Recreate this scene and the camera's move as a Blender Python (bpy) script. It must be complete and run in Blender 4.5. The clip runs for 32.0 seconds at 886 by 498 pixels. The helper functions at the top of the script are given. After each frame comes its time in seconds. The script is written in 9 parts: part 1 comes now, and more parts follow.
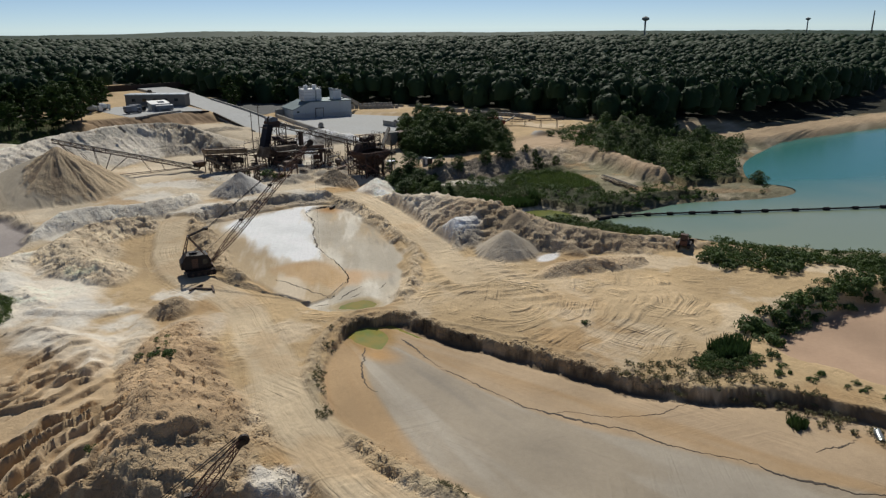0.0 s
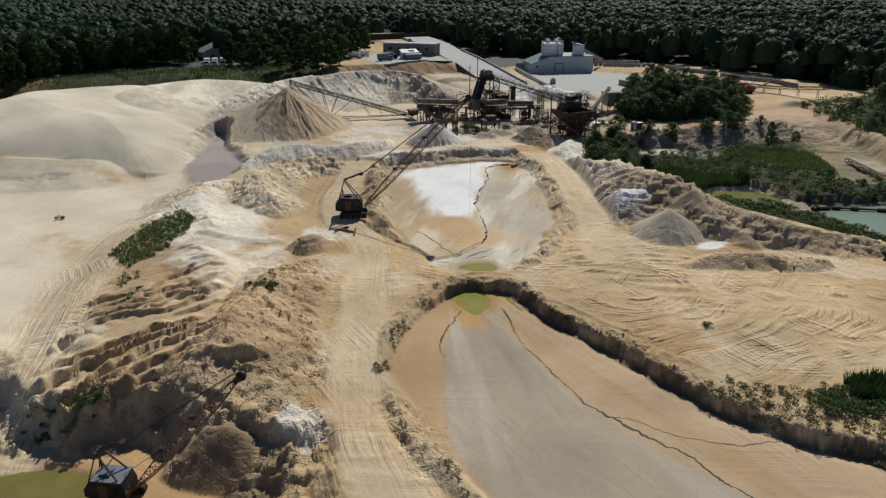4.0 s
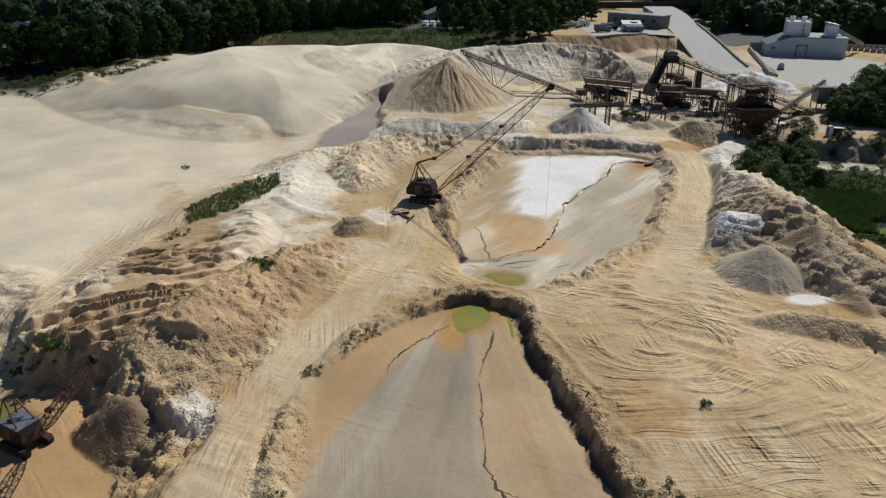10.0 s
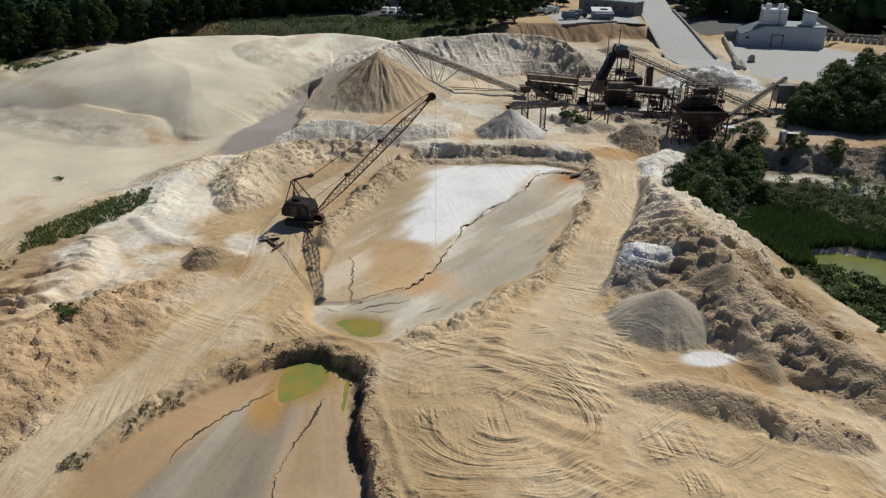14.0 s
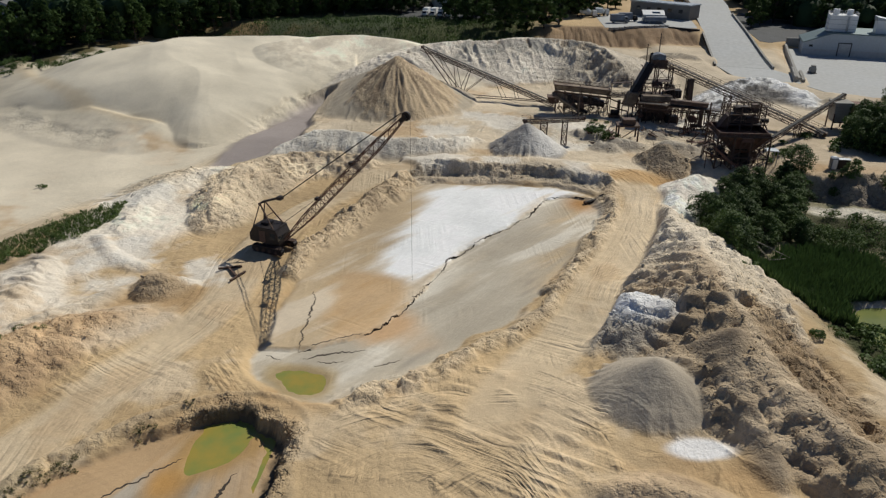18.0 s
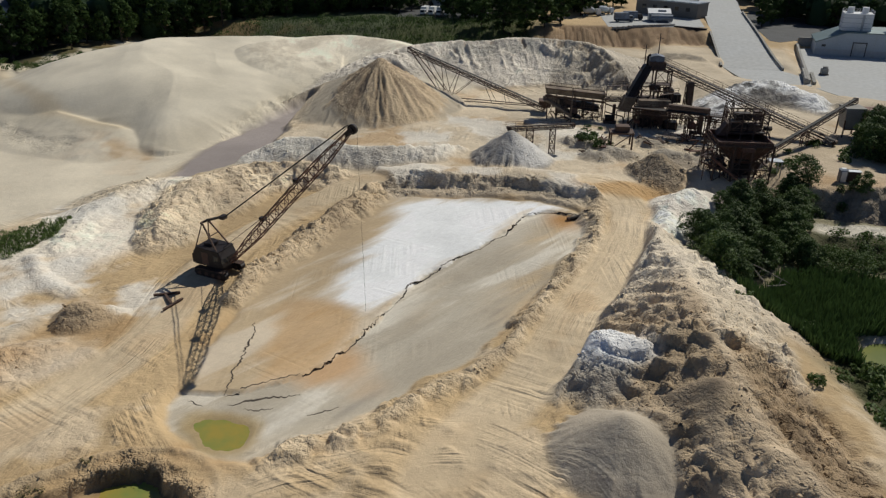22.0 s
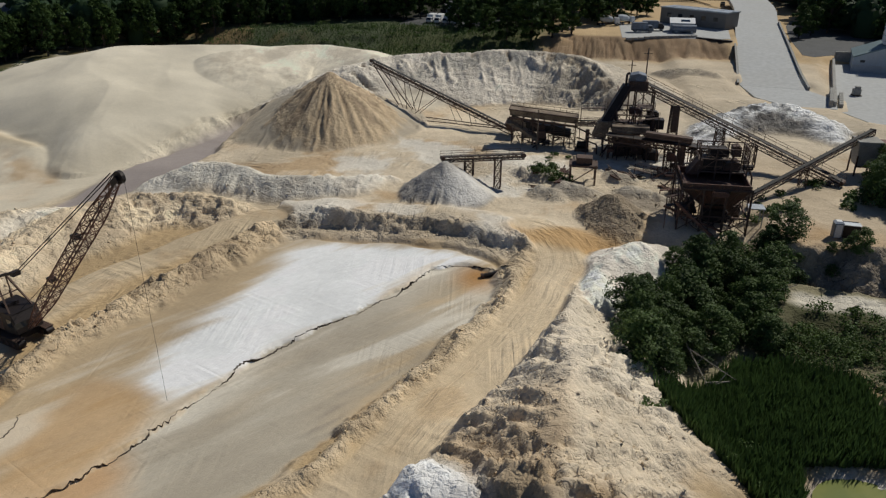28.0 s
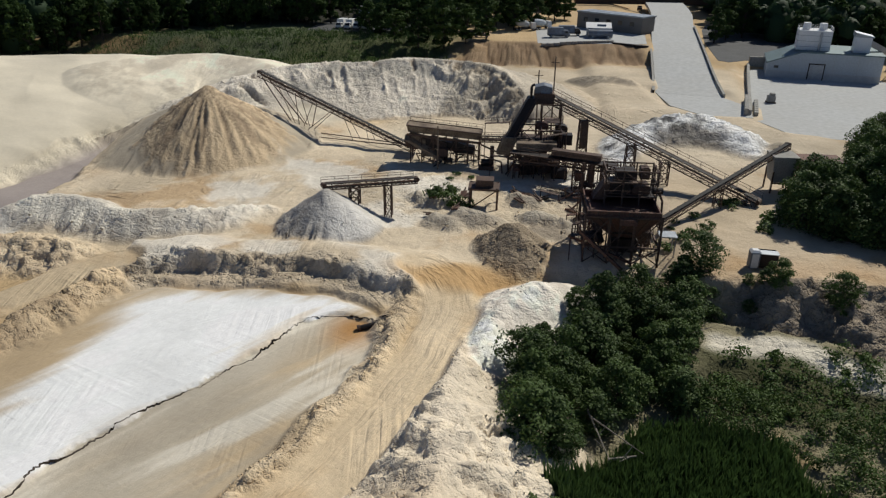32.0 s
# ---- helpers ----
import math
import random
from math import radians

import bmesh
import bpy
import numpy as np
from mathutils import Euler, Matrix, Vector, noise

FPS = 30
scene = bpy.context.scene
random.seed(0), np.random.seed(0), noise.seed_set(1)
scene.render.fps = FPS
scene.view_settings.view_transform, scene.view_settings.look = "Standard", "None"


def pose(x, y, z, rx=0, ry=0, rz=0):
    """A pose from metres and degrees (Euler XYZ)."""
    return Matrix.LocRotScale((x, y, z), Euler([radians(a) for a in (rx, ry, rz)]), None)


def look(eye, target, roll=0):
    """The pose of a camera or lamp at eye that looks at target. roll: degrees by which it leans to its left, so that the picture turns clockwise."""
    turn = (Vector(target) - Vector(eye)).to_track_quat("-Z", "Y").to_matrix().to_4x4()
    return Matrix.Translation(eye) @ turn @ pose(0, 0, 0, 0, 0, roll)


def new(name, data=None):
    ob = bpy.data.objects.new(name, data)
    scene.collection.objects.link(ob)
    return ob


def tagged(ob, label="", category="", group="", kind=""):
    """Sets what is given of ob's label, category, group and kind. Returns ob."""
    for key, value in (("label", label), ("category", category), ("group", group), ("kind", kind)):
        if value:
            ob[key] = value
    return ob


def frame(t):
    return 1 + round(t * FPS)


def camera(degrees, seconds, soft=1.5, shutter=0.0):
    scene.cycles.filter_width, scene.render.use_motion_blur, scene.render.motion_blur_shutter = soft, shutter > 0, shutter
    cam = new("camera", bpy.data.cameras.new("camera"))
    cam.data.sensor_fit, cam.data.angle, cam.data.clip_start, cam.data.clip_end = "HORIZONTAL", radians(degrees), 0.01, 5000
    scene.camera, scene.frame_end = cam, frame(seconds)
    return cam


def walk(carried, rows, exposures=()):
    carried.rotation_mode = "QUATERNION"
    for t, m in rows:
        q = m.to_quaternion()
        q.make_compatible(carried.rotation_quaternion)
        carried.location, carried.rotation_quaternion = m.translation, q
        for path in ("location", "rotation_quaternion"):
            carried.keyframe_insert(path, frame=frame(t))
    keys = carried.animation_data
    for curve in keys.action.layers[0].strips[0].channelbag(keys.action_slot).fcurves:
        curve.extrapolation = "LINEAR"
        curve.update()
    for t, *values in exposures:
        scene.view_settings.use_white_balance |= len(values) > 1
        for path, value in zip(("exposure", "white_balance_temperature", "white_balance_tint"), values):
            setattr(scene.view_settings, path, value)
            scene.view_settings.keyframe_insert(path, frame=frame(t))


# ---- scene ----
cam = camera(63.7, 32.0, soft=1.3)
PATH = [
    (0, (-67.477, -7.243, 40.608), (-34.204, 27.029, 25.833), -0.42),
    (0.5, (-65.185, -8.524, 40.551), (-34.153, 27.417, 24.893), -0.53),
    (1, (-62.716, -9.939, 40.587), (-34.124, 27.582, 24.013), -0.57),
    (1.5, (-60.436, -11.114, 40.442), (-34.376, 27.929, 23.222), -0.53),
    (2, (-57.721, -12.552, 40.331), (-33.690, 27.671, 22.876), -0.46),
    (2.5, (-55.510, -13.655, 40.284), (-32.888, 27.364, 22.801), -0.46),
    (4.5, (-44.973, -15.471, 40.459), (-29.643, 28.765, 22.906), -0.10),
    (5, (-42.025, -15.359, 40.646), (-29.207, 29.653, 23.049), -0.05),
    (5.5, (-39.470, -15.255, 40.914), (-29.486, 30.420, 23.190), 0.03),
    (6, (-36.407, -15.102, 41.111), (-28.346, 30.814, 23.035), -0.04),
    (6.5, (-33.877, -14.974, 41.230), (-26.467, 30.947, 22.890), -0.02),
    (7, (-31.197, -14.790, 41.469), (-26.208, 31.309, 22.761), 0.06),
    (7.5, (-28.657, -14.712, 41.687), (-26.391, 31.468, 22.655), 0.11),
    (8, (-25.762, -14.428, 41.770), (-24.741, 31.663, 22.416), 0.13),
    (8.5, (-23.056, -14.239, 41.805), (-22.560, 31.783, 22.267), 0.13),
    (9, (-19.979, -13.830, 41.937), (-19.603, 32.111, 22.204), 0.17),
    (9.5, (-17.280, -13.283, 41.913), (-16.979, 32.653, 22.172), 0.19),
    (10, (-14.333, -12.362, 42.120), (-14.193, 33.559, 22.339), 0.25),
    (10.5, (-11.827, -10.973, 42.247), (-11.707, 34.938, 22.444), 0.36),
    (11, (-9.099, -9.119, 42.372), (-8.971, 36.780, 22.542), 0.45),
    (11.5, (-6.792, -7.107, 42.385), (-6.651, 38.784, 22.535), 0.47),
    (12, (-4.354, -4.801, 42.495), (-4.219, 41.073, 22.606), 0.46),
    (12.5, (-2.219, -2.535, 42.538), (-2.159, 43.278, 22.508), 0.39),
    (13, (-0.092, -0.281, 42.614), (-0.048, 45.405, 22.298), 0.33),
    (13.5, (1.873, 1.778, 42.654), (1.868, 47.351, 22.085), 0.34),
    (14, (4.013, 3.983, 42.725), (4.010, 49.427, 21.871), 0.28),
    (14.5, (5.869, 5.933, 42.822), (5.831, 51.292, 21.784), 0.29),
    (16.5, (11.627, 12.996, 42.643), (8.247, 58.277, 21.710), 0.38),
    (17, (12.642, 14.471, 42.724), (8.908, 59.692, 21.721), 0.40),
    (17.5, (13.376, 15.691, 42.611), (9.536, 60.916, 21.635), 0.40),
    (18, (14.025, 16.924, 42.570), (10.019, 62.129, 21.583), 0.39),
    (18.5, (14.481, 17.975, 42.480), (10.306, 63.167, 21.498), 0.41),
    (19, (15.023, 19.107, 42.447), (10.672, 64.274, 21.446), 0.41),
    (19.5, (15.503, 20.210, 42.434), (11.012, 65.344, 21.392), 0.39),
    (20, (16.022, 21.473, 42.330), (11.388, 66.575, 21.249), 0.38),
    (20.5, (16.623, 22.639, 42.212), (11.943, 67.730, 21.118), 0.35),
    (21, (17.512, 24.001, 42.112), (12.780, 69.079, 21.004), 0.29),
    (21.5, (18.554, 25.598, 41.842), (13.757, 70.676, 20.748), 0.21),
    (22, (19.618, 27.210, 41.654), (14.686, 72.279, 20.571), 0.14),
    (22.5, (20.897, 28.937, 41.445), (15.285, 73.948, 20.408), 0.05),
    (23, (22.324, 30.557, 41.265), (16.009, 75.506, 20.296), -0.02),
    (23.5, (23.770, 32.537, 41.160), (16.749, 77.368, 20.162), -0.00),
    (24, (25.176, 34.440, 41.008), (17.415, 79.150, 20.012), 0.05),
    (24.5, (26.763, 36.421, 40.639), (17.841, 80.978, 19.780), -0.09),
    (25, (28.385, 38.759, 40.383), (19.168, 83.275, 19.566), -0.19),
    (25.5, (29.965, 40.811, 40.270), (20.792, 85.337, 19.454), -0.22),
    (27.5, (36.350, 48.288, 40.043), (27.380, 92.882, 19.284), -0.06),
    (28, (37.899, 49.777, 40.058), (29.260, 94.451, 19.329), -0.01),
    (28.5, (39.191, 51.129, 39.983), (31.382, 95.990, 19.330), -0.00),
    (29, (40.231, 52.308, 39.904), (33.466, 97.361, 19.301), 0.08),
    (29.5, (41.127, 53.494, 39.692), (35.036, 98.668, 19.143), 0.09),
    (30, (41.723, 54.805, 39.671), (36.109, 100.019, 19.075), 0.27),
    (30.5, (42.275, 56.518, 39.501), (37.133, 101.795, 18.921), 0.35),
    (31, (42.518, 58.659, 39.336), (37.908, 104.002, 18.774), 0.40),
    (31.5, (42.829, 61.235, 39.298), (38.308, 106.584, 18.731), 0.45),
    (32, (42.810, 63.891, 39.267), (38.452, 109.269, 18.727), 0.51),
]
walk(cam, [(t, look(eye, target, roll)) for t, eye, target, roll in PATH],
     exposures=[(0, -0.07), (2, -0.05), (5, 0.0), (16, 0.0), (20, -0.06), (24, -0.12), (27, -0.18), (29, -0.16), (30.5, -0.04), (32, 0.06)])

# ---- daylight: clear summer sky, sun ahead and to the right ----
SUN_ELEV, SUN_AZ = 45.0, 51.0          # degrees; azimuth counted from +x towards +y
world = bpy.data.worlds.new("sky")
scene.world = world
world.use_nodes = True
wn, wl = world.node_tree.nodes, world.node_tree.links
sky = wn.new("ShaderNodeTexSky")
sky.sky_type = "NISHITA"
sky.sun_disc = False
sky.sun_elevation = radians(SUN_ELEV)
sky.sun_rotation = radians(90 - SUN_AZ)
sky.air_density, sky.dust_density, sky.ozone_density = 0.45, 0.0, 2.0
wn["Background"].inputs["Strength"].default_value = 0.074
wl.new(sky.outputs[0], wn["Background"].inputs["Color"])
sun = new("sun", bpy.data.lights.new("sun", "SUN"))
sun.data.energy, sun.data.angle, sun.data.color = 3.6, radians(0.55), (1.0, 0.955, 0.85)
sun_from = Vector((math.cos(radians(SUN_AZ)) * math.cos(radians(SUN_ELEV)),
                   math.sin(radians(SUN_AZ)) * math.cos(radians(SUN_ELEV)), math.sin(radians(SUN_ELEV))))
sun.matrix_world = look(sun_from * 300, (0, 0, 0))


# ---- materials ----
def material(name, color, rough=0.8, metal=0.0, var=0.25, scale=1.0, bump=0.3, bump_scale=8.0, dirt=None, spec=0.5, bump_dist=0.05):
    """Base colour with coarse stains and fine grain, and a fine relief."""
    m = bpy.data.materials.new(name)
    m.use_nodes = True
    n, l = m.node_tree.nodes, m.node_tree.links
    b = n["Principled BSDF"]
    b.inputs["Roughness"].default_value, b.inputs["Metallic"].default_value = rough, metal
    b.inputs["Specular IOR Level"].default_value = spec
    co = n.new("ShaderNodeTexCoord")
    big, fine = n.new("ShaderNodeTexNoise"), n.new("ShaderNodeTexNoise")
    big.inputs["Scale"].default_value, fine.inputs["Scale"].default_value = 0.6 * scale, 7.0 * scale
    big.inputs["Detail"].default_value, fine.inputs["Detail"].default_value = 5, 4
    for q in (big, fine):
        l.new(co.outputs["Object"], q.inputs["Vector"])
    mix = n.new("ShaderNodeMix")
    mix.data_type = "RGBA"
    d = dirt or tuple(c * 0.55 for c in color)
    mix.inputs[6].default_value, mix.inputs[7].default_value = (*color, 1), (*d, 1)
    ramp = n.new("ShaderNodeMapRange")
    ramp.inputs[1].default_value, ramp.inputs[2].default_value, ramp.inputs[3].default_value, ramp.inputs[4].default_value = 0.35, 0.75, 0, min(1, var * 2.2)
    l.new(big.outputs[0], ramp.inputs[0])
    l.new(ramp.outputs[0], mix.inputs[0])
    mul = n.new("ShaderNodeMix")
    mul.data_type, mul.blend_type = "RGBA", "MULTIPLY"
    mul.inputs[0].default_value = 1
    mr = n.new("ShaderNodeMapRange")
    mr.inputs[1].default_value, mr.inputs[2].default_value, mr.inputs[3].default_value, mr.inputs[4].default_value = 0.3, 0.7, 1 - var, 1 + var * 0.4
    l.new(fine.outputs[0], mr.inputs[0])
    l.new(mix.outputs[2], mul.inputs[6])
    l.new(mr.outputs[0], mul.inputs[7])
    l.new(mul.outputs[2], b.inputs["Base Color"])
    if bump:
        bt, bp = n.new("ShaderNodeTexNoise"), n.new("ShaderNodeBump")
        bt.inputs["Scale"].default_value, bt.inputs["Detail"].default_value = bump_scale * scale, 5
        bp.inputs["Strength"].default_value, bp.inputs["Distance"].default_value = bump, bump_dist
        l.new(co.outputs["Object"], bt.inputs["Vector"])
        l.new(bt.outputs[0], bp.inputs["Height"])
        l.new(bp.outputs[0], b.inputs["Normal"])
    return m


def leaf_material(name, dark, light, scale=0.5, island=0.5, through_=0.22, spec=0.25):
    """Leaves: two greens, varied by clump and by island, a little light let through."""
    m = bpy.data.materials.new(name)
    m.use_nodes = True
    n, l = m.node_tree.nodes, m.node_tree.links
    b = n["Principled BSDF"]
    b.inputs["Roughness"].default_value = 0.65
    b.inputs["Specular IOR Level"].default_value = spec
    co, geo, tex = n.new("ShaderNodeTexCoord"), n.new("ShaderNodeNewGeometry"), n.new("ShaderNodeTexNoise")
    info = n.new("ShaderNodeObjectInfo")
    tex.inputs["Scale"].default_value, tex.inputs["Detail"].default_value = scale, 4
    l.new(geo.outputs["Position"], tex.inputs["Vector"])
    add, add2 = n.new("ShaderNodeMath"), n.new("ShaderNodeMath")
    add.operation, add2.operation = "MULTIPLY_ADD", "MULTIPLY_ADD"
    l.new(geo.outputs["Random Per Island"], add.inputs[0])
    add.inputs[1].default_value = island
    l.new(tex.outputs[0], add.inputs[2])
    l.new(info.outputs["Random"], add2.inputs[0])
    add2.inputs[1].default_value = 0.35
    l.new(add.outputs[0], add2.inputs[2])
    mr = n.new("ShaderNodeMapRange")
    mr.inputs[1].default_value, mr.inputs[2].default_value = 0.35, 0.70 + island
    l.new(add2.outputs[0], mr.inputs[0])
    mix = n.new("ShaderNodeMix")
    mix.data_type = "RGBA"
    mix.inputs[6].default_value, mix.inputs[7].default_value = (*dark, 1), (*light, 1)
    l.new(mr.outputs[0], mix.inputs[0])
    l.new(mix.outputs[2], b.inputs["Base Color"])
    tr, sh = n.new("ShaderNodeBsdfTranslucent"), n.new("ShaderNodeMixShader")
    l.new(mix.outputs[2], tr.inputs["Color"])
    sh.inputs[0].default_value = through_
    l.new(b.outputs[0], sh.inputs[1])
    l.new(tr.outputs[0], sh.inputs[2])
    l.new(sh.outputs[0], n["Material Output"].inputs["Surface"])
    return m


RUST = material("rusty_steel", (0.125, 0.072, 0.05), 0.75, 0.15, 0.5, 0.8, 0.4, 10, dirt=(0.06, 0.042, 0.035))
RUST_RED = material("red_rusted_plate", (0.15, 0.068, 0.045), 0.75, 0.12, 0.5, 0.7, 0.4, 8, dirt=(0.075, 0.045, 0.035))
DARK = material("sooty_black_steel", (0.028, 0.021, 0.020), 0.6, 0.4, 0.4, 1.0, 0.3, 10)
DUSTY = material("sand_dusted_steel", (0.30, 0.235, 0.165), 0.85, 0.1, 0.45, 0.7, 0.4, 9, dirt=(0.10, 0.065, 0.045))
BELT = material("rubber_belt", (0.03, 0.029, 0.028), 0.8, 0.0, 0.4, 1.0, 0.2, 12)
GALV = material("galvanised_sheet", (0.40, 0.43, 0.46), 0.45, 0.6, 0.25, 0.8, 0.2, 6)
BLUEGREY = material("faded_blue_paint", (0.17, 0.21, 0.27), 0.55, 0.1, 0.35, 0.9, 0.25, 8, dirt=(0.10, 0.085, 0.075))
WHITE = material("white_paint", (0.72, 0.73, 0.73), 0.55, 0.0, 0.12, 0.5, 0.15, 5, dirt=(0.5, 0.49, 0.46))
STUCCO = material("pale_block_wall", (0.46, 0.50, 0.52), 0.85, 0.0, 0.12, 0.3, 0.3, 4, dirt=(0.34, 0.37, 0.38))
ROOF = material("grey_green_sheet_roof", (0.13, 0.19, 0.20), 0.6, 0.2, 0.2, 0.4, 0.2, 3)
CONC = material("pale_concrete", (0.445, 0.455, 0.45), 0.9, 0.0, 0.14, 0.12, 0.15, 6, dirt=(0.40, 0.385, 0.35))
BLOCK = material("concrete_block", (0.36, 0.35, 0.32), 0.9, 0.0, 0.3, 0.8, 0.4, 6)
ASPH = material("old_asphalt", (0.085, 0.088, 0.09), 0.9, 0.0, 0.3, 0.3, 0.3, 10)
GLASS = material("dark_glass", (0.02, 0.025, 0.03), 0.08, 0.0, 0.1, 1.0, 0)
TYRE = material("tyre_rubber", (0.02, 0.02, 0.02), 0.85, 0.0, 0.2, 2.0, 0.2, 10)
WOOD = material("weathered_pole_wood", (0.16, 0.12, 0.09), 0.9, 0.0, 0.35, 2.0, 0.4, 10)
CABLE = material("steel_cable", (0.04, 0.038, 0.036), 0.6, 0.5, 0.1, 1.0, 0)
TREE_NEAR = leaf_material("broad_leaves", (0.017, 0.037, 0.011), (0.086, 0.138, 0.033), 0.35, 0.5, 0.22)
TREE_FAR = leaf_material("forest_leaves", (0.012, 0.029, 0.017), (0.031, 0.060, 0.027), 0.02, 0.16, 0.25, 0.12)
TREE_EDGE = leaf_material("wood_edge_leaves", (0.014, 0.030, 0.012), (0.055, 0.092, 0.026), 0.12, 0.4, 0.25, 0.05)
SHRUB = leaf_material("shrub_leaves", (0.022, 0.047, 0.012), (0.092, 0.148, 0.034), 0.4)
REED = leaf_material("reed_blades", (0.018, 0.042, 0.015), (0.066, 0.115, 0.034), 0.2, 0.5, 0.3)
GRASS = leaf_material("grass_blades", (0.045, 0.08, 0.02), (0.15, 0.21, 0.06), 0.3, 0.5, 0.3)
SCRUB = leaf_material("dry_scrub_leaves", (0.06, 0.066, 0.026), (0.19, 0.175, 0.085), 0.5, 0.6, 0.2)
DRIFT = material("bleached_wood", (0.27, 0.245, 0.205), 0.95, 0.0, 0.3, 2.0, 0.4, 8)
BARK = material("bark", (0.07, 0.055, 0.042), 0.95, 0.0, 0.3, 2.0, 0.5, 10)

# ---- terrain ----
PERM = np.random.RandomState(7).permutation(512)


def vnoise(x, y, seed=0):
    """Smooth lattice noise, 0 to 1."""
    xi, yi = np.floor(x).astype(np.int64), np.floor(y).astype(np.int64)
    fx, fy = x - xi, y - yi
    fx, fy = fx * fx * fx * (fx * (fx * 6 - 15) + 10), fy * fy * fy * (fy * (fy * 6 - 15) + 10)

    def h(a, b):
        return PERM[(PERM[(a + seed * 37) & 511] + b * 7 + seed * 13) & 511] / 511.0
    a, b, c, d = h(xi, yi), h(xi + 1, yi), h(xi, yi + 1), h(xi + 1, yi + 1)
    return (a + (b - a) * fx) * (1 - fy) + (c + (d - c) * fx) * fy


def fbm(x, y, size, octaves=4, seed=0, gain=0.5):
    """Layered noise about 0, within about -1 to 1; size is the largest lump in metres."""
    total, amp, norm = 0.0, 1.0, 0.0
    for k in range(octaves):
        c, s = math.cos(0.7 * k + seed), math.sin(0.7 * k + seed)
        u, v = (x * c - y * s) / size, (x * s + y * c) / size
        total = total + amp * (vnoise(u, v, seed + k) * 2 - 1)
        norm, amp, size = norm + amp, amp * gain, size * 0.5
    return total / norm * 1.6


def lumps(x, y, size, octaves=4, seed=0):
    """Crumbled heaps: rounded tops with sharp creases between, 0 to 1."""
    total, amp, norm = 0.0, 1.0, 0.0
    for k in range(octaves):
        c, s = math.cos(1.1 * k + seed), math.sin(1.1 * k + seed)
        u, v = (x * c - y * s) / size, (x * s + y * c) / size
        total = total + amp * np.abs(vnoise(u, v, seed + k) * 2 - 1)
        norm, amp, size = norm + amp, amp * 0.55, size * 0.52
    return total / norm


def crags(x, y, size, octaves=4, seed=0):
    """Broken, sharp-edged ground: ridges that carry finer ridges, 0 to 1."""
    total, amp, norm, carry = 0.0, 1.0, 0.0, 1.0
    for k in range(octaves):
        c, s = math.cos(0.9 * k + seed), math.sin(0.9 * k + seed)
        u, v = (x * c - y * s) / size, (x * s + y * c) / size
        r = (1 - np.abs(vnoise(u, v, seed + k) * 2 - 1)) ** 2
        total = total + amp * r * carry
        carry = np.clip(r * 1.4, 0, 1)
        norm, amp, size = norm + amp, amp * 0.62, size * 0.5
    return total / norm * 1.35


def broken(x, y, size, seed=0):
    """Broken crust: tilted plates of uneven height with steep edges and cracks between, about -0.5 to 0.5."""
    x, y = x / size + 0.35 * (vnoise(x / size * 1.7, y / size * 1.7, seed + 1) - 0.5), y / size + 0.35 * (vnoise(x / size * 1.7 + 9, y / size * 1.7, seed + 2) - 0.5)
    xi, yi = np.floor(x).astype(np.int64), np.floor(y).astype(np.int64)
    near, second = np.full(x.shape, 9.0), np.full(x.shape, 9.0)
    level = np.zeros(x.shape)

    def h(a, b, k):
        return PERM[(PERM[(a + seed * 29 + k * 61) & 511] + b * 11 + k * 17) & 511] / 511.0
    for i in (-1, 0, 1):
        for j in (-1, 0, 1):
            a, b = xi + i, yi + j
            dx, dy = x - a - h(a, b, 1), y - b - h(a, b, 2)
            d = np.hypot(dx, dy)
            top = h(a, b, 3) - 0.5 + (h(a, b, 4) - 0.5) * 1.1 * dx + (h(a, b, 5) - 0.5) * 1.1 * dy
            closer = d < near
            second = np.where(closer, near, np.minimum(second, d))
            level = np.where(closer, top, level)
            near = np.where(closer, d, near)
    return level - 0.35 * smooth(0.22, 0.0, second - near)


def ledges(z, step, sharp=0.3):
    """Lifts a slope into benches with steep little scarps."""
    u = z / step
    return step * (np.floor(u) + smooth(0.5 - sharp / 2, 0.5 + sharp / 2, u - np.floor(u)))


def smooth(a, b, v):
    t = np.clip((v - a) / (b - a), 0, 1)
    return t * t * (3 - 2 * t)


def curve(points, closed=False, rounds=2):
    """Rounds a line of points by cutting its corners."""
    p = [tuple(map(float, q)) for q in points]
    for _ in range(rounds):
        out = [] if closed else [p[0]]
        for a, b in zip(p, p[1:] + (p[:1] if closed else [])):
            out += [tuple(0.75 * u + 0.25 * v for u, v in zip(a, b)), tuple(0.25 * u + 0.75 * v for u, v in zip(a, b))]
        p = out if closed else out + [p[-1]]
    return p


def windowed(call, x, y, line, outside, margin=45):
    """Works out a field only near a line, and takes fixed values elsewhere."""
    xs, ys = [q[0] for q in line], [q[1] for q in line]
    i0, i1 = np.searchsorted(gx, [min(xs) - margin, max(xs) + margin])
    j0, j1 = np.searchsorted(gy, [min(ys) - margin, max(ys) + margin])
    part_ = call(x[j0:j1, i0:i1], y[j0:j1, i0:i1])
    many = isinstance(part_, tuple)
    out = [np.full(x.shape, v, float) for v in (outside if many else (outside,))]
    for o, p in zip(out, part_ if many else (part_,)):
        o[j0:j1, i0:i1] = p
    return tuple(out) if many else out[0]


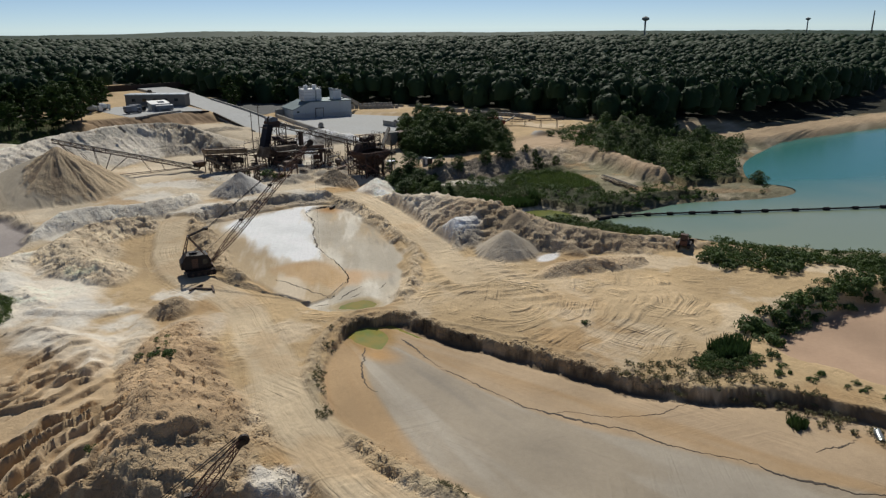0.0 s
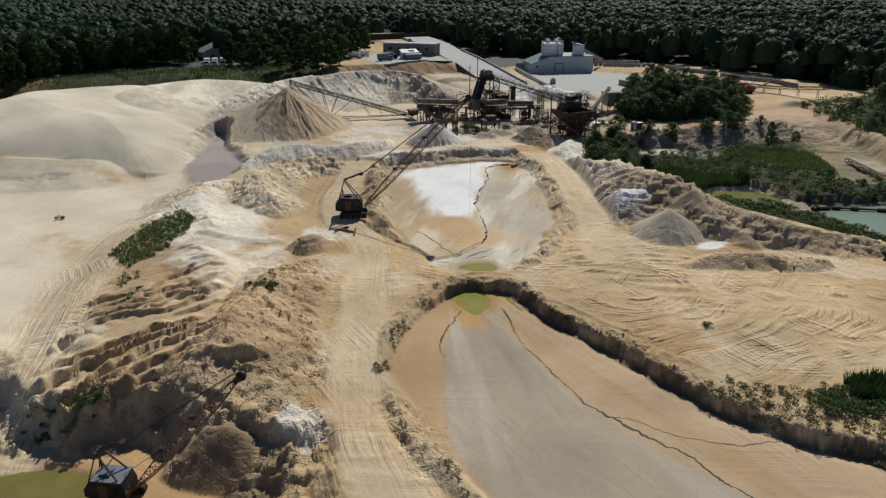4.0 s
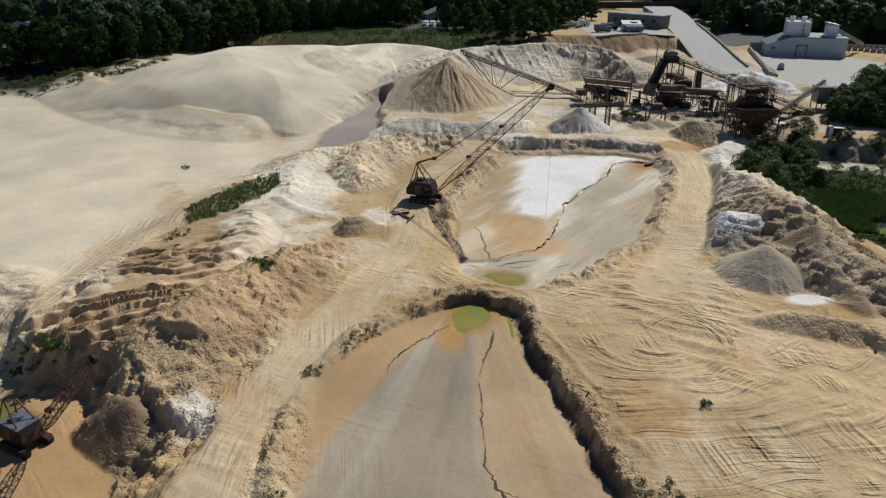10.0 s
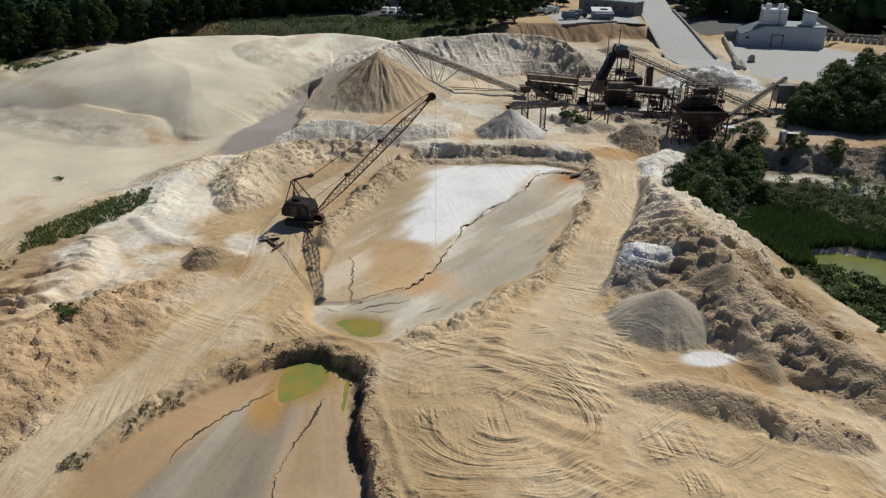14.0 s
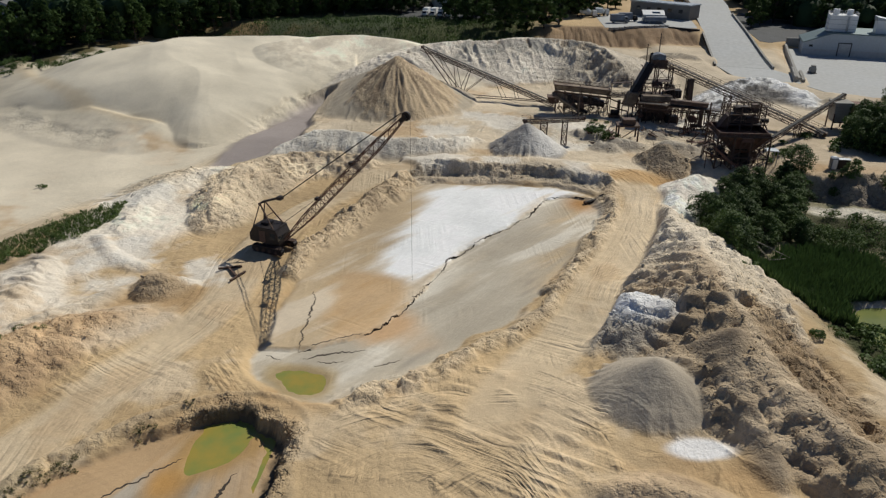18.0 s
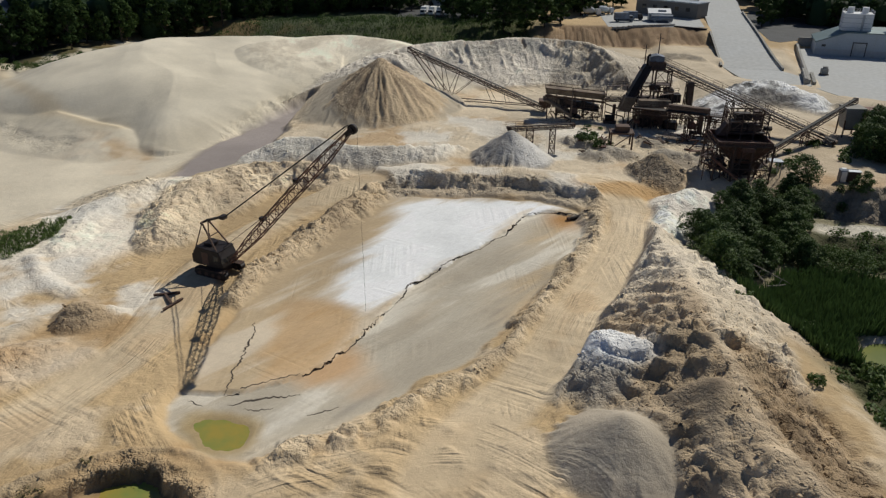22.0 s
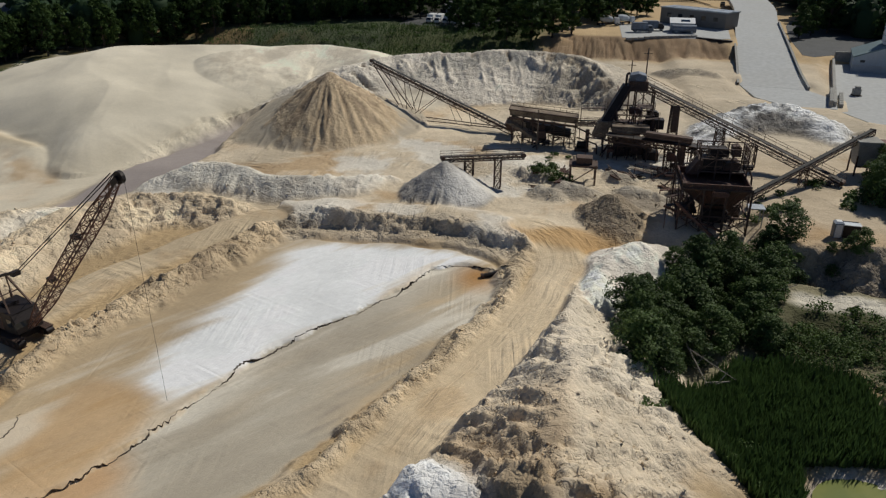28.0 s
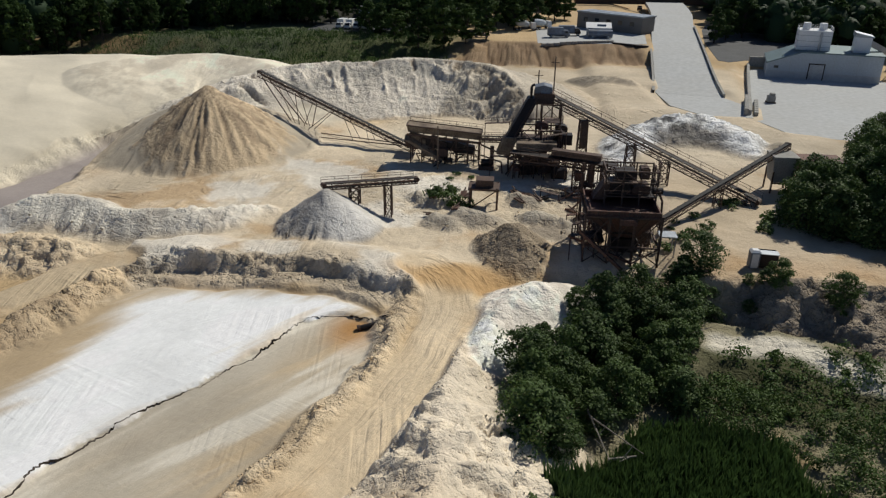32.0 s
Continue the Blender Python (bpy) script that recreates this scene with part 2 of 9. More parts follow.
def along(x, y, line, whole=False):
    """Distance to a line, the side (+ to its left), the share of the way along it and the third value carried on it."""
    if x.ndim == 2 and not whole:
        return windowed(lambda u, v: along(u, v, line, True), x, y, line, (60.0, 1.0, 0.0, 0.0))
    best = np.full(x.shape, 1e9)
    side, where, carry = np.zeros(x.shape), np.zeros(x.shape), np.zeros(x.shape)
    count = len(line) - 1
    for k in range(count):
        a, b = line[k], line[k + 1]
        dx, dy = b[0] - a[0], b[1] - a[1]
        ll = max(dx * dx + dy * dy, 1e-9)
        t = np.clip(((x - a[0]) * dx + (y - a[1]) * dy) / ll, 0, 1)
        d = np.hypot(x - a[0] - t * dx, y - a[1] - t * dy)
        near = d < best
        best = np.where(near, d, best)
        side = np.where(near, np.sign(dx * (y - a[1]) - dy * (x - a[0])), side)
        where = np.where(near, (k + t) / count, where)
        if len(a) > 2:
            carry = np.where(near, a[2] + t * (b[2] - a[2]), carry)
    return best, side, where, carry


def inside(x, y, poly, whole=False):
    """Signed distance to a closed outline, + inside."""
    if x.ndim == 2 and not whole:
        return windowed(lambda u, v: inside(u, v, poly, True), x, y, poly, -60.0)
    ring = list(poly) + [poly[0]]
    d = along(x, y, [q[:2] for q in ring], True)[0]
    odd = np.zeros(x.shape, bool)
    for a, b in zip(ring, ring[1:]):
        cross = (a[1] > y) != (b[1] > y)
        odd ^= cross & (x < (b[0] - a[0]) * (y - a[1]) / ((b[1] - a[1]) or 1e-9) + a[0])
    return np.where(odd, d, -d)


# outlines in metres
POND_ONE = curve([(-1.7, 133.6), (4.1, 135.3), (14.3, 136.3), (24.3, 135.1), (30.4, 130.4), (28.9, 119.4), (26.0, 111.4), (22.1, 101.5), (18.3, 94.5),
                  (14.0, 87.6), (7.7, 80.2), (4.3, 76.5), (0.0, 73.3), (-3.2, 72.4), (-7.5, 74.0), (-11.3, 78.8), (-11.2, 84.8), (-11.5, 92.7), (-12.4, 100.1),
                  (-11.5, 106.9), (-7.2, 116.1), (-4.1, 126.6)], True)
CRACK = curve([(31.5, 128.6), (29.9, 130.2), (24.0, 131.5), (20.5, 128.9), (16.9, 119.5), (11.6, 112.2), (8.0, 106.7), (6.0, 100.0), (3.9, 93.2), (0.6, 85.8),
               (-2.9, 82.9), (-7.2, 80.5)], rounds=1)
CRACK_TWO = curve([(-7.2, 80.5), (-8.0, 87.1), (-9.1, 93.6)], rounds=1)
POND_TWO = curve([(-13.3, 68.8), (-19, 64.2), (-24.4, 58.8), (-26.6, 54.2), (-27.7, 48.2), (-28, 44), (-27.6, 37.9), (-26.3, 32.2), (-25, 24.2), (-19, 11.2), (-8, 2.2),
                  (4, -2.8), (12, 1.2), (13.4, 8.2), (12.6, 15.2), (10.4, 21.2), (3.4, 26.7), (1.0, 31.2), (0.4, 38.2), (-1.6, 47.2), (-3.6, 55.2), (-4.4, 62.2), (-5.0, 66.7), (-8, 69.5)], True)
POND_THREE = curve([(22.5, 21), (27, 26.5), (36, 26), (55, 20.5), (70, 12), (66, 0), (40, -8), (26, 2), (22, 11)], True)
YELLOW_POND = curve([(-110, 62), (-84, 61), (-72, 58.7), (-67, 53.8), (-60.5, 52.3), (-56.5, 49.0), (-57, 45.2), (-63, 42.5), (-72, 37), (-84, 28), (-110, 24)], True)
LAKE = curve([(70, 77), (73, 84), (79, 84), (88, 80.5), (103, 78.5), (113, 71), (125.5, 63), (135.5, 61.5), (142.5, 66), (140, 75), (150, 83), (173, 93), (207, 97.5), (240, 104), (262, 93), (300, 80), (420, 45),
              (430, -120), (200, -120), (130, -20), (98, 20), (84, 42), (77, 54), (75, 66)], True)
DUNE = curve([(-116, 176), (-98, 164), (-76, 154.5), (-57, 149), (-43, 157), (-37, 175), (-31, 205), (-20, 236), (-22, 262), (-70, 272), (-108, 258), (-126, 215)], True)
HAUL = [(-72, 40), (-68, 52), (-65, 67), (-62, 90), (-55, 115), (-45, 130), (-38, 150), (-33, 170), (-30, 230)]
HILL = curve([(36.5, 131, 2.0), (38.5, 118, 3.6), (38.8, 104, 5.6), (37.8, 92, 6.8), (37.6, 82, 6.2), (40, 73, 4.8), (45.5, 65.5, 3.6), (53, 58, 2.6), (60, 51, 1.2)])
ROAD_EAST = curve([(33, 142, 1.5), (36.5, 138, 1.4), (37.4, 128, 1.2), (33.0, 113, 1.0), (27.3, 99.5, 0.9), (22.8, 87, 0.8), (17.5, 78, 0.6), (14, 70, 0.5)])
ROAD_WEST = curve([(-34.5, 20, -0.3), (-34.0, 35, -0.3), (-33.0, 46, -0.2), (-29.2, 59, -0.1), (-22.9, 75, 0.3), (-18.6, 88, 0.7), (-19.5, 101, 1.0), (-19, 112, 1.2), (-12.5, 127, 1.5), (-5, 139, 1.8)])
LAKE_Z, POND_TWO_Z, YELLOW_Z = -3.0, -0.85, -4.5

# uneven grid: fine where the camera passes near, coarse towards the horizon


def steps(stops):
    out = [stops[0][0]]
    for (a, _), (b, s) in zip(stops, stops[1:]):
        n = max(1, round((b - a) / s))
        out += [a + (b - a) * (k + 1) / n for k in range(n)]
    return np.array(out)


gx = steps([(-4600, 0), (-1500, 300), (-500, 60), (-180, 12), (-110, 1.4), (-84, 0.9), (-68, 0.5), (56, 0.25), (100, 0.6), (130, 0.9), (220, 2.0), (420, 8), (1200, 60), (4600, 300)])
gy = steps([(-1500, 0), (-300, 150), (-30, 15), (4, 1.0), (24, 0.5), (142, 0.25), (262, 0.5), (345, 1.5), (520, 8), (1500, 60), (4900, 300)])
X, Y = np.meshgrid(gx, gy)
WX, WY = X + 1.1 * fbm(X, Y, 6, 5, 3), Y + 1.1 * fbm(X, Y, 6, 5, 5)          # frayed edges
n_big, n_mid = fbm(X, Y, 40, 3, 11), fbm(X, Y, 9, 4, 17)
bent = 1.2 * fbm(X, Y, 5, 3, 19)
heap = 0.36 + 0.16 * fbm(X + bent, Y - bent, 5.0, 5, 21, 0.55) + 0.55 * (lumps(X + bent, Y + bent, 5.0, 5, 23) - 0.36)
clod = 0.36 + 0.20 * fbm(X, Y, 1.8, 3, 29, 0.7) + 0.40 * (lumps(X + 0.6 * bent, Y - 0.4 * bent, 1.7, 3, 31) - 0.36)
grit = fbm(X + 0.3 * bent, Y, 0.95, 1, 33)
plates = 0.55 * broken(X + 0.5 * bent, Y - 0.5 * bent, 2.6, 37) + 0.45 * broken(X + 0.4 * bent, Y + 0.3 * bent, 1.25, 39)

TAN, PALE = (0.55, 0.40, 0.225), (0.64, 0.57, 0.445)
GREEN_G, SOIL_F = (0.05, 0.085, 0.022), (0.045, 0.045, 0.025)

xh = np.interp(Y, [q[1] for q in HAUL], [q[0] for q in HAUL])
west = smooth(-3, 4, xh - X)                                   # the pale plain beyond the haul road
Z = 0.7 - 1.5 * west * smooth(230, 180, Y) - 1.0 * (1 - west) * smooth(78, 60, Y) * smooth(-10, -20, X)
COL = np.ones((*X.shape, 3)) * TAN
rough = np.full(X.shape, 0.10)                                  # how lumpy the ground is
wet = np.zeros(X.shape)
heading = 0.72 + 0.8 * np.floor(2.2 * fbm(X, Y, 13, 3, 201))             # ways driven in different directions
rut, phase, length = np.full(X.shape, 0.45), X * np.cos(heading) + Y * np.sin(heading) + 1.5 * n_big, X * np.sin(heading) - Y * np.cos(heading)


def paint(mask, color):
    global COL
    COL = COL + (np.asarray(color) - COL) * np.clip(mask, 0, 1)[..., None]


def blend(old, new_value, mask):
    return old + (new_value - old) * np.clip(mask, 0, 1)


paint(west, PALE)
rut = blend(rut, 0.05, west)
rough = blend(rough, 0.02, west)
# the land falls to the lake in the east, rises to the plant and to the yard in the north
side_e, = along(X, Y, [(40, 150), (42.5, 124), (46, 110), (50, 96), (52, 84), (56, 70), (64, 50), (66, 30), (62, 10), (64, -40)], True)[1:2]
d_e = along(X, Y, [(40, 150), (42.5, 124), (46, 110), (50, 96), (52, 84), (56, 70), (64, 50), (66, 30), (62, 10), (64, -40)], True)[0] * side_e
east = smooth(-2, 6, d_e) * smooth(150, 139, Y) * smooth(25, 40, X)
Z = blend(Z, -2.3 + 0.3 * n_mid, east)
paint(east, (0.30, 0.27, 0.17))
rough = blend(rough, 0.3, east)
Z = blend(Z, 1.4 + 0.2 * n_mid, smooth(135, 150, Y) * smooth(-40, -20, X) * smooth(64, 56, X))
paint(smooth(137, 146, Y + 2 * n_mid) * smooth(-46, -36, X) * smooth(72, 62, X) * smooth(218, 200, Y), (0.62, 0.52, 0.38))
bench_foot = np.interp(X, [66, 72, 77, 82, 95, 120], [137, 135.8, 133.4, 130.8, 129, 128])
bench = np.clip((WY - bench_foot) / (140.2 - bench_foot), 0, 1) * smooth(60, 66, X)
Z = blend(Z, 2.5 + 0.25 * n_mid, bench)
Z = blend(Z, -0.9 + 0.3 * n_mid, smooth(124, 129, WY) * smooth(0.5, -1.0, WY - bench_foot) * smooth(58, 64, X) * smooth(140, 120, X))
paint(bench * smooth(160, 145, Y), (0.55, 0.41, 0.265))
paint(smooth(60, 66, X) * smooth(120, 105, X) * smooth(143, 150, Y) * smooth(215, 205, Y), (0.58, 0.475, 0.34))
north = smooth(286, 303, Y + 1.5 * n_mid)
Z = blend(Z, 5.4 + 0.01 * np.maximum(Y - 320, 0), north * smooth(110, 85, X))
Z = blend(Z, 2.2 + 0.011 * np.clip(Y - 270, 0, 400), smooth(255, 300, Y) * smooth(85, 112, X))
farleft = smooth(60, 90, -X - 40) * smooth(215, 260, Y)
Z = blend(Z, 3.5, np.maximum(farleft, smooth(-165, -190, X)))

# the great smooth dune and its lower lip
d = inside(X + 5 * fbm(X, Y, 30, 2, 41), Y + 5 * fbm(X, Y, 30, 2, 43), DUNE)
dune = smooth(-2, 3, d)
dz = -0.8 + 13.0 * (1 - np.exp(-np.maximum(d, 0) / 24.0)) + 1.6 * n_big * smooth(5, 30, d) + 0.5 * crags(X * 0.8 + 0.4 * Y, Y * 0.5 - 0.3 * X, 26, 3, 47) * smooth(4, 16, d) + 0.5 * crags(X * 0.3, Y, 9, 3, 45) * smooth(14, 4, d)
Z = np.where(d > 0, np.maximum(Z, dz), Z)
paint(dune, (0.645, 0.585, 0.465))
paint(dune * smooth(12, 4, d) * 0.6, (0.57, 0.505, 0.385))
rough, rut = blend(rough, 0.02, dune), blend(rut, 0.0, dune)
lip, s_, w_, c_ = along(X, Y, curve([(-128, 216), (-116, 202), (-102, 187), (-88, 175.5), (-74, 166), (-62, 162)]))
Z = np.where((lip < 16) & (Y < 222), np.maximum(Z, np.interp(w_, [0, 0.5, 1], [4.4, 3.6, 2.6]) - 0.26 * lip + 0.25 * n_mid), Z)
paint(smooth(3, 0, lip + n_mid) * 0.6, (0.62, 0.50, 0.33))
# worn edges low on the lip and along the dune's eastern flank
for edge_line, drop in ((curve([(-104, 178), (-96, 169.5), (-86, 165.5), (-77, 158.5), (-66, 157)]), 0.3), (curve([(-44, 160), (-42, 172), (-38.5, 188), (-35.5, 203)]), 0.9), (curve([(-43, 228), (-36, 234), (-27, 233.5), (-20, 229)]), 1.1)):
    de, se, we, _ = along(X + 1.5 * fbm(X, Y, 7, 4, 231, 0.6), Y + 1.5 * fbm(X, Y, 7, 4, 233, 0.6), edge_line)
    bite = smooth(0.25, -0.35, de * se) * smooth(7, 1.5, de) * smooth(0, 0.12, we) * smooth(1, 0.88, we)
    Z = Z - drop * bite * smooth(-0.35, 0.15, fbm(X, Y, 9, 3, 235))
    rough = blend(rough, 0.22, bite)

# ponds and water


def basin(poly, level, bank, tilt=0.0):
    global Z
    d = inside(WX, WY, poly)
    Z = np.where(d > -bank, blend(Z, level, smooth(-bank, 0.0, d)), Z)
    return d


d1 = basin(POND_ONE, 0.0, 1.6)
in1 = smooth(-0.6, 0.4, d1)
rough, rut = blend(rough, 0.0, in1), blend(rut, 0.0, in1)
paint(in1, (0.53, 0.41, 0.262))
dc, sc, wc, _ = along(X + 0.5 * fbm(X, Y, 3, 3, 51), Y + 0.5 * fbm(X, Y, 3, 3, 53), CRACK)
above = (sc < 0) & (Y > 80.5)
up1 = np.where(above, 1.0, 0.0)
Z = Z + 0.34 * in1 * up1 * smooth(0.0, 0.2, dc)
flow = fbm(X * 0.8 - Y * 0.58, (X * 0.58 + Y * 0.8) * 0.25, 7, 5, 61)
across1, along1 = X * 0.81 - Y * 0.58, X * 0.58 + Y * 0.81
BAR = curve([(0.7, 131.4), (9.2, 134.5), (18.0, 135.6), (25, 134.6), (29, 132.2), (21.7, 130), (17.9, 123.3), (15.3, 116.4), (8.3, 106.2), (5.6, 99.5), (3.0, 96.5), (0.0, 96.5), (-2.2, 99.5), (-3.2, 106), (0.2, 114.2), (0.9, 126.2)], True)
bar = inside(X + 0.8 * flow, Y + 1.6 * flow, BAR) + 1.2 * fbm(across1 * 2.4, along1 * 0.4, 3, 4, 63)
paint(in1 * up1 * smooth(-2.6, 1.8, bar + 1.0 * flow), (0.78, 0.79, 0.785))
amber = inside(X + 1.2 * flow, Y + 1.2 * flow, curve([(-8.4, 99), (-1.9, 99.5), (2.5, 95.0), (1.6, 89.3), (0.3, 84.8), (-3.6, 83.2), (-5.5, 82.0), (-7.4, 90.2)], True))
paint(in1 * up1 * smooth(-2.0, 1.5, amber) * smooth(-0.7, 0.5, flow + 0.4) * 0.9, (0.54, 0.34, 0.155))
grey1 = in1 * (1 - up1) * smooth(-0.9, 0.3, flow + 0.3)
paint(grey1 * 0.9, (0.485, 0.44, 0.355))
swirl1 = fbm(across1 * 1.3 + 1.5 * flow, along1 * 0.22 + flow, 4, 5, 66, 0.6)
paint(in1 * (1 - up1) * smooth(0.05, 0.6, swirl1) * 0.8, (0.64, 0.595, 0.505))
paint(in1 * (1 - up1) * smooth(3.4, 0.4, dc + 1.2 * flow) * smooth(88, 96, Y) * 0.75, (0.67, 0.625, 0.53))
paint(in1 * (1 - up1) * smooth(-0.1, -0.6, swirl1) * 0.6, (0.43, 0.375, 0.29))
paint(in1 * up1 * smooth(0.1, 0.6, fbm(across1 * 1.2, along1 * 0.2 + 0.6 * flow, 5, 5, 68, 0.6)) * smooth(1.5, -1.5, bar) * 0.5, (0.68, 0.61, 0.50))
paint(in1 * (1 - up1) * smooth(0.45, 0.9, fbm(across1 * 1.6, along1 * 0.25, 5, 4, 65)) * 0.5, (0.28, 0.25, 0.215))
wet = blend(wet, 0.45, grey1)
paint(in1 * smooth(4.5, 0, np.hypot((X - 27.0), (Y - 128.8) * 0.7)) * (1 - up1), (0.50, 0.27, 0.10))
paint(in1 * smooth(5.0, 2.0, np.hypot((X + 0.2) * 0.5 + (Y - 87) * 0.4, (Y - 87.5) * 0.7) + 1.6 * flow) * (1 - up1) * 0.75, (0.56, 0.33, 0.15))
paint(in1 * up1 * smooth(-1.5, 1.2, amber + 0.8 * flow) * 0.75, (0.55, 0.36, 0.18))
d2 = basin(POND_TWO, POND_TWO_Z, 0.7)
in2 = smooth(-0.8, 0.3, d2)
rough, rut = blend(rough, 0.0, in2), blend(rut, 0.0, in2)
paint(in2, (0.50, 0.345, 0.195))
FAN = curve([(-12.1, 65.4), (-18.4, 58.2), (-22, 49.4), (-24.2, 42.2), (-26, 36.2), (-25.5, 23.2), (-17, 8.2), (-6, 1.2), (3, -0.8), (-2.0, 11.2), (-5.0, 22), (-9.4, 33.2), (-10.0, 40.2), (-10.4, 48.2), (-9.6, 56.2), (-8.6, 62.2)], True)
theta, radius = np.arctan2(X + 10, 78 - Y), np.hypot(X + 10, Y - 78)
streak = fbm(theta * 34 + 1.0 * n_big, radius * 0.10, 5, 5, 73)
fan = inside(X + 0.9 * streak, Y, FAN)
grey2 = in2 * smooth(-0.5, 0.9, fan)
paint(grey2 * 0.95, (0.385, 0.322, 0.238))
paint(grey2 * smooth(0.1, 0.6, streak) * 0.6, (0.47, 0.42, 0.345))
paint(grey2 * smooth(-0.2, -0.7, streak) * 0.6, (0.29, 0.25, 0.20))
paint(in2 * (1 - grey2) * smooth(0.1, 0.6, streak) * 0.45, (0.56, 0.45, 0.33))
paint(in2 * (1 - grey2) * smooth(-0.1, -0.7, streak) * 0.5, (0.50, 0.31, 0.16))
wet = blend(wet, 0.55, grey2)
d3 = basin(POND_THREE, -1.6, 2.0)
in3 = smooth(-0.8, 0.3, d3)
paint(in3, (0.52, 0.36, 0.25))
rough, rut = blend(rough, 0.0, in3), blend(rut, 0.0, in3)

pud1 = inside(WX, WY, curve([(-8.3, 77.8), (-6.4, 78.3), (-3.6, 77.9), (-2.0, 75.2), (-3.2, 73.4), (-5.8, 73.6), (-7.6, 75.2)], True))
Z = Z - 0.25 * smooth(-0.3, 1.2, pud1)
paint(smooth(-1.6, 0.2, pud1) * 0.8, (0.42, 0.30, 0.13))
pud2 = inside(0.5 * X + 0.5 * WX, 0.5 * Y + 0.5 * WY, curve([(-12.6, 69), (-8.1, 69.4), (-7.0, 66.3), (-8.8, 63.8), (-10.6, 62.6), (-12.6, 62.2), (-13.6, 64.7), (-13.6, 66.7)], True))
Z = Z - 0.3 * smooth(-0.3, 1.2, pud2)
paint(smooth(-2.2, 0.2, pud2) * 0.8 * in2, (0.46, 0.29, 0.11))
paint(smooth(1.0, -0.4, np.hypot((X + 13.6) * 0.5 + (Y - 60.5) * 0.1, (Y - 60.8) * 0.35) - 0.6 + 0.4 * n_mid) * in2 * 0.85, (0.56, 0.30, 0.08))
rut = blend(rut, 0.16, np.maximum(in1, in2))
phase = np.where(in1 > 0.3, across1 * 1.0, np.where(in2 > 0.3, theta * 12 + 0.6 * n_big, phase))
length = np.where(in1 > 0.3, along1, np.where(in2 > 0.3, radius, length))

# heaps, banks and cuts


def mound(line, foot, slope, lump, color=None, seed=0, spread=1.0, fade=1.2):
    """Loose material tipped along a line whose third value is the crest's height."""
    global Z, rough, rut
    reach = (max(q[2] for q in line) + 6) / slope + 4
    i0, i1 = np.searchsorted(gx, [min(q[0] for q in line) - reach, max(q[0] for q in line) + reach])
    j0, j1 = np.searchsorted(gy, [min(q[1] for q in line) - reach, max(q[1] for q in line) + reach])
    w = (slice(j0, j1), slice(i0, i1))
    x, y = X[w], Y[w]
    d_, s_, w_, top = along(x + 1.0 * fbm(x, y, 10, 2, 80 + seed), y + 1.0 * fbm(x, y, 10, 2, 90 + seed), line, True)
    run = Vector((line[-1][0] - line[0][0], line[-1][1] - line[0][1])).normalized()
    bend = 1.6 * n_big[w] + 0.5 * bent[w]
    gully = crags(x * run.x + y * run.y + bend + 3 * seed, (y * run.x - x * run.y) * 0.24 + 0.3 * bend, 3.6, 4, 60 + seed)
    gully = (0.38 - gully) * (0.2 + 0.9 * smooth(-0.35, 0.45, fbm(x, y, 13, 3, 75 + seed)))
    h = top - slope * (np.sqrt(d_ * d_ + 0.36) - 0.6) + lump * ((heap[w] - 0.36) * 0.35 + 0.55 * plates[w] * smooth(-0.5, 0.3, n_mid[w]) + 0.48 * gully * smooth(0.3, 2.2, d_))
    m = np.zeros(X.shape)
    m[w] = smooth(-0.2, fade, h - Z[w])
    Z[w] = np.maximum(Z[w], h)
    rough = blend(rough, min(0.42, lump * 0.40), m)
    rut = blend(rut, 0.0, m)
    if color is not None:
        paint(m, color)
        lines = np.zeros(X.shape)
        lines[w] = fbm(x, y, 4.5, 5, 70 + seed, 0.65)
        paint(m * smooth(0.05, 0.45, lines) * 0.6, [c * k for c, k in zip(color, (0.80, 0.77, 0.75))])
        paint(m * smooth(-0.05, -0.45, lines) * 0.6, [min(0.82, c * 1.2) for c in color])
    full = [np.full(X.shape, v, float) for v in (60.0, 1.0, 0.0)]
    for o, p in zip(full, (d_, s_, w_)):
        o[w] = p
    return (m, *full)


# rain-cut slope between the haul road and the brown ridge
cutd = inside(WX, WY, curve([(-65, 59), (-62.5, 70), (-60, 84), (-55, 97), (-46, 100), (-40, 90), (-41, 76), (-45, 62), (-50, 55), (-60, 55.5)], True))
cutm = smooth(-1.5, 2.0, cutd)
Z = blend(Z, 0.1 + 0.10 * np.clip(X + 62, 0, 22), cutm)
paint(cutm, (0.54, 0.395, 0.24))
rough, rut = blend(rough, 0.10, cutm), blend(rut, 0.0, cutm)
# broken white ground west of the dragline
whit = inside(X + 2.5 * n_mid, Y + 2.5 * n_mid, curve([(-50, 92), (-51, 112), (-48, 128), (-33, 133), (-28, 113), (-32, 105), (-38.5, 100), (-37.5, 88), (-23.4, 85.5), (-24.5, 79.8), (-31.7, 78.2), (-38.7, 78.1), (-42.9, 77), (-45.7, 86.2)], True))
wm = smooth(-1.5, 2.5, whit)
paint(wm * 0.9, (0.73, 0.67, 0.57))
Z = Z + wm * 0.5
rough, rut = blend(rough, 0.14, wm), blend(rut, 0.12, wm)
plain = (1 - np.maximum.reduce([in1, in2, in3, dune, west * smooth(-66, -72, X), wm])) * smooth(300, 280, Y)
paint(plain * smooth(0.1, 0.6, fbm(X, Y, 15, 5, 191, 0.62)) * 0.6, (0.50, 0.32, 0.155))
paint(plain * smooth(0.15, 0.65, fbm(X, Y, 11, 5, 193, 0.62)) * 0.55, (0.68, 0.575, 0.43))
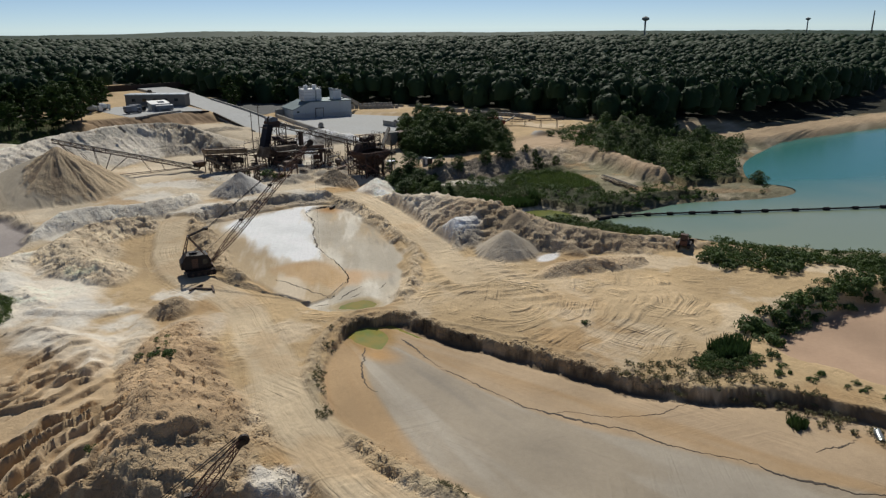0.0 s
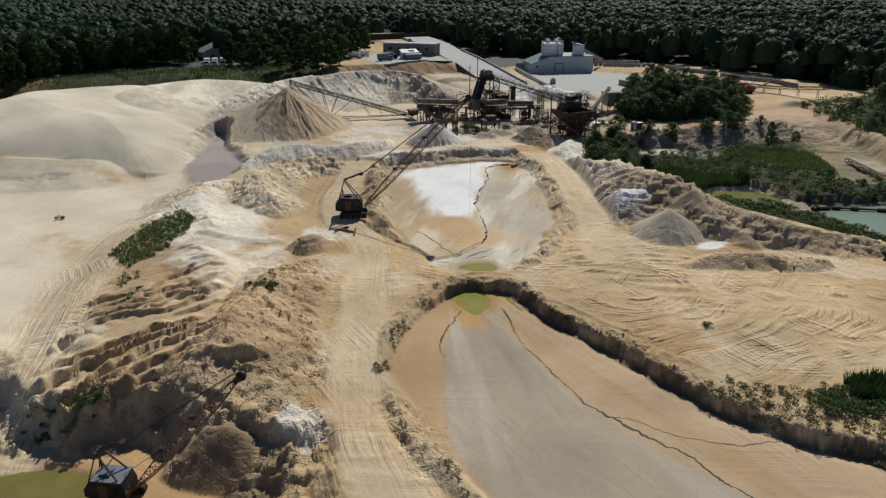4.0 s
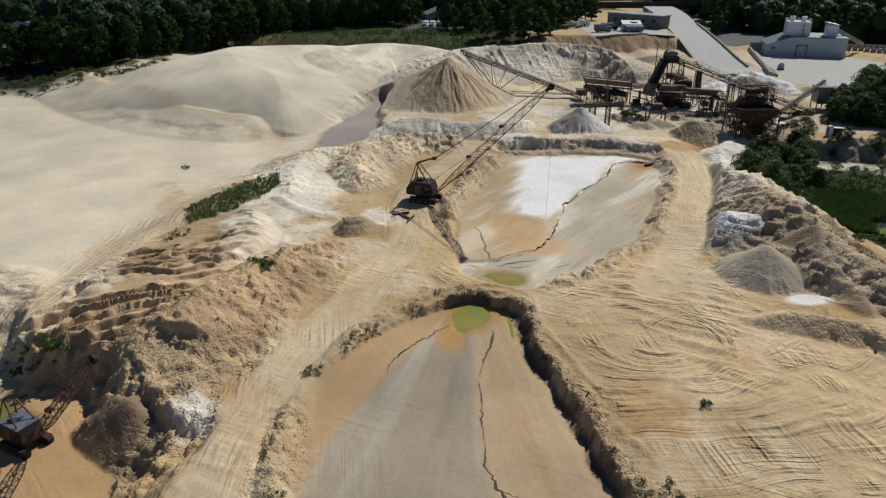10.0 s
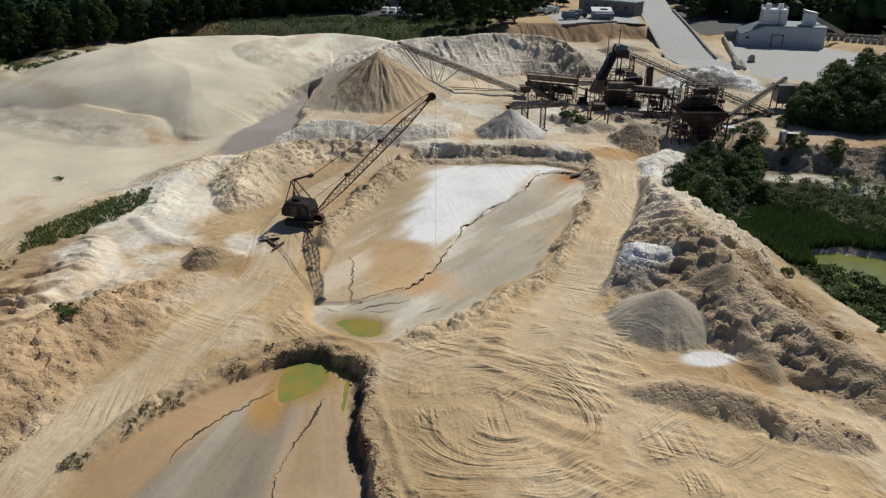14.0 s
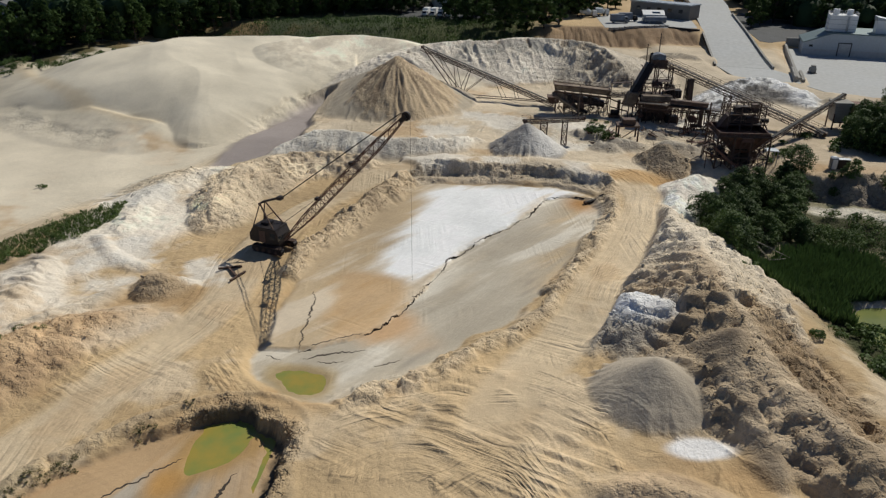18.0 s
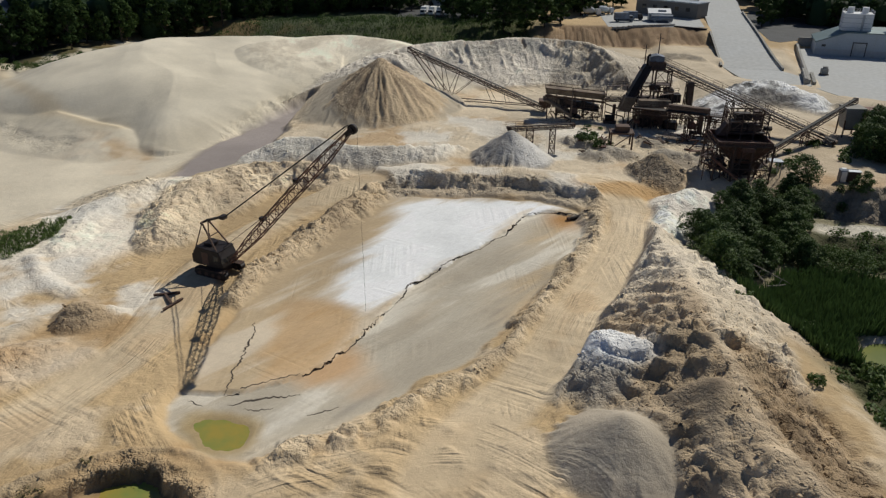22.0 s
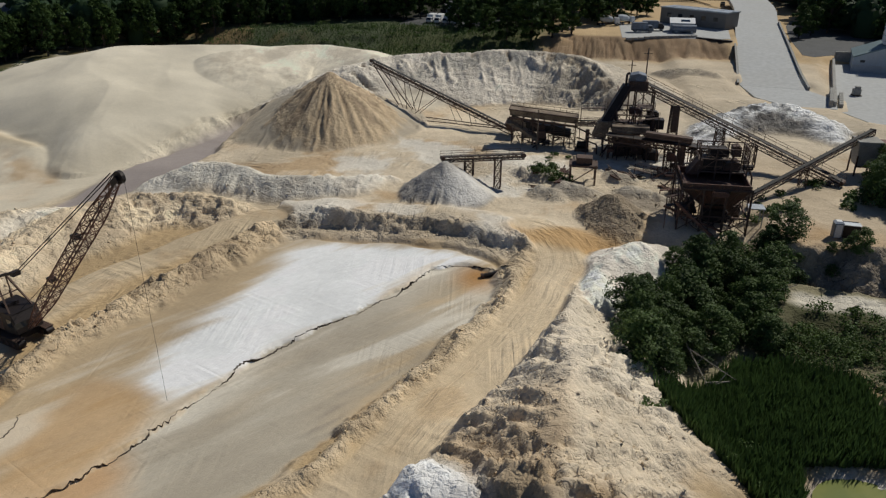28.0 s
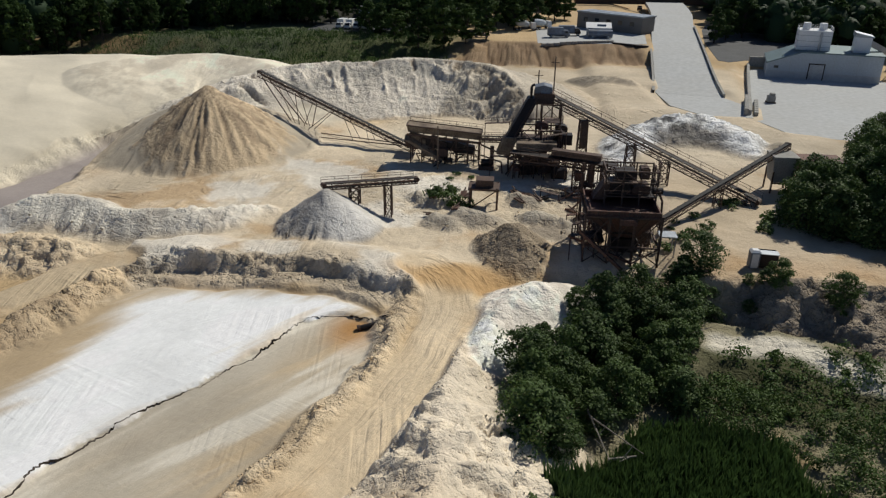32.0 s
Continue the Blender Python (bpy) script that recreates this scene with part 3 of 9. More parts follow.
paint(wm * smooth(0.0, 0.5, fbm(X, Y, 9, 5, 195, 0.62)) * 0.75, (0.60, 0.465, 0.31))
# bank behind the first pond and the raised ground behind it
brow = curve([(-7, 138.5), (-2, 136.8), (4, 138.6), (10, 139.6), (16, 140), (22.5, 139.4), (28, 137.4), (33, 135.2), (36, 133)])
db_, sb_, wb_, _ = along(X + 2.2 * fbm(X, Y, 11, 5, 225, 0.6), Y + 1.8 * fbm(X, Y, 11, 5, 227, 0.6), brow)
step_up = smooth(-1.2, 1.0, db_ * sb_ + 0.25 * plates) * smooth(10.5, 6.0, db_) * smooth(0.0, 0.06, wb_) * smooth(0.90, 0.80, wb_)
Z = blend(Z, np.maximum(Z, 2.5 + 0.35 * n_mid + 0.9 * (heap - 0.36) * smooth(5, 1, db_)), step_up)
paint(smooth(5, 2, db_) * smooth(0.0, 0.06, wb_) * smooth(0.90, 0.80, wb_) * 0.8, (0.56, 0.48, 0.37))
paint(step_up * smooth(-0.1, 0.4, fbm(X, Y, 6, 4, 229)) * 0.7, (0.72, 0.68, 0.60))
rough = blend(rough, 0.45, smooth(4, 1, db_) * smooth(-4, -1, db_ * sb_) * smooth(0.0, 0.06, wb_) * smooth(0.90, 0.80, wb_))
# west bank of the first pond, with the clods of the excavator
mound(curve([(-13.5, 98, 1.6), (-13, 106, 2.0), (-9.5, 115, 2.4), (-6.2, 126, 2.6), (-3.6, 135, 2.6)]), 0, 0.75, 1.1, (0.63, 0.49, 0.32), 3)
# east bank between the pond and its road
mound(curve([(33.2, 133, 1.9), (31.0, 119, 1.9), (28.2, 110, 1.8), (24.2, 100.5, 1.7), (20.2, 93, 1.6), (15.8, 86, 1.5), (9.5, 78.6, 1.4), (5.2, 74.3, 1.3), (0.5, 71.3, 1.4)]), 0, 0.8, 1.1, (0.60, 0.48, 0.325), 4)
# the sill between the two ponds
mound(curve([(-25.8, 60.0, 0.3), (-23.2, 62.6, 0.5), (-18.8, 67.0, 0.8), (-14.5, 70.6, 1.0), (-8.5, 72.0, 0.8), (-3.4, 70.2, 0.9), (-2.1, 64.5, 0.95), (-0.7, 56, 0.9), (1.4, 47, 0.9), (3.4, 38, 0.9)]), 0, 1.0, 0.8, (0.52, 0.41, 0.27), 5)
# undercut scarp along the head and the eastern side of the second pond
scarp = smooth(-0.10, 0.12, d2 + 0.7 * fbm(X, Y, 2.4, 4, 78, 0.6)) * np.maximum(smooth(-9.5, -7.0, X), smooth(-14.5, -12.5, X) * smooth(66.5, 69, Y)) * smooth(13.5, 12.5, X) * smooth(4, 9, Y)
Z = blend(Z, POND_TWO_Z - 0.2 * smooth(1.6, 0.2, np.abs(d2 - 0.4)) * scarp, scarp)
rough = blend(rough, 0, scarp)
brink = smooth(-3.6, -1.0, d2 + 1.2 * n_mid) * (1 - smooth(-0.6, -0.1, d2)) * np.maximum(smooth(-9.5, -7.0, X), smooth(-16.5, -13.5, X) * smooth(64, 67, Y)) * smooth(22, 30, Y)
rough, rut = np.maximum(rough, 0.75 * brink), rut * (1 - brink)
paint(brink * 0.6, (0.47, 0.36, 0.23))
# dark brown band along the scarp: its shade painted into the colour
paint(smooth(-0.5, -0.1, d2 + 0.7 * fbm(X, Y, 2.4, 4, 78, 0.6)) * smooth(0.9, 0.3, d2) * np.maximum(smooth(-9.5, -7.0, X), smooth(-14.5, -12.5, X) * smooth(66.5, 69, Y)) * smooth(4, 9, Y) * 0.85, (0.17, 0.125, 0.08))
mound(curve([(-24.6, 60.5, 0.6), (-27.5, 56, 0.6), (-28.8, 48, 0.55), (-28.7, 38, 0.5), (-27.1, 28, 0.4), (-22.5, 15, 0.3)]), 0, 0.9, 0.7, (0.46, 0.375, 0.245), 6)
mound(curve([(5, 28.4, 0.7), (10, 27.6, 0.9), (14, 25.6, 0.8), (15.4, 21, 0.6), (15.2, 14, 0.5), (15, 8, 0.4)]), 0, 0.9, 0.5, (0.42, 0.34, 0.23), 7)
# brown heaps west of the dragline
mound(curve([(-29.5, 115, 3.6), (-30.0, 124, 4.4), (-28, 134, 4.6), (-20.5, 140, 4.4), (-12, 139, 3.4)]), 0, 0.5, 0.85, (0.70, 0.57, 0.40), 8)
# white broken ground
mound(curve([(-41.5, 107, 1.8), (-42.5, 116, 2.2), (-43, 124, 2.5), (-41, 131, 2.6), (-33, 133, 2.6)]), 0, 0.3, 0.5, (0.72, 0.655, 0.54), 9)
mound(curve([(-43, 104, 1.8), (-38, 98, 1.5), (-33, 96, 1.2)]), 0, 0.4, 0.4, (0.72, 0.69, 0.62), 10)
# long brown ridge beside the west road
mound(curve([(-40.5, 46, 0.6), (-43.6, 55, 3.6), (-43.5, 61, 4.4), (-40.5, 67, 4.2), (-36.5, 73, 3.6), (-31.0, 80, 2.8), (-26.5, 86, 1.6)]), 0, 0.48, 0.8, (0.51, 0.36, 0.215), 11)
# its southern end has slid away and left a steep hollow face
slid = inside(WX, WY, curve([(-50.5, 59.5), (-47, 57.8), (-44.4, 56.4), (-41.8, 55.2), (-39.2, 55.2), (-37.0, 50), (-37.5, 42), (-42, 38), (-49, 42), (-51.5, 50.5)], True))
floor_ = -0.1 + 1.6 * (heap - 0.25) + 0.16 * np.clip(Y - 44, 0, 12)
Z = blend(Z, np.minimum(Z, floor_), smooth(-0.3, 0.5, slid))
rough = blend(rough, 0.45, smooth(-1, 0.5, slid))
paint(smooth(0.0, 1.2, slid) * 0.6, (0.57, 0.44, 0.28))
mound(curve([(-57, 57.5, 0.6), (-53, 66, 1.0), (-49.5, 78, 1.2), (-47, 90, 1.2)]), 0, 0.3, 0.22, (0.57, 0.435, 0.28), 12)
mound(curve([(-40, 78, 2.0), (-36, 84, 1.8), (-33, 90, 1.4)]), 0, 0.4, 0.45, (0.60, 0.53, 0.42), 13)
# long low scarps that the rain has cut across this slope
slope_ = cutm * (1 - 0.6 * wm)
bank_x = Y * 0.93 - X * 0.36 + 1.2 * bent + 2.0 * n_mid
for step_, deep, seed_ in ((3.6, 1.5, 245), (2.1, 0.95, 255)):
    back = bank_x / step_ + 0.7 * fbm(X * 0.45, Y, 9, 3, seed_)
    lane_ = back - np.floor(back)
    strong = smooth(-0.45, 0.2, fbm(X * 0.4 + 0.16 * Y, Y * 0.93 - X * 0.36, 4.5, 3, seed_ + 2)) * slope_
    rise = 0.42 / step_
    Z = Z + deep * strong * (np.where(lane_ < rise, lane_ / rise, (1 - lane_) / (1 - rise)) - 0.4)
    # scarp faces darkened, treads lightened: shade and light put into the colour
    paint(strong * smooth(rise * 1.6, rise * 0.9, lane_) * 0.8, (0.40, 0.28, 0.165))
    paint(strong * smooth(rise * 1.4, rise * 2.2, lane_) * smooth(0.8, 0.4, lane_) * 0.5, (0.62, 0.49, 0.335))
mound([(-28.0, 91.4, 3.0), (-27.4, 91.1, 3.0)], 0, 0.78, 0.7, (0.49, 0.37, 0.235), 14)
# ridge of white washed sand in front of the plant, the tall stockpile and the grey cone
mound(curve([(-30, 148.5, 2.2), (-25, 152, 4.2), (-20, 153.5, 4.6), (-11, 149, 4.2), (-4, 150, 4.0), (4, 154.5, 3.8), (8, 158, 2.4)]), 0, 0.55, 0.7, (0.70, 0.645, 0.55), 15)


def cone(x, y, top, slope, color, gully=0.5, seed=0, grain=0.0):
    """A stockpile at the angle of repose with run-off gullies down its sides."""
    global Z, rough, rut
    dx, dy = X - x, Y - y
    r, a = np.hypot(dx, dy), np.arctan2(dy, dx)
    g = crags(np.cos(a) * 8.0 + 9 + 0.05 * n_mid * r, np.sin(a) * 8.0 + 5 + r * 0.07, 1.0, 4, 100 + seed) * 2 - 1
    h = top - slope * (np.sqrt(r * r + 0.25) - 0.5) + gully * g * smooth(0.5, 6, r) * (0.15 + 0.95 * smooth(-0.3, 0.5, fbm(X, Y, 8, 3, 110 + seed))) + grain * 0.9 * (clod - 0.36) + 0.5 * gully * (heap - 0.36)
    m = smooth(0, 0.6, h - Z)
    Z = np.maximum(Z, h)
    rough, rut = blend(rough, grain * 0.4, m), blend(rut, 0, m)
    paint(m, color)
    return m, g


mound(curve([(-54, 220, 10.2), (-45, 232, 10.6), (-34, 240, 10.4), (-23, 239, 9.8), (-14, 232, 9.4), (-9, 226, 8.8)]), 0, 0.30, 0.12, (0.67, 0.605, 0.48), 31)
m_, g_ = cone(-15.0, 193.5, 10.4, 0.42, (0.47, 0.405, 0.31), 0.3, 3)
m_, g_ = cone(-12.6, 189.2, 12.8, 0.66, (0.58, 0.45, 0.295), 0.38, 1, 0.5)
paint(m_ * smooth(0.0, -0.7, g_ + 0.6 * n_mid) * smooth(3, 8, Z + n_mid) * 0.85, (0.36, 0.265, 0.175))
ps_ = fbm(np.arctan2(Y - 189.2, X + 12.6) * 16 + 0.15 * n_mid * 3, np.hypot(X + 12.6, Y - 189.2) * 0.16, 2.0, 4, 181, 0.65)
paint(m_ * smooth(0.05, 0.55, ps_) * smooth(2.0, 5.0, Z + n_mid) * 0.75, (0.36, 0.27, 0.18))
cone(18.3, 153.2, 6.9, 0.72, (0.42, 0.39, 0.35), 0.5, 5, 0.5)
paint(smooth(8, 2, np.hypot(X - 23.5, Y - 150.5)) * smooth(1.5, 2.5, Z) * 0.8, (0.72, 0.70, 0.66))
cone(29.4, 75.5, 4.9, 0.70, (0.51, 0.44, 0.345), 0.5, 7, 0.16)
cone(43.6, 149.2, 5.0, 0.74, (0.36, 0.29, 0.205), 0.5, 23, 1.0)
gm, gd, gs, gw = mound(curve([(63, 186, 2.6), (65.5, 195, 4.2), (69.5, 202, 6.0), (76, 205.5, 6.8), (82, 204, 6.4), (86, 197, 5.0), (86.5, 189, 3.0)]), 0, 0.45, 0.9, (0.80, 0.80, 0.78), 22)
paint(gm * smooth(0.1, 0.5, fbm(gw * 40 + 2 * n_mid, gd * 0.5, 2.6, 4, 125, 0.7)) * smooth(0, 2, gd) * 0.5, (0.30, 0.30, 0.295))
slabs = broken(X + 0.4 * bent, Y * 1.6, 2.2, 71)
paint(gm * smooth(0.02, 0.14, slabs) * smooth(-0.4, 0.3, n_mid) * 0.92, (0.10, 0.10, 0.10))
Z = Z + gm * 0.5 * slabs
paint(smooth(6.5, 3.5, np.hypot((X - 76) * 0.8, Y - 197) + 1.4 * n_mid) * 0.85, (0.24, 0.22, 0.195))
cone(92, 196, 4.2, 0.6, (0.34, 0.28, 0.21), 0.3, 13, 0.2)
mound(curve([(40.2, 121, 2.6), (41.8, 126, 2.8), (43.8, 131, 3.4), (46.6, 135, 4.0), (49.5, 136.4, 3.0)]), 0, 0.6, 0.5, (0.71, 0.65, 0.56), 16)
for cx, cy, ct in ((147.5, 157.5, 6.2), (155, 153.5, 8.0), (172.4, 154.2, 7.4), (190, 153.5, 7.0)):
    cone(cx, cy, ct, 0.62, (0.42, 0.42, 0.41), 0.3, 14)

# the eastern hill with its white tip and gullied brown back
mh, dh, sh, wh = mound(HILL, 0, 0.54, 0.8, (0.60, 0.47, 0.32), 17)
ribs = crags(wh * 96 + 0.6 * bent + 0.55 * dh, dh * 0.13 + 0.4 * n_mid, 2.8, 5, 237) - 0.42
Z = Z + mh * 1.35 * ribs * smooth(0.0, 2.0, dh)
# hollows between the ribs painted darker, their shade put into the colour
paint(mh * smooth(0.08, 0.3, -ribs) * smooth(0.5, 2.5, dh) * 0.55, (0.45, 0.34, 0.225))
torn = 1.3 * fbm(X + 0.4 * Y, Y, 9, 5, 239, 0.6)
Z = Z + mh * 0.6 * smooth(0.05, 0.45, fbm(X, Y, 14, 3, 241)) * (ledges(Z + torn, 1.35, 0.24) - Z - torn) * smooth(0.6, 2.0, dh)
# west flank: brown earth with part of its shade painted in
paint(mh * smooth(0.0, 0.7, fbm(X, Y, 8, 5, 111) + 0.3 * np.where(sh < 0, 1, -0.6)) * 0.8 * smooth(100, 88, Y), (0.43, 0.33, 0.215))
paint(mh * smooth(-0.5, 1.5, dh * sh) * smooth(76, 92, Y) * 0.9, (0.66, 0.56, 0.42))
paint(mh * smooth(92, 106, Y + 3 * n_mid) * 0.9, (0.67, 0.585, 0.46))
mound(curve([(31.2, 86.3, 5.1), (28.2, 87.2, 5.2), (26.6, 87.4, 4.4)]), 0, 0.62, 0.9, (0.44, 0.39, 0.32), 18)
tip = smooth(4.4, 1.6, np.hypot((X - 28.6) * 0.8, Y - 88.4) + 1.6 * n_mid) * smooth(2.2, 3.4, Z + 1.2 * n_mid)
paint(tip * 0.95, (0.80, 0.79, 0.77))
mound(curve([(22.2, 62.3, 1.3), (25, 61.6, 2.3), (30, 60.2, 2.5), (35, 57.6, 2.4), (40.3, 53.8, 1.6)]), 0, 0.6, 0.7, (0.56, 0.42, 0.27), 19)
mound(curve([(44, 66, 2.6), (48, 60.5, 2.4), (54, 55, 2.0)]), 0, 0.45, 1.0, (0.52, 0.39, 0.25), 20)
mound(curve([(37.0, 80, 6.4), (36.6, 75.5, 5.0), (37.2, 70, 3.2), (38.5, 65.5, 1.6)]), 0, 0.8, 0.35, (0.44, 0.35, 0.245), 24)
mound(curve([(42.5, 78, 4.8), (41.5, 71, 3.2), (42.5, 65, 2.0)]), 0, 0.8, 0.5, (0.52, 0.40, 0.26), 25)
slump = smooth(-1, 1.5, inside(X + 0.8 * n_mid, Y + 0.8 * n_mid, curve([(40, 90), (45.6, 88.5), (48.6, 84), (49.5, 74), (47, 66), (43, 68), (42, 75), (40, 81)], True)))
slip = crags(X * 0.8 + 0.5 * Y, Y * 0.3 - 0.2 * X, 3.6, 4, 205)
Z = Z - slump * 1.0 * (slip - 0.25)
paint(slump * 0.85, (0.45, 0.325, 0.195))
# creases of the slump darkened: shade painted over the brown earth
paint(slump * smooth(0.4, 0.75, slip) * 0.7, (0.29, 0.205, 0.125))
rough = blend(rough, 0.5, slump)
foot = smooth(-1, 1.5, inside(X + 1.0 * n_mid, Y + 1.0 * n_mid, curve([(50, 109), (54, 104), (54.4, 95), (54.2, 88), (55, 80), (59, 71), (68, 70), (68, 90), (60, 94), (57, 101)], True)))
paint(foot, (0.09, 0.10, 0.04))
rough, rut = blend(rough, 0.3, foot), blend(rut, 0, foot)
cf = smooth(-0.8, 0.8, WY - bench_foot) * smooth(141.5, 139.8, WY) * smooth(66, 70, X) * smooth(130, 110, X)
paint(cf, (0.37, 0.31, 0.24))
rough = blend(rough, 0.9, cf)
Z = Z + cf * 1.5 * (crags(X + 0.5 * bent, Y * 0.5, 3.2, 4, 183) - 0.4)
lowb = smooth(60, 66, X) * smooth(118, 112, X) * smooth(118, 122, Y) * smooth(131.5, 129.5, WY)
paint(lowb, (0.10, 0.105, 0.045))
rut = blend(rut, 0, np.maximum(lowb, cf))
sandb = smooth(0, 2, inside(X + 1.5 * n_mid, Y + 1.5 * n_mid, curve([(62.5, 130), (64.1, 134.8), (68.5, 134), (72.5, 136), (77, 133.6), (82, 130.4), (90, 128), (90, 121.5), (79.7, 124.8), (76, 127), (72.4, 129), (66.7, 128.6)], True)))
paint(sandb * 0.9, (0.70, 0.65, 0.55))
rut = blend(rut, 0.1, sandb)
# pit of the second dragline
dy_ = inside(WX, WY, YELLOW_POND)
shelf = inside(X + 2.2 * (WX - X), Y + 2.2 * (WY - Y), curve([(-72, 60), (-66, 55.5), (-59, 54.2), (-52.5, 49.5), (-49.5, 45), (-45.5, 42.5), (-45, 37), (-52, 32), (-72, 26), (-110, 18), (-120, 64)], True))
bankw = 6.4 + 2.6 * plates + 2.0 * (heap - 0.36) + 13.0 * smooth(-64, -69, X) + 4.0 * smooth(-52, -48, X) * smooth(48, 42, Y)
Z = blend(Z, -4.25, smooth(-1, 0.06, shelf / bankw))
sh_in = smooth(-0.5, 0.6, shelf)
paint(sh_in, (0.54, 0.35, 0.18))
rough, rut = blend(rough, 0.03, sh_in), blend(rut, 0.15, sh_in)
paint(smooth(-3.2, -1.5, shelf) * (1 - sh_in) * 0.7 * smooth(-69, -65, X), (0.50, 0.39, 0.25))
rough = np.maximum(rough, 0.34 * smooth(-9, -4.0, shelf) * (1 - sh_in) * smooth(-70, -65, X))
Z = np.where(dy_ > -1.0, blend(Z, -5.2, smooth(-1.0, 1.6, dy_)), Z)
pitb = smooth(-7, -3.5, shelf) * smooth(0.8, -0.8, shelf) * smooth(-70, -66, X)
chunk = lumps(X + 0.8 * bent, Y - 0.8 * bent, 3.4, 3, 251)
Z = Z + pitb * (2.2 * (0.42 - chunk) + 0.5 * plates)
# shade of the hollows between the lumps, painted into the colour
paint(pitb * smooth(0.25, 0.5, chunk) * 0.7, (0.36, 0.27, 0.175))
mound([(-46.6, 48.8, -0.3), (-45.0, 48.0, 0.1), (-43.8, 46.8, -0.3)], 0, 0.85, 0.48, (0.35, 0.255, 0.165), 21)
BACK_POND = curve([(60, 100.5), (63.5, 102), (69, 100.5), (73, 96), (70, 90), (63, 88.5), (60, 91), (59.4, 96)], True)
db = inside(0.6 * X + 0.4 * WX, 0.6 * Y + 0.4 * WY, BACK_POND)
Z = blend(Z, -3.4, smooth(-2.5, 0.8, db))
paint(smooth(-2.2, -0.4, db) * smooth(97, 101, Y) * 0.9, (0.55, 0.52, 0.47))
# wooded bluff between the bench road and the block plant
BLUFF = curve([(84, 156), (88, 154), (96, 151), (108, 148), (118, 152), (128, 160), (138, 172), (140, 184), (132, 195), (118, 201), (106, 196), (98, 186), (95, 176), (89, 166)], True)
bl = inside(X + 1.5 * n_mid, Y + 1.5 * n_mid, BLUFF)
Z = np.maximum(Z, np.minimum(2.2 + 0.85 * bl, 7.6 + 0.5 * n_mid) + np.where(bl > 0, 0, -9))
paint(smooth(-0.5, 1.0, bl), (0.20, 0.15, 0.095))
paint(smooth(5, 8, bl), (0.11, 0.14, 0.05))
rough, rut = blend(rough, 0.5, smooth(-0.5, 1, bl)), blend(rut, 0, smooth(-0.5, 1, bl))
# green spit, grassy flat and reedy bank along the lake
SPIT = [(150, 163), (136, 138), (131, 114), (126, 98), (118, 86), (133, 79), (138, 72), (143, 80), (154, 88), (172, 96), (206, 106), (205, 124), (210, 150), (182, 164)]
FLAT = [(93, 128), (104, 124), (107, 114), (98, 100), (88, 103), (80, 112), (84, 124)]
REEDY = [(72, 104), (77, 113), (88, 108), (93, 93), (107, 85), (114, 75), (104, 79.5), (94, 82), (80, 86), (72, 88), (75, 97)]
for spot, tone in ((SPIT, (0.07, 0.095, 0.03)), (FLAT, (0.085, 0.12, 0.035)), (REEDY, (0.06, 0.075, 0.03))):
    sm = smooth(-1.5, 2.5, inside(X + 2 * n_mid, Y + 2 * n_mid, spot))
    paint(sm * 0.95, tone)
    Z = np.maximum(Z, np.where(sm > 0.5, -1.0 + 0.4 * n_mid, -9))
paint(smooth(0, 2, inside(X + 2 * n_mid, Y + 2 * n_mid, [(106, 99), (116, 92), (121, 80), (134, 68), (128, 66), (116, 74), (104, 84), (99, 92)])) * 0.8, (0.40, 0.28, 0.16))
# lake bed
dl = inside(WX, WY, LAKE)
Z = np.where(dl > -6, blend(Z, LAKE_Z - 1.2, smooth(-6, 3, dl)), Z)
paint(smooth(-2.5, 0.5, dl), (0.36, 0.29, 0.19))
# far shore and the bare terraces across the lake
shore = smooth(14, 6, along(X, Y, curve([(215, 112), (262, 105), (300, 97), (350, 84), (420, 62)]))[0] + 2 * n_mid)
Z = blend(Z, -0.6 + 0.8 * heap, shore)
paint(shore, (0.50, 0.37, 0.235))
terr = smooth(0, 5, inside(WX, WY, curve([(96, 146), (112, 141), (131, 136), (128, 120), (118, 104), (114, 92), (122, 90), (132, 104), (142, 126), (160, 148), (200, 152), (196, 164), (140, 164), (110, 158)], True)))
Z = blend(Z, 1.6 + 0.4 * n_mid, terr)
paint(terr, (0.52, 0.38, 0.25))

# gullied face behind the plant
dw, sw, ww, _ = along(X, Y, curve([(-16, 212), (-11, 220), (-2, 225), (8, 228.5), (18, 232.5), (28, 234.5), (37, 231), (43, 224), (47, 216)]))
crest = np.interp(ww, [0, 0.15, 0.5, 0.72, 0.88, 1.0], [8.5, 10.5, 11.6, 11.0, 7.5, 2.2])
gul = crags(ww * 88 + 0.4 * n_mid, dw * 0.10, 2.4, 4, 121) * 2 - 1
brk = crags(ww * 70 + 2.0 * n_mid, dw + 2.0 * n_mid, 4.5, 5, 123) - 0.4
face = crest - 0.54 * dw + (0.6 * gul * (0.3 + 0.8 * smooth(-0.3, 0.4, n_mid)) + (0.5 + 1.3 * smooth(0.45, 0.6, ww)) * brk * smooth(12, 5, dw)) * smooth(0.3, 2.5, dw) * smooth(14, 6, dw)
back = crest - 0.28 * dw + 0.5 * n_mid
hw = np.where(sw > 0, back, face)
mwall = smooth(0, 0.8, hw - Z) * smooth(24, 18, dw)
Z = np.where((dw < 26) & (hw > Z), hw, Z)
rough, rut = blend(rough, 0.3, mwall), blend(rut, 0, mwall)
paint(mwall, (0.68, 0.615, 0.515))
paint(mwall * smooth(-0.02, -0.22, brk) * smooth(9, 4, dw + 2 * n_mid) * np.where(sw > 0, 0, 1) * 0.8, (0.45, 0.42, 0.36))
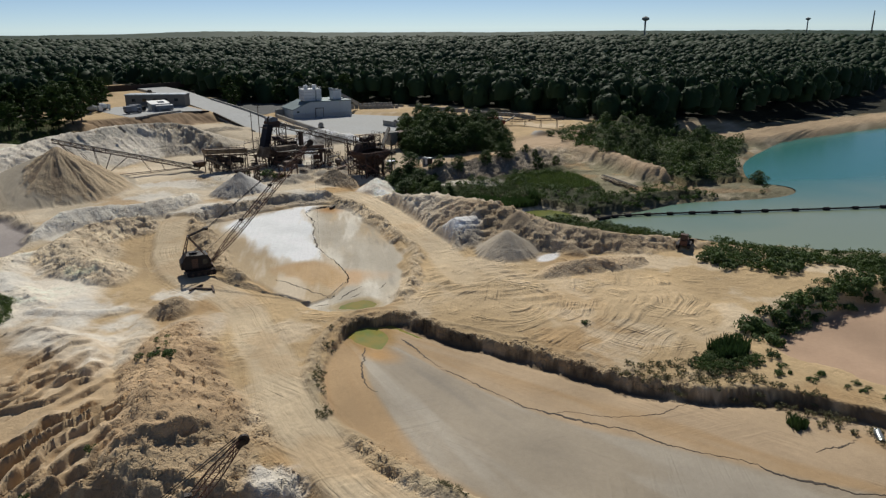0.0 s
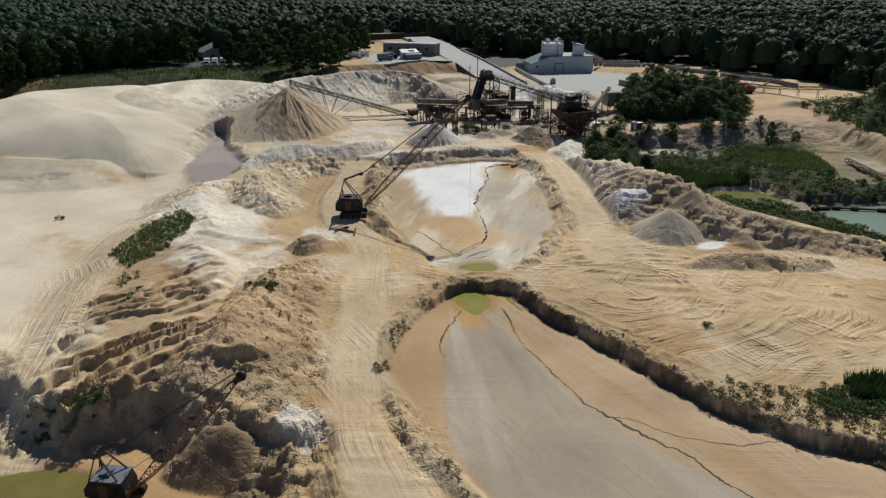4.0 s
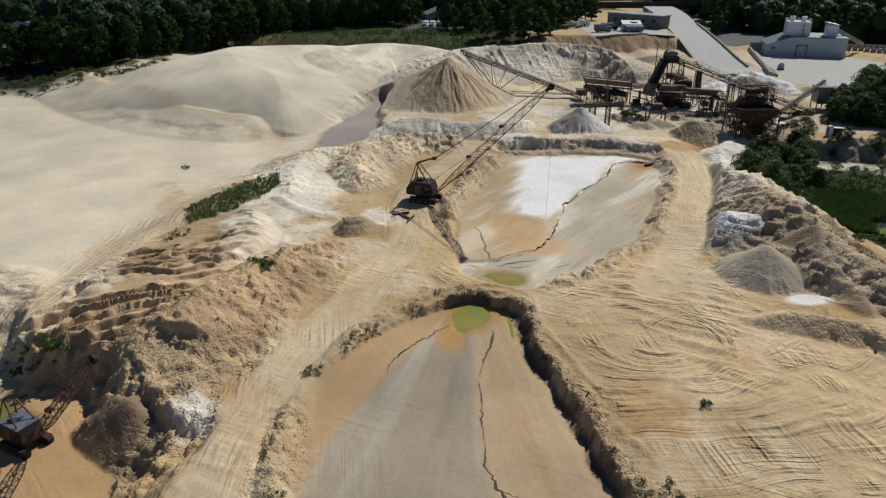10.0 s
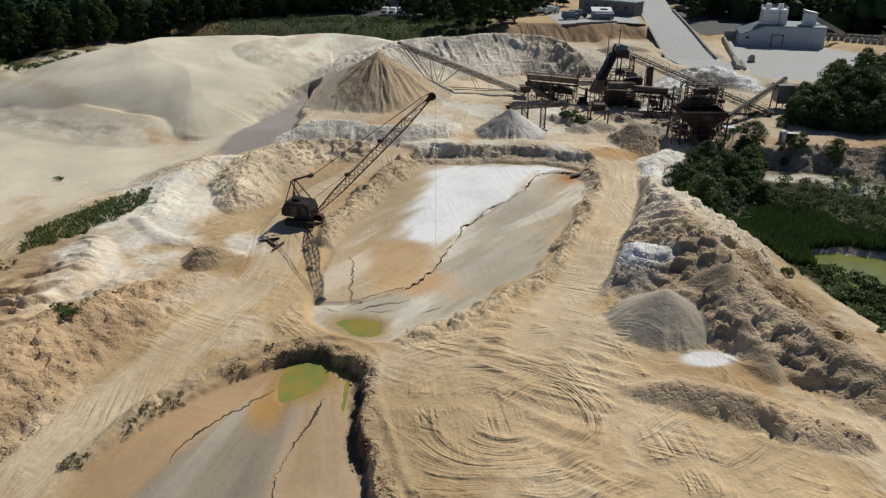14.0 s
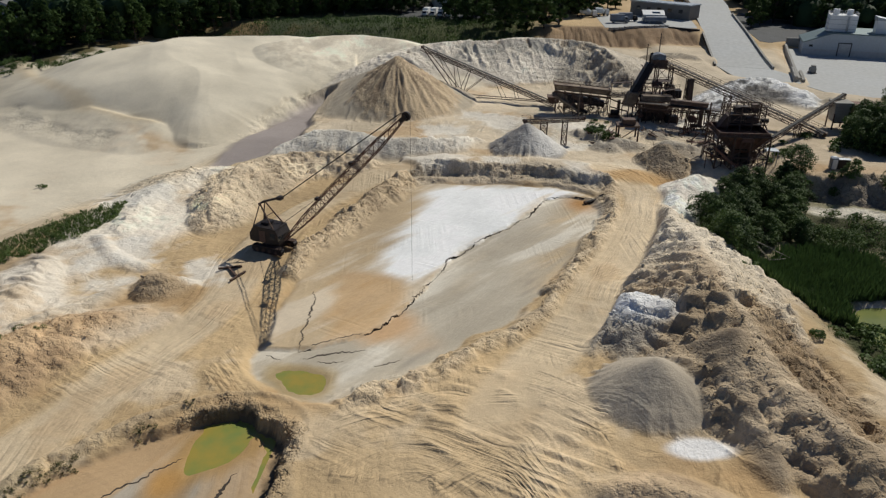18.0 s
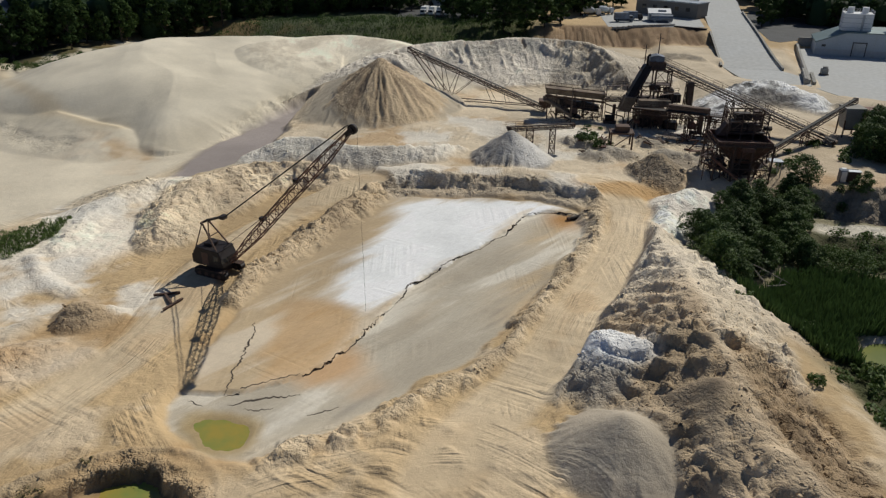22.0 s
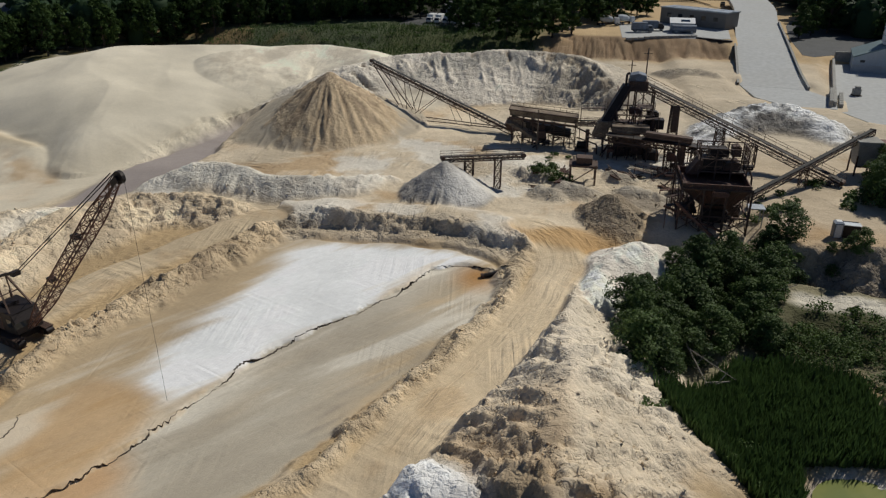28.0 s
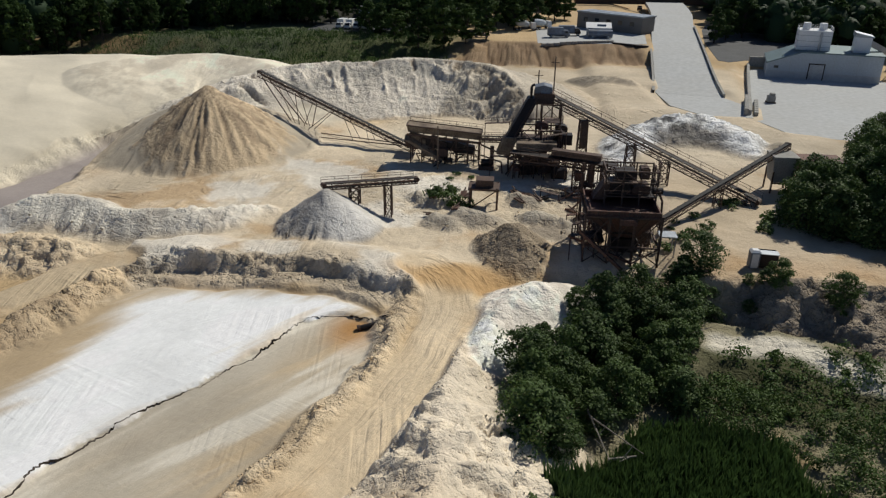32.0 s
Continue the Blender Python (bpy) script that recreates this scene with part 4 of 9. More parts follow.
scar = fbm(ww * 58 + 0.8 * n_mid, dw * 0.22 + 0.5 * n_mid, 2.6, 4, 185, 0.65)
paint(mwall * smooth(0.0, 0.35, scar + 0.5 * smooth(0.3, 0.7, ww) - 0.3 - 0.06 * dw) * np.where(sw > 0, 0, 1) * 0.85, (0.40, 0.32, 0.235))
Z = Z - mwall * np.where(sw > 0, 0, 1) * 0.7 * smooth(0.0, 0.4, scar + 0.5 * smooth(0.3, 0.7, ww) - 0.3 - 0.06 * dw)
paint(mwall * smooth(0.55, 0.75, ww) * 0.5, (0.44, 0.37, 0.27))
# orange cut under the yard
cut = smooth(282, 287, Y + 2 * n_mid) * smooth(309, 303, Y) * smooth(20, 30, X) * smooth(86, 80, X)
cutg = crags(X, Y * 0.2, 3.0, 4, 131)
paint(cut, (0.34, 0.235, 0.14))
Z = Z - cut * 1.1 * (cutg - 0.3) * smooth(309, 300, Y)
paint(cut * smooth(0.35, 0.65, cutg) * 0.7, (0.27, 0.175, 0.10))
mound(curve([(60, 262, 2.6), (67, 258, 4.2), (73, 253, 3.8)]), 0, 0.6, 0.6, (0.45, 0.37, 0.26), 26)
mound(curve([(30, 300, 5.8), (24, 308, 5.6), (28, 318, 5.6)]), 0, 0.5, 0.4, (0.52, 0.36, 0.20), 27)

# pale tracked sand behind the plant
pn = smooth(176, 192, Y + 4 * n_mid) * smooth(286, 278, Y) * smooth(12, 22, X) * smooth(112, 100, X) * (1 - np.maximum(mwall, gm))
paint(pn * 0.85, (0.57, 0.49, 0.37))
paint(pn * smooth(0.15, 0.6, fbm(X * 0.5 + Y * 0.2, Y, 12, 4, 175)) * 0.6, (0.55, 0.455, 0.33))
rut = blend(rut, 0.5, pn)
# trodden and littered floor under the plant
pf = smooth(0, 5, inside(X + 2 * n_mid, Y + 2 * n_mid, curve([(12, 160), (30, 154), (48, 150), (62, 144), (70, 156), (64, 178), (50, 190), (30, 190), (10, 182)], True)))
rough, rut = blend(rough, 0.26, pf * (1 - smooth(2.4, 3.2, Z))), blend(rut, 0.3, pf)
paint(pf * smooth(-0.1, 0.5, n_mid) * 0.8 * smooth(3.4, 2.6, Z), (0.58, 0.535, 0.455))
paint(pf * smooth(0.2, 0.7, fbm(X, Y, 10, 4, 171)) * 0.8 * smooth(3.4, 2.6, Z), (0.30, 0.245, 0.18))
for lx, ly, lt in ((33, 157, 3.0), (37, 158.5, 3.2), (30, 166, 2.6), (46, 160, 2.8), (50, 158, 2.4), (44, 168, 2.6), (54, 160, 2.6)):
    mound([(lx, ly, lt), (lx + 2.5, ly - 1.2, lt - 0.3)], 0, 0.6, 0.7, (0.50, 0.44, 0.35), 30)

# trodden verge between the ridge and the lower pond
verge = smooth(-46, -42, X) * smooth(-25, -28, X) * smooth(62, 56, Y) * smooth(16, 24, Y)
rough = np.maximum(rough, 0.42 * verge * smooth(-0.15, 0.3, n_mid))
paint(verge * smooth(0.0, 0.5, fbm(X, Y, 6, 4, 243)) * 0.6, (0.47, 0.345, 0.21))
# roads are graded smooth
for road, width in ((ROAD_EAST, 3.2), (ROAD_WEST, 3.0)):
    d, s, w, lev = along(X + 0.5 * n_mid, Y, road)
    m = smooth(width + 0.8, width - 0.8, d)
    Z = blend(Z, lev + 0.10 * n_mid, m)
    rough, rut = blend(rough, 0.04, m), blend(rut, 0.34 + 0.25 * n_mid, m)
    rut = rut * smooth(0.1, 1.3, np.abs(d - width - 3))
    phase = np.where(d < width + 3, d * s, phase)
    length = np.where(d < width + 3, w * 90, length)
    paint(m * 0.9, (0.62, 0.50, 0.34))
    paint(m * smooth(0.2, 0.7, fbm(X, Y, 7, 4, 141)) * 0.5, (0.56, 0.40, 0.235))
dhl, shl, whl, _ = along(X, Y, curve(HAUL))
m = smooth(7, 3, dhl) * smooth(235, 200, Y)
rut = blend(rut, 0.7, m)
rut = rut * np.where(Y < 202, smooth(0.1, 1.3, np.abs(dhl - 9)), 1)
phase = np.where((dhl < 9) & (Y < 200), dhl * shl, phase)
length = np.where((dhl < 9) & (Y < 200), whl * 140, length)
paint(m * 0.8 * (1 - dune), (0.60, 0.49, 0.34))
# turning marks on the open ground east of the ponds
swirl = smooth(26, 20, np.hypot(X - 13, (Y - 53) * 0.9)) * smooth(0.6, 2.0, d2 * -1) * smooth(0.25, 0.1, rough)
turn = fbm(X, Y, 12, 3, 153)
for tx, ty, keep in ((8.5, 60.5, -9), (20.0, 49.0, 0.05), (14.0, 70.0, 0.40)):
    here = (swirl > 0.2) & (turn > keep)
    phase = np.where(here, np.hypot((X - tx) * 0.75, Y - ty) + 1.8 * fbm(X, Y, 11, 2, 151) + 20 * keep, phase)
    length = np.where(here, np.arctan2(Y - ty, (X - tx) * 0.75) * 9, length)
rut = np.where(swirl > 0.2, (0.8 + 0.6 * fbm(X, Y, 6, 3, 155)) * smooth(0.0, 0.12, np.abs(turn - 0.05)) * smooth(0.0, 0.12, np.abs(turn - 0.40)), rut)
rut = np.clip(rut, 0, 1) * smooth(0.0, 0.18, np.abs(swirl - 0.2))
paint(swirl * smooth(-0.2, 0.5, n_big) * 0.5, (0.60, 0.46, 0.29))
# orange wash by the plant, white spill by the small cone
paint(smooth(7.5, 3.5, np.hypot((X - 37.5) * 0.72, (Y - 139.8) * 1.5) + 1.5 * n_mid) * 0.9, (0.52, 0.33, 0.15))
paint(smooth(3.4, 1.6, np.hypot((X - 32.4) * 0.75, (Y - 68.0) * 1.6) * 1.3 + 0.9 * n_mid), (0.80, 0.79, 0.78))
# white washed ground near the dragline and the plant
for wx, wy, wr in ((-36, 101, 7), (-36, 92, 5), (-46, 120, 7), (2, 165, 10), (26, 158, 6), (-27, 147, 4), (-38.3, 46, 2.4), (12, 175, 9), (30, 172, 7), (58, 178, 9), (-25, 98, 5)):
    paint(smooth(1.0, 0.35, np.hypot(X - wx, Y - wy) / wr + 0.55 * n_mid + 0.5 * fbm(X, Y, 4, 4, 203, 0.65)) * 0.8, (0.72, 0.68, 0.60))
west_heaps = smooth(-1.5, 3.0, inside(WX, WY, curve([(-84, 78), (-76, 82), (-68, 76), (-64.5, 71), (-66, 65), (-69, 60), (-76, 60), (-84, 66)], True)))
Z = Z + west_heaps * (0.3 + 1.6 * heap * smooth(0.2, 0.6, heap + 0.2 * n_mid))
rough = blend(rough, 0.18, west_heaps)
# low places among the heaps tinted darker to carry their shade
paint(west_heaps * smooth(0.45, 0.3, heap) * 0.6, (0.42, 0.33, 0.22))
for wx, wy, wr in ((-70, 79, 8), (-62, 72, 5), (-75, 68, 8)):
    paint(smooth(1.0, 0.4, np.hypot(X - wx, Y - wy) / wr + 0.5 * n_mid) * 0.8, (0.62, 0.53, 0.40))
silt = smooth(-2.2, 0.6, inside(WX, WY, curve([(-40, 139), (-43, 150), (-41, 163), (-37, 180), (-34.2, 193), (-32, 198), (-30, 194), (-30.4, 189), (-32, 179), (-31, 166), (-29.5, 157), (-34, 148), (-37, 143)], True)))
Z = blend(Z, -0.35, silt)
paint(silt, (0.38, 0.33, 0.305))
wet, rut, rough = blend(wet, 0.7, silt), blend(rut, 0.05, silt), blend(rough, 0, silt)
# greened banks and forest floor
gb = smooth(266, 284, Y + 5 * n_mid) * smooth(30, 14, X + 4 * n_mid)
forest = np.maximum.reduce([smooth(330, 350, Y) * smooth(30, 0, X), smooth(-128, -136, X) * smooth(195, 215, Y), smooth(-175, -195, X),
                            smooth(455, 480, Y), smooth(0, 8, X - np.interp(Y, [140, 271, 300, 345], [194, 192, 165, 126])) * smooth(0, 6, Y - np.interp(X, [194, 239, 274, 460], [141, 134, 123, 71])) * smooth(100, 110, X), smooth(440, 470, X), smooth(-20, -60, Y)])
paint(gb * 0.9, GREEN_G)
paint(smooth(28, 12, along(X, Y, [(-175, 238), (-133, 228), (-119, 250), (-104, 280), (-76, 290)])[0] + 6 * n_mid) * smooth(-0.2, 0.4, n_mid + 0.2) * (1 - dune), (0.16, 0.14, 0.06))
paint(forest, SOIL_F)
paint(smooth(250, 262, Y) * smooth(-0.3, 0.2, n_mid) * smooth(-70, -95, X) * 0.7, (0.36, 0.24, 0.12))
rough = blend(rough, 0.3, np.maximum(gb, forest))
rut = blend(rut, 0, np.maximum(gb, forest))
Z = Z + forest * 0.5 * n_big

# lumps, clods and tracks
jump = np.zeros(X.shape)
for field, limit in ((phase, 3.5), (length, 30.0)):
    jx = np.abs(np.diff(field, axis=1)) / np.diff(gx)[None, :] > limit
    jy = np.abs(np.diff(field, axis=0)) / np.diff(gy)[:, None] > limit
    jump[:, 1:] += jx
    jump[:, :-1] += jx
    jump[1:] += jy
    jump[:-1] += jy
jump = (jump > 0).astype(float)
for _ in range(4):
    wide_ = jump.copy()
    for s_, a_ in ((1, 0), (-1, 0), (1, 1), (-1, 1)):
        wide_ = np.maximum(wide_, np.roll(jump, s_, a_) * 0.75)
    jump = wide_
rut = rut * (1 - np.clip(jump * 1.4, 0, 1))
tread2 = crags((X * 0.42 + Y * 0.9) + 2.5 * n_big, (X * 0.9 - Y * 0.42) * 0.16, 1.6, 3, 167) - 0.42
tread = crags(phase * 1.0 + 0.25 * fbm(X, Y, 4, 2, 161), length * 0.20, 1.7, 3, 163) - 0.42
other = smooth(0.0, 0.25, fbm(X, Y, 16, 3, 169) - 0.08)
tread = tread * (1 - other) + tread2 * other
still = np.maximum(in1, in2)
crumb = np.clip(rough, 0, 1.2) * (1 - still)
Z = Z + crumb * (0.25 * (heap - 0.36) + 0.50 * (clod - 0.36) + 0.25 * grit + 0.95 * plates * smooth(-0.55, 0.25, n_mid)) + 0.05 * n_mid * (1 - still)
# slumped slopes break into little scarps
slopes = smooth(0.20, 0.36, rough) * smooth(-0.15, 0.25, fbm(X, Y, 7, 3, 221)) * smooth(262, 250, Y)
warp = 0.55 * fbm(X, Y, 5, 4, 223, 0.6)
Z = Z + slopes * 0.8 * (ledges(Z + warp, 0.85, 0.34) - Z - warp)
Z = Z + rut * 0.40 * tread * (1 - still) * smooth(-0.7, 0.5, fbm(X, Y, 11, 3, 165))
# level pads for the yards
PADS = {"yard": ([(95.5, 226), (100, 212.5), (118, 207), (150, 204), (160, 240), (146, 268), (142, 290), (122, 292), (113.2, 291), (106.5, 268)], 1.2),
        "apron": ([(79, 251), (94.5, 247.4), (98.5, 236), (96, 226), (86, 226), (80, 236)], 1.3),
        "upper": ([(50, 303), (85, 306), (88, 330), (92, 345), (62, 352), (50, 336)], 5.5),
        "lot": ([(104.5, 293), (107, 290), (113, 294), (124, 295), (142, 300), (150, 316), (150, 334), (134, 362), (122, 384), (116, 366), (109, 330)], 3.0),
        "parking": ([(-34, 328), (-6, 324), (4, 336), (4, 352), (-20, 362), (-34, 350)], 4.6)}
for pad, level in PADS.values():
    pm = smooth(-5, -0.5, inside(X, Y, pad))
    Z = blend(Z, level, pm)
    rough = blend(rough, 0.05, pm)
ry = np.clip(Y, 236, 440)
rl, rr = np.interp(ry, [236, 250, 297, 335, 383, 440], [79, 79, 85.4, 91, 99, 104]), np.interp(ry, [236, 247, 296, 345, 385, 440], [95, 94.6, 100.4, 107.7, 116, 121])
rz = np.interp(ry, [236, 250, 268, 297, 335, 383, 440], [1.3, 1.45, 2.4, 4.8, 6.1, 7.7, 8.3])
rm = smooth(-0.2, 1.2, np.minimum(X - rl, rr - X)) * smooth(234, 240, Y) * smooth(442, 438, Y)
Z = blend(Z, np.minimum(Z, rz - 0.7), rm)
COL = COL * (1 + 0.10 * n_big + 0.10 * n_mid)[..., None]
COL = COL * (1 + 0.16 * np.clip(rough * 2, 0, 1) * fbm(X, Y, 2.4, 4, 173, 0.7))[..., None]
COL = COL * ((np.clip(COL.mean(-1), 0.05, 0.8) / 0.56) ** 0.30)[..., None]
COL = np.clip(COL, 0.01, 0.84)


def ground_z(x, y):
    """Height of the ground at a place."""
    i, j = np.clip(np.searchsorted(gx, x) - 1, 0, len(gx) - 2), np.clip(np.searchsorted(gy, y) - 1, 0, len(gy) - 2)
    u, v = (x - gx[i]) / (gx[i + 1] - gx[i]), (y - gy[j]) / (gy[j + 1] - gy[j])
    return float((Z[j, i] * (1 - u) + Z[j, i + 1] * u) * (1 - v) + (Z[j + 1, i] * (1 - u) + Z[j + 1, i + 1] * u) * v)


def sheet(name, xs, ys, zs, mat, smooth_faces=True):
    ny, nx = zs.shape
    me = bpy.data.meshes.new(name)
    idx = np.arange(nx * ny).reshape(ny, nx)
    quads = np.stack([idx[:-1, :-1], idx[:-1, 1:], idx[1:, 1:], idx[1:, :-1]], -1).reshape(-1, 4)
    me.vertices.add(nx * ny)
    me.vertices.foreach_set("co", np.stack([xs, ys, zs], -1).astype(np.float32).ravel())
    me.loops.add(quads.size)
    me.loops.foreach_set("vertex_index", quads.astype(np.int32).ravel())
    me.polygons.add(len(quads))
    me.polygons.foreach_set("loop_start", np.arange(0, quads.size, 4, dtype=np.int32))
    me.polygons.foreach_set("use_smooth", np.full(len(quads), smooth_faces))
    me.update(calc_edges=True)
    me.materials.append(mat)
    return new(name, me)


def ground_material():
    m = bpy.data.materials.new("quarry_ground")
    m.use_nodes = True
    n, l = m.node_tree.nodes, m.node_tree.links
    b = n["Principled BSDF"]
    b.inputs["Specular IOR Level"].default_value = 0.25
    pos = n.new("ShaderNodeNewGeometry")
    col, ex = n.new("ShaderNodeAttribute"), n.new("ShaderNodeAttribute")
    col.attribute_name, ex.attribute_name = "surface", "relief"
    sep = n.new("ShaderNodeSeparateColor")
    l.new(ex.outputs["Color"], sep.inputs[0])

    def noise_at(scale, detail=5, rough=0.6):
        q = n.new("ShaderNodeTexNoise")
        q.inputs["Scale"].default_value, q.inputs["Detail"].default_value, q.inputs["Roughness"].default_value = scale, detail, rough
        l.new(pos.outputs["Position"], q.inputs["Vector"])
        return q.outputs[0]

    def math_(op, a, c, d=None):
        q = n.new("ShaderNodeMath")
        q.operation = op
        for k, v in enumerate((a, c) + ((d,) if d is not None else ())):
            if isinstance(v, (int, float)):
                q.inputs[k].default_value = v
            else:
                l.new(v, q.inputs[k])
        return q.outputs[0]
    big, fine, grain = noise_at(0.22), noise_at(1.7), noise_at(9.0, 3)
    lng = n.new("ShaderNodeAttribute")
    lng.attribute_name = "way"
    # tracks: streaks along the ways that vehicles and water took

    def streaks(across, on, bend=0.5):
        cb, q = n.new("ShaderNodeCombineXYZ"), n.new("ShaderNodeTexNoise")
        l.new(math_("MULTIPLY", ex.outputs["Alpha"], across), cb.inputs[0])
        l.new(math_("MULTIPLY", lng.outputs["Fac"], on), cb.inputs[1])
        q.inputs["Scale"].default_value, q.inputs["Detail"].default_value, q.inputs["Distortion"].default_value = 1.0, 3, bend
        l.new(cb.outputs[0], q.inputs["Vector"])
        return math_("SUBTRACT", q.outputs[0], 0.5)

    def grooves(across, on, width):
        """Narrow wheel grooves: 0 in the groove, 1 on the flat beside it."""
        return math_("MINIMUM", math_("MULTIPLY", math_("ABSOLUTE", streaks(across, on), 0), 1.0 / width), 1.0)
    patch = math_("MINIMUM", math_("MAXIMUM", math_("MULTIPLY_ADD", noise_at(0.13, 3), 5.0, -1.9), 0.0), 1.0)
    tracked = math_("MULTIPLY", sep.outputs[1], math_("MULTIPLY_ADD", patch, 0.8, 0.2))
    wav = math_("ADD", streaks(0.9, 0.10), math_("MULTIPLY", streaks(2.6, 0.25), 0.6))
    wavm = math_("MULTIPLY", wav, tracked)
    dug = math_("ADD", math_("MULTIPLY", grooves(0.62, 0.045, 0.26), 0.42), math_("MULTIPLY", grooves(1.5, 0.08, 0.30), 0.16))
    dug = math_("MULTIPLY", dug, tracked)

    def crossing(angle, seat, width, spread):
        """Straight wheel tracks across the ground, in patches."""
        along_, over, cb, q = n.new("ShaderNodeVectorMath"), n.new("ShaderNodeVectorMath"), n.new("ShaderNodeCombineXYZ"), n.new("ShaderNodeTexNoise")
        for v, a in ((along_, angle), (over, angle + 90)):
            v.operation, v.inputs[1].default_value = "DOT_PRODUCT", (math.cos(radians(a)), math.sin(radians(a)), 0)
            l.new(pos.outputs["Position"], v.inputs[0])
        l.new(math_("MULTIPLY", along_.outputs["Value"], 0.035), cb.inputs[0])
        l.new(math_("MULTIPLY", over.outputs["Value"], spread), cb.inputs[1])
        cb.inputs[2].default_value = seat
        q.inputs["Scale"].default_value, q.inputs["Detail"].default_value, q.inputs["Distortion"].default_value = 1.0, 2, 0.25
        l.new(cb.outputs[0], q.inputs["Vector"])
        cut = math_("MINIMUM", math_("MULTIPLY", math_("ABSOLUTE", math_("SUBTRACT", q.outputs[0], 0.5), 0), 1.0 / width), 1.0)
        where = n.new("ShaderNodeTexNoise")
        off = n.new("ShaderNodeVectorMath")
        off.operation, off.inputs[1].default_value = "ADD", (seat * 31.0, seat * 17.0, 0)
        l.new(pos.outputs["Position"], off.inputs[0])
        l.new(off.outputs[0], where.inputs["Vector"])
        where.inputs["Scale"].default_value, where.inputs["Detail"].default_value = 0.10, 3
        here = math_("MINIMUM", math_("MAXIMUM", math_("MULTIPLY_ADD", where.outputs[0], 7.0, -3.6), 0.0), 1.0)
        return math_("MULTIPLY", cut, math_("MULTIPLY", here, sep.outputs[1]))
    dug = math_("ADD", dug, math_("ADD", math_("MULTIPLY", crossing(98, 1.0, 0.22, 0.8), 0.34), math_("ADD", math_("MULTIPLY", crossing(40, 2.0, 0.22, 0.9), 0.28), math_("MULTIPLY", crossing(-24, 3.0, 0.22, 0.8), 0.28))))
    k1 = math_("MULTIPLY_ADD", big, 0.36, math_("MULTIPLY_ADD", fine, 0.55, math_("MULTIPLY_ADD", grain, 0.40, 0.345)))
    worn = math_("MINIMUM", math_("MULTIPLY_ADD", sep.outputs[1], 0.9, math_("MULTIPLY_ADD", sep.outputs[0], 2.0, 0.32)), 1.25)
    k1 = math_("MULTIPLY_ADD", math_("SUBTRACT", k1, 1.0), worn, 1.0)
    k2 = math_("MULTIPLY_ADD", wavm, 0.55, k1)
    mul = n.new("ShaderNodeMix")
    mul.data_type, mul.blend_type = "RGBA", "MULTIPLY"
    mul.inputs[0].default_value = 1
    l.new(col.outputs["Color"], mul.inputs[6])
    l.new(k2, mul.inputs[7])
    l.new(mul.outputs[2], b.inputs["Base Color"])
    l.new(math_("MULTIPLY_ADD", sep.outputs[2], -0.5, 0.95), b.inputs["Roughness"])
    clods = math_("MULTIPLY", math_("ABSOLUTE", math_("SUBTRACT", noise_at(1.7, 4, 0.5), 0.5), 0), math_("MULTIPLY_ADD", sep.outputs[0], 0.45, 0.04))
    crust = math_("MULTIPLY", math_("MINIMUM", math_("ABSOLUTE", math_("SUBTRACT", noise_at(0.75, 4, 0.55), 0.5), 0), 0.09), math_("MULTIPLY_ADD", sep.outputs[0], 3.0, 0.0))
    h = math_("ADD", math_("ADD", math_("ADD", clods, crust), dug), math_("MULTIPLY_ADD", wavm, 0.22, math_("MULTIPLY", grain, 0.03)))
    bp = n.new("ShaderNodeBump")
    bp.inputs["Strength"].default_value, bp.inputs["Distance"].default_value = 1.0, 1.0
    l.new(h, bp.inputs["Height"])
    l.new(bp.outputs[0], b.inputs["Normal"])
    return m


GROUND = ground_material()
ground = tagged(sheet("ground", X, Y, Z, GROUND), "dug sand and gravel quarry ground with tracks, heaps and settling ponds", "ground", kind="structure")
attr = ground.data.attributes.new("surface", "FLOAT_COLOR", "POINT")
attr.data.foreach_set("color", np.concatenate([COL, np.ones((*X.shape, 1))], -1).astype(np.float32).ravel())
attr = ground.data.attributes.new("relief", "FLOAT_COLOR", "POINT")
attr.data.foreach_set("color", np.stack([np.clip(rough, 0, 1), np.clip(rut, 0, 1), np.clip(wet, 0, 1), phase], -1).astype(np.float32).ravel())
attr = ground.data.attributes.new("way", "FLOAT", "POINT")
attr.data.foreach_set("value", length.astype(np.float32).ravel())


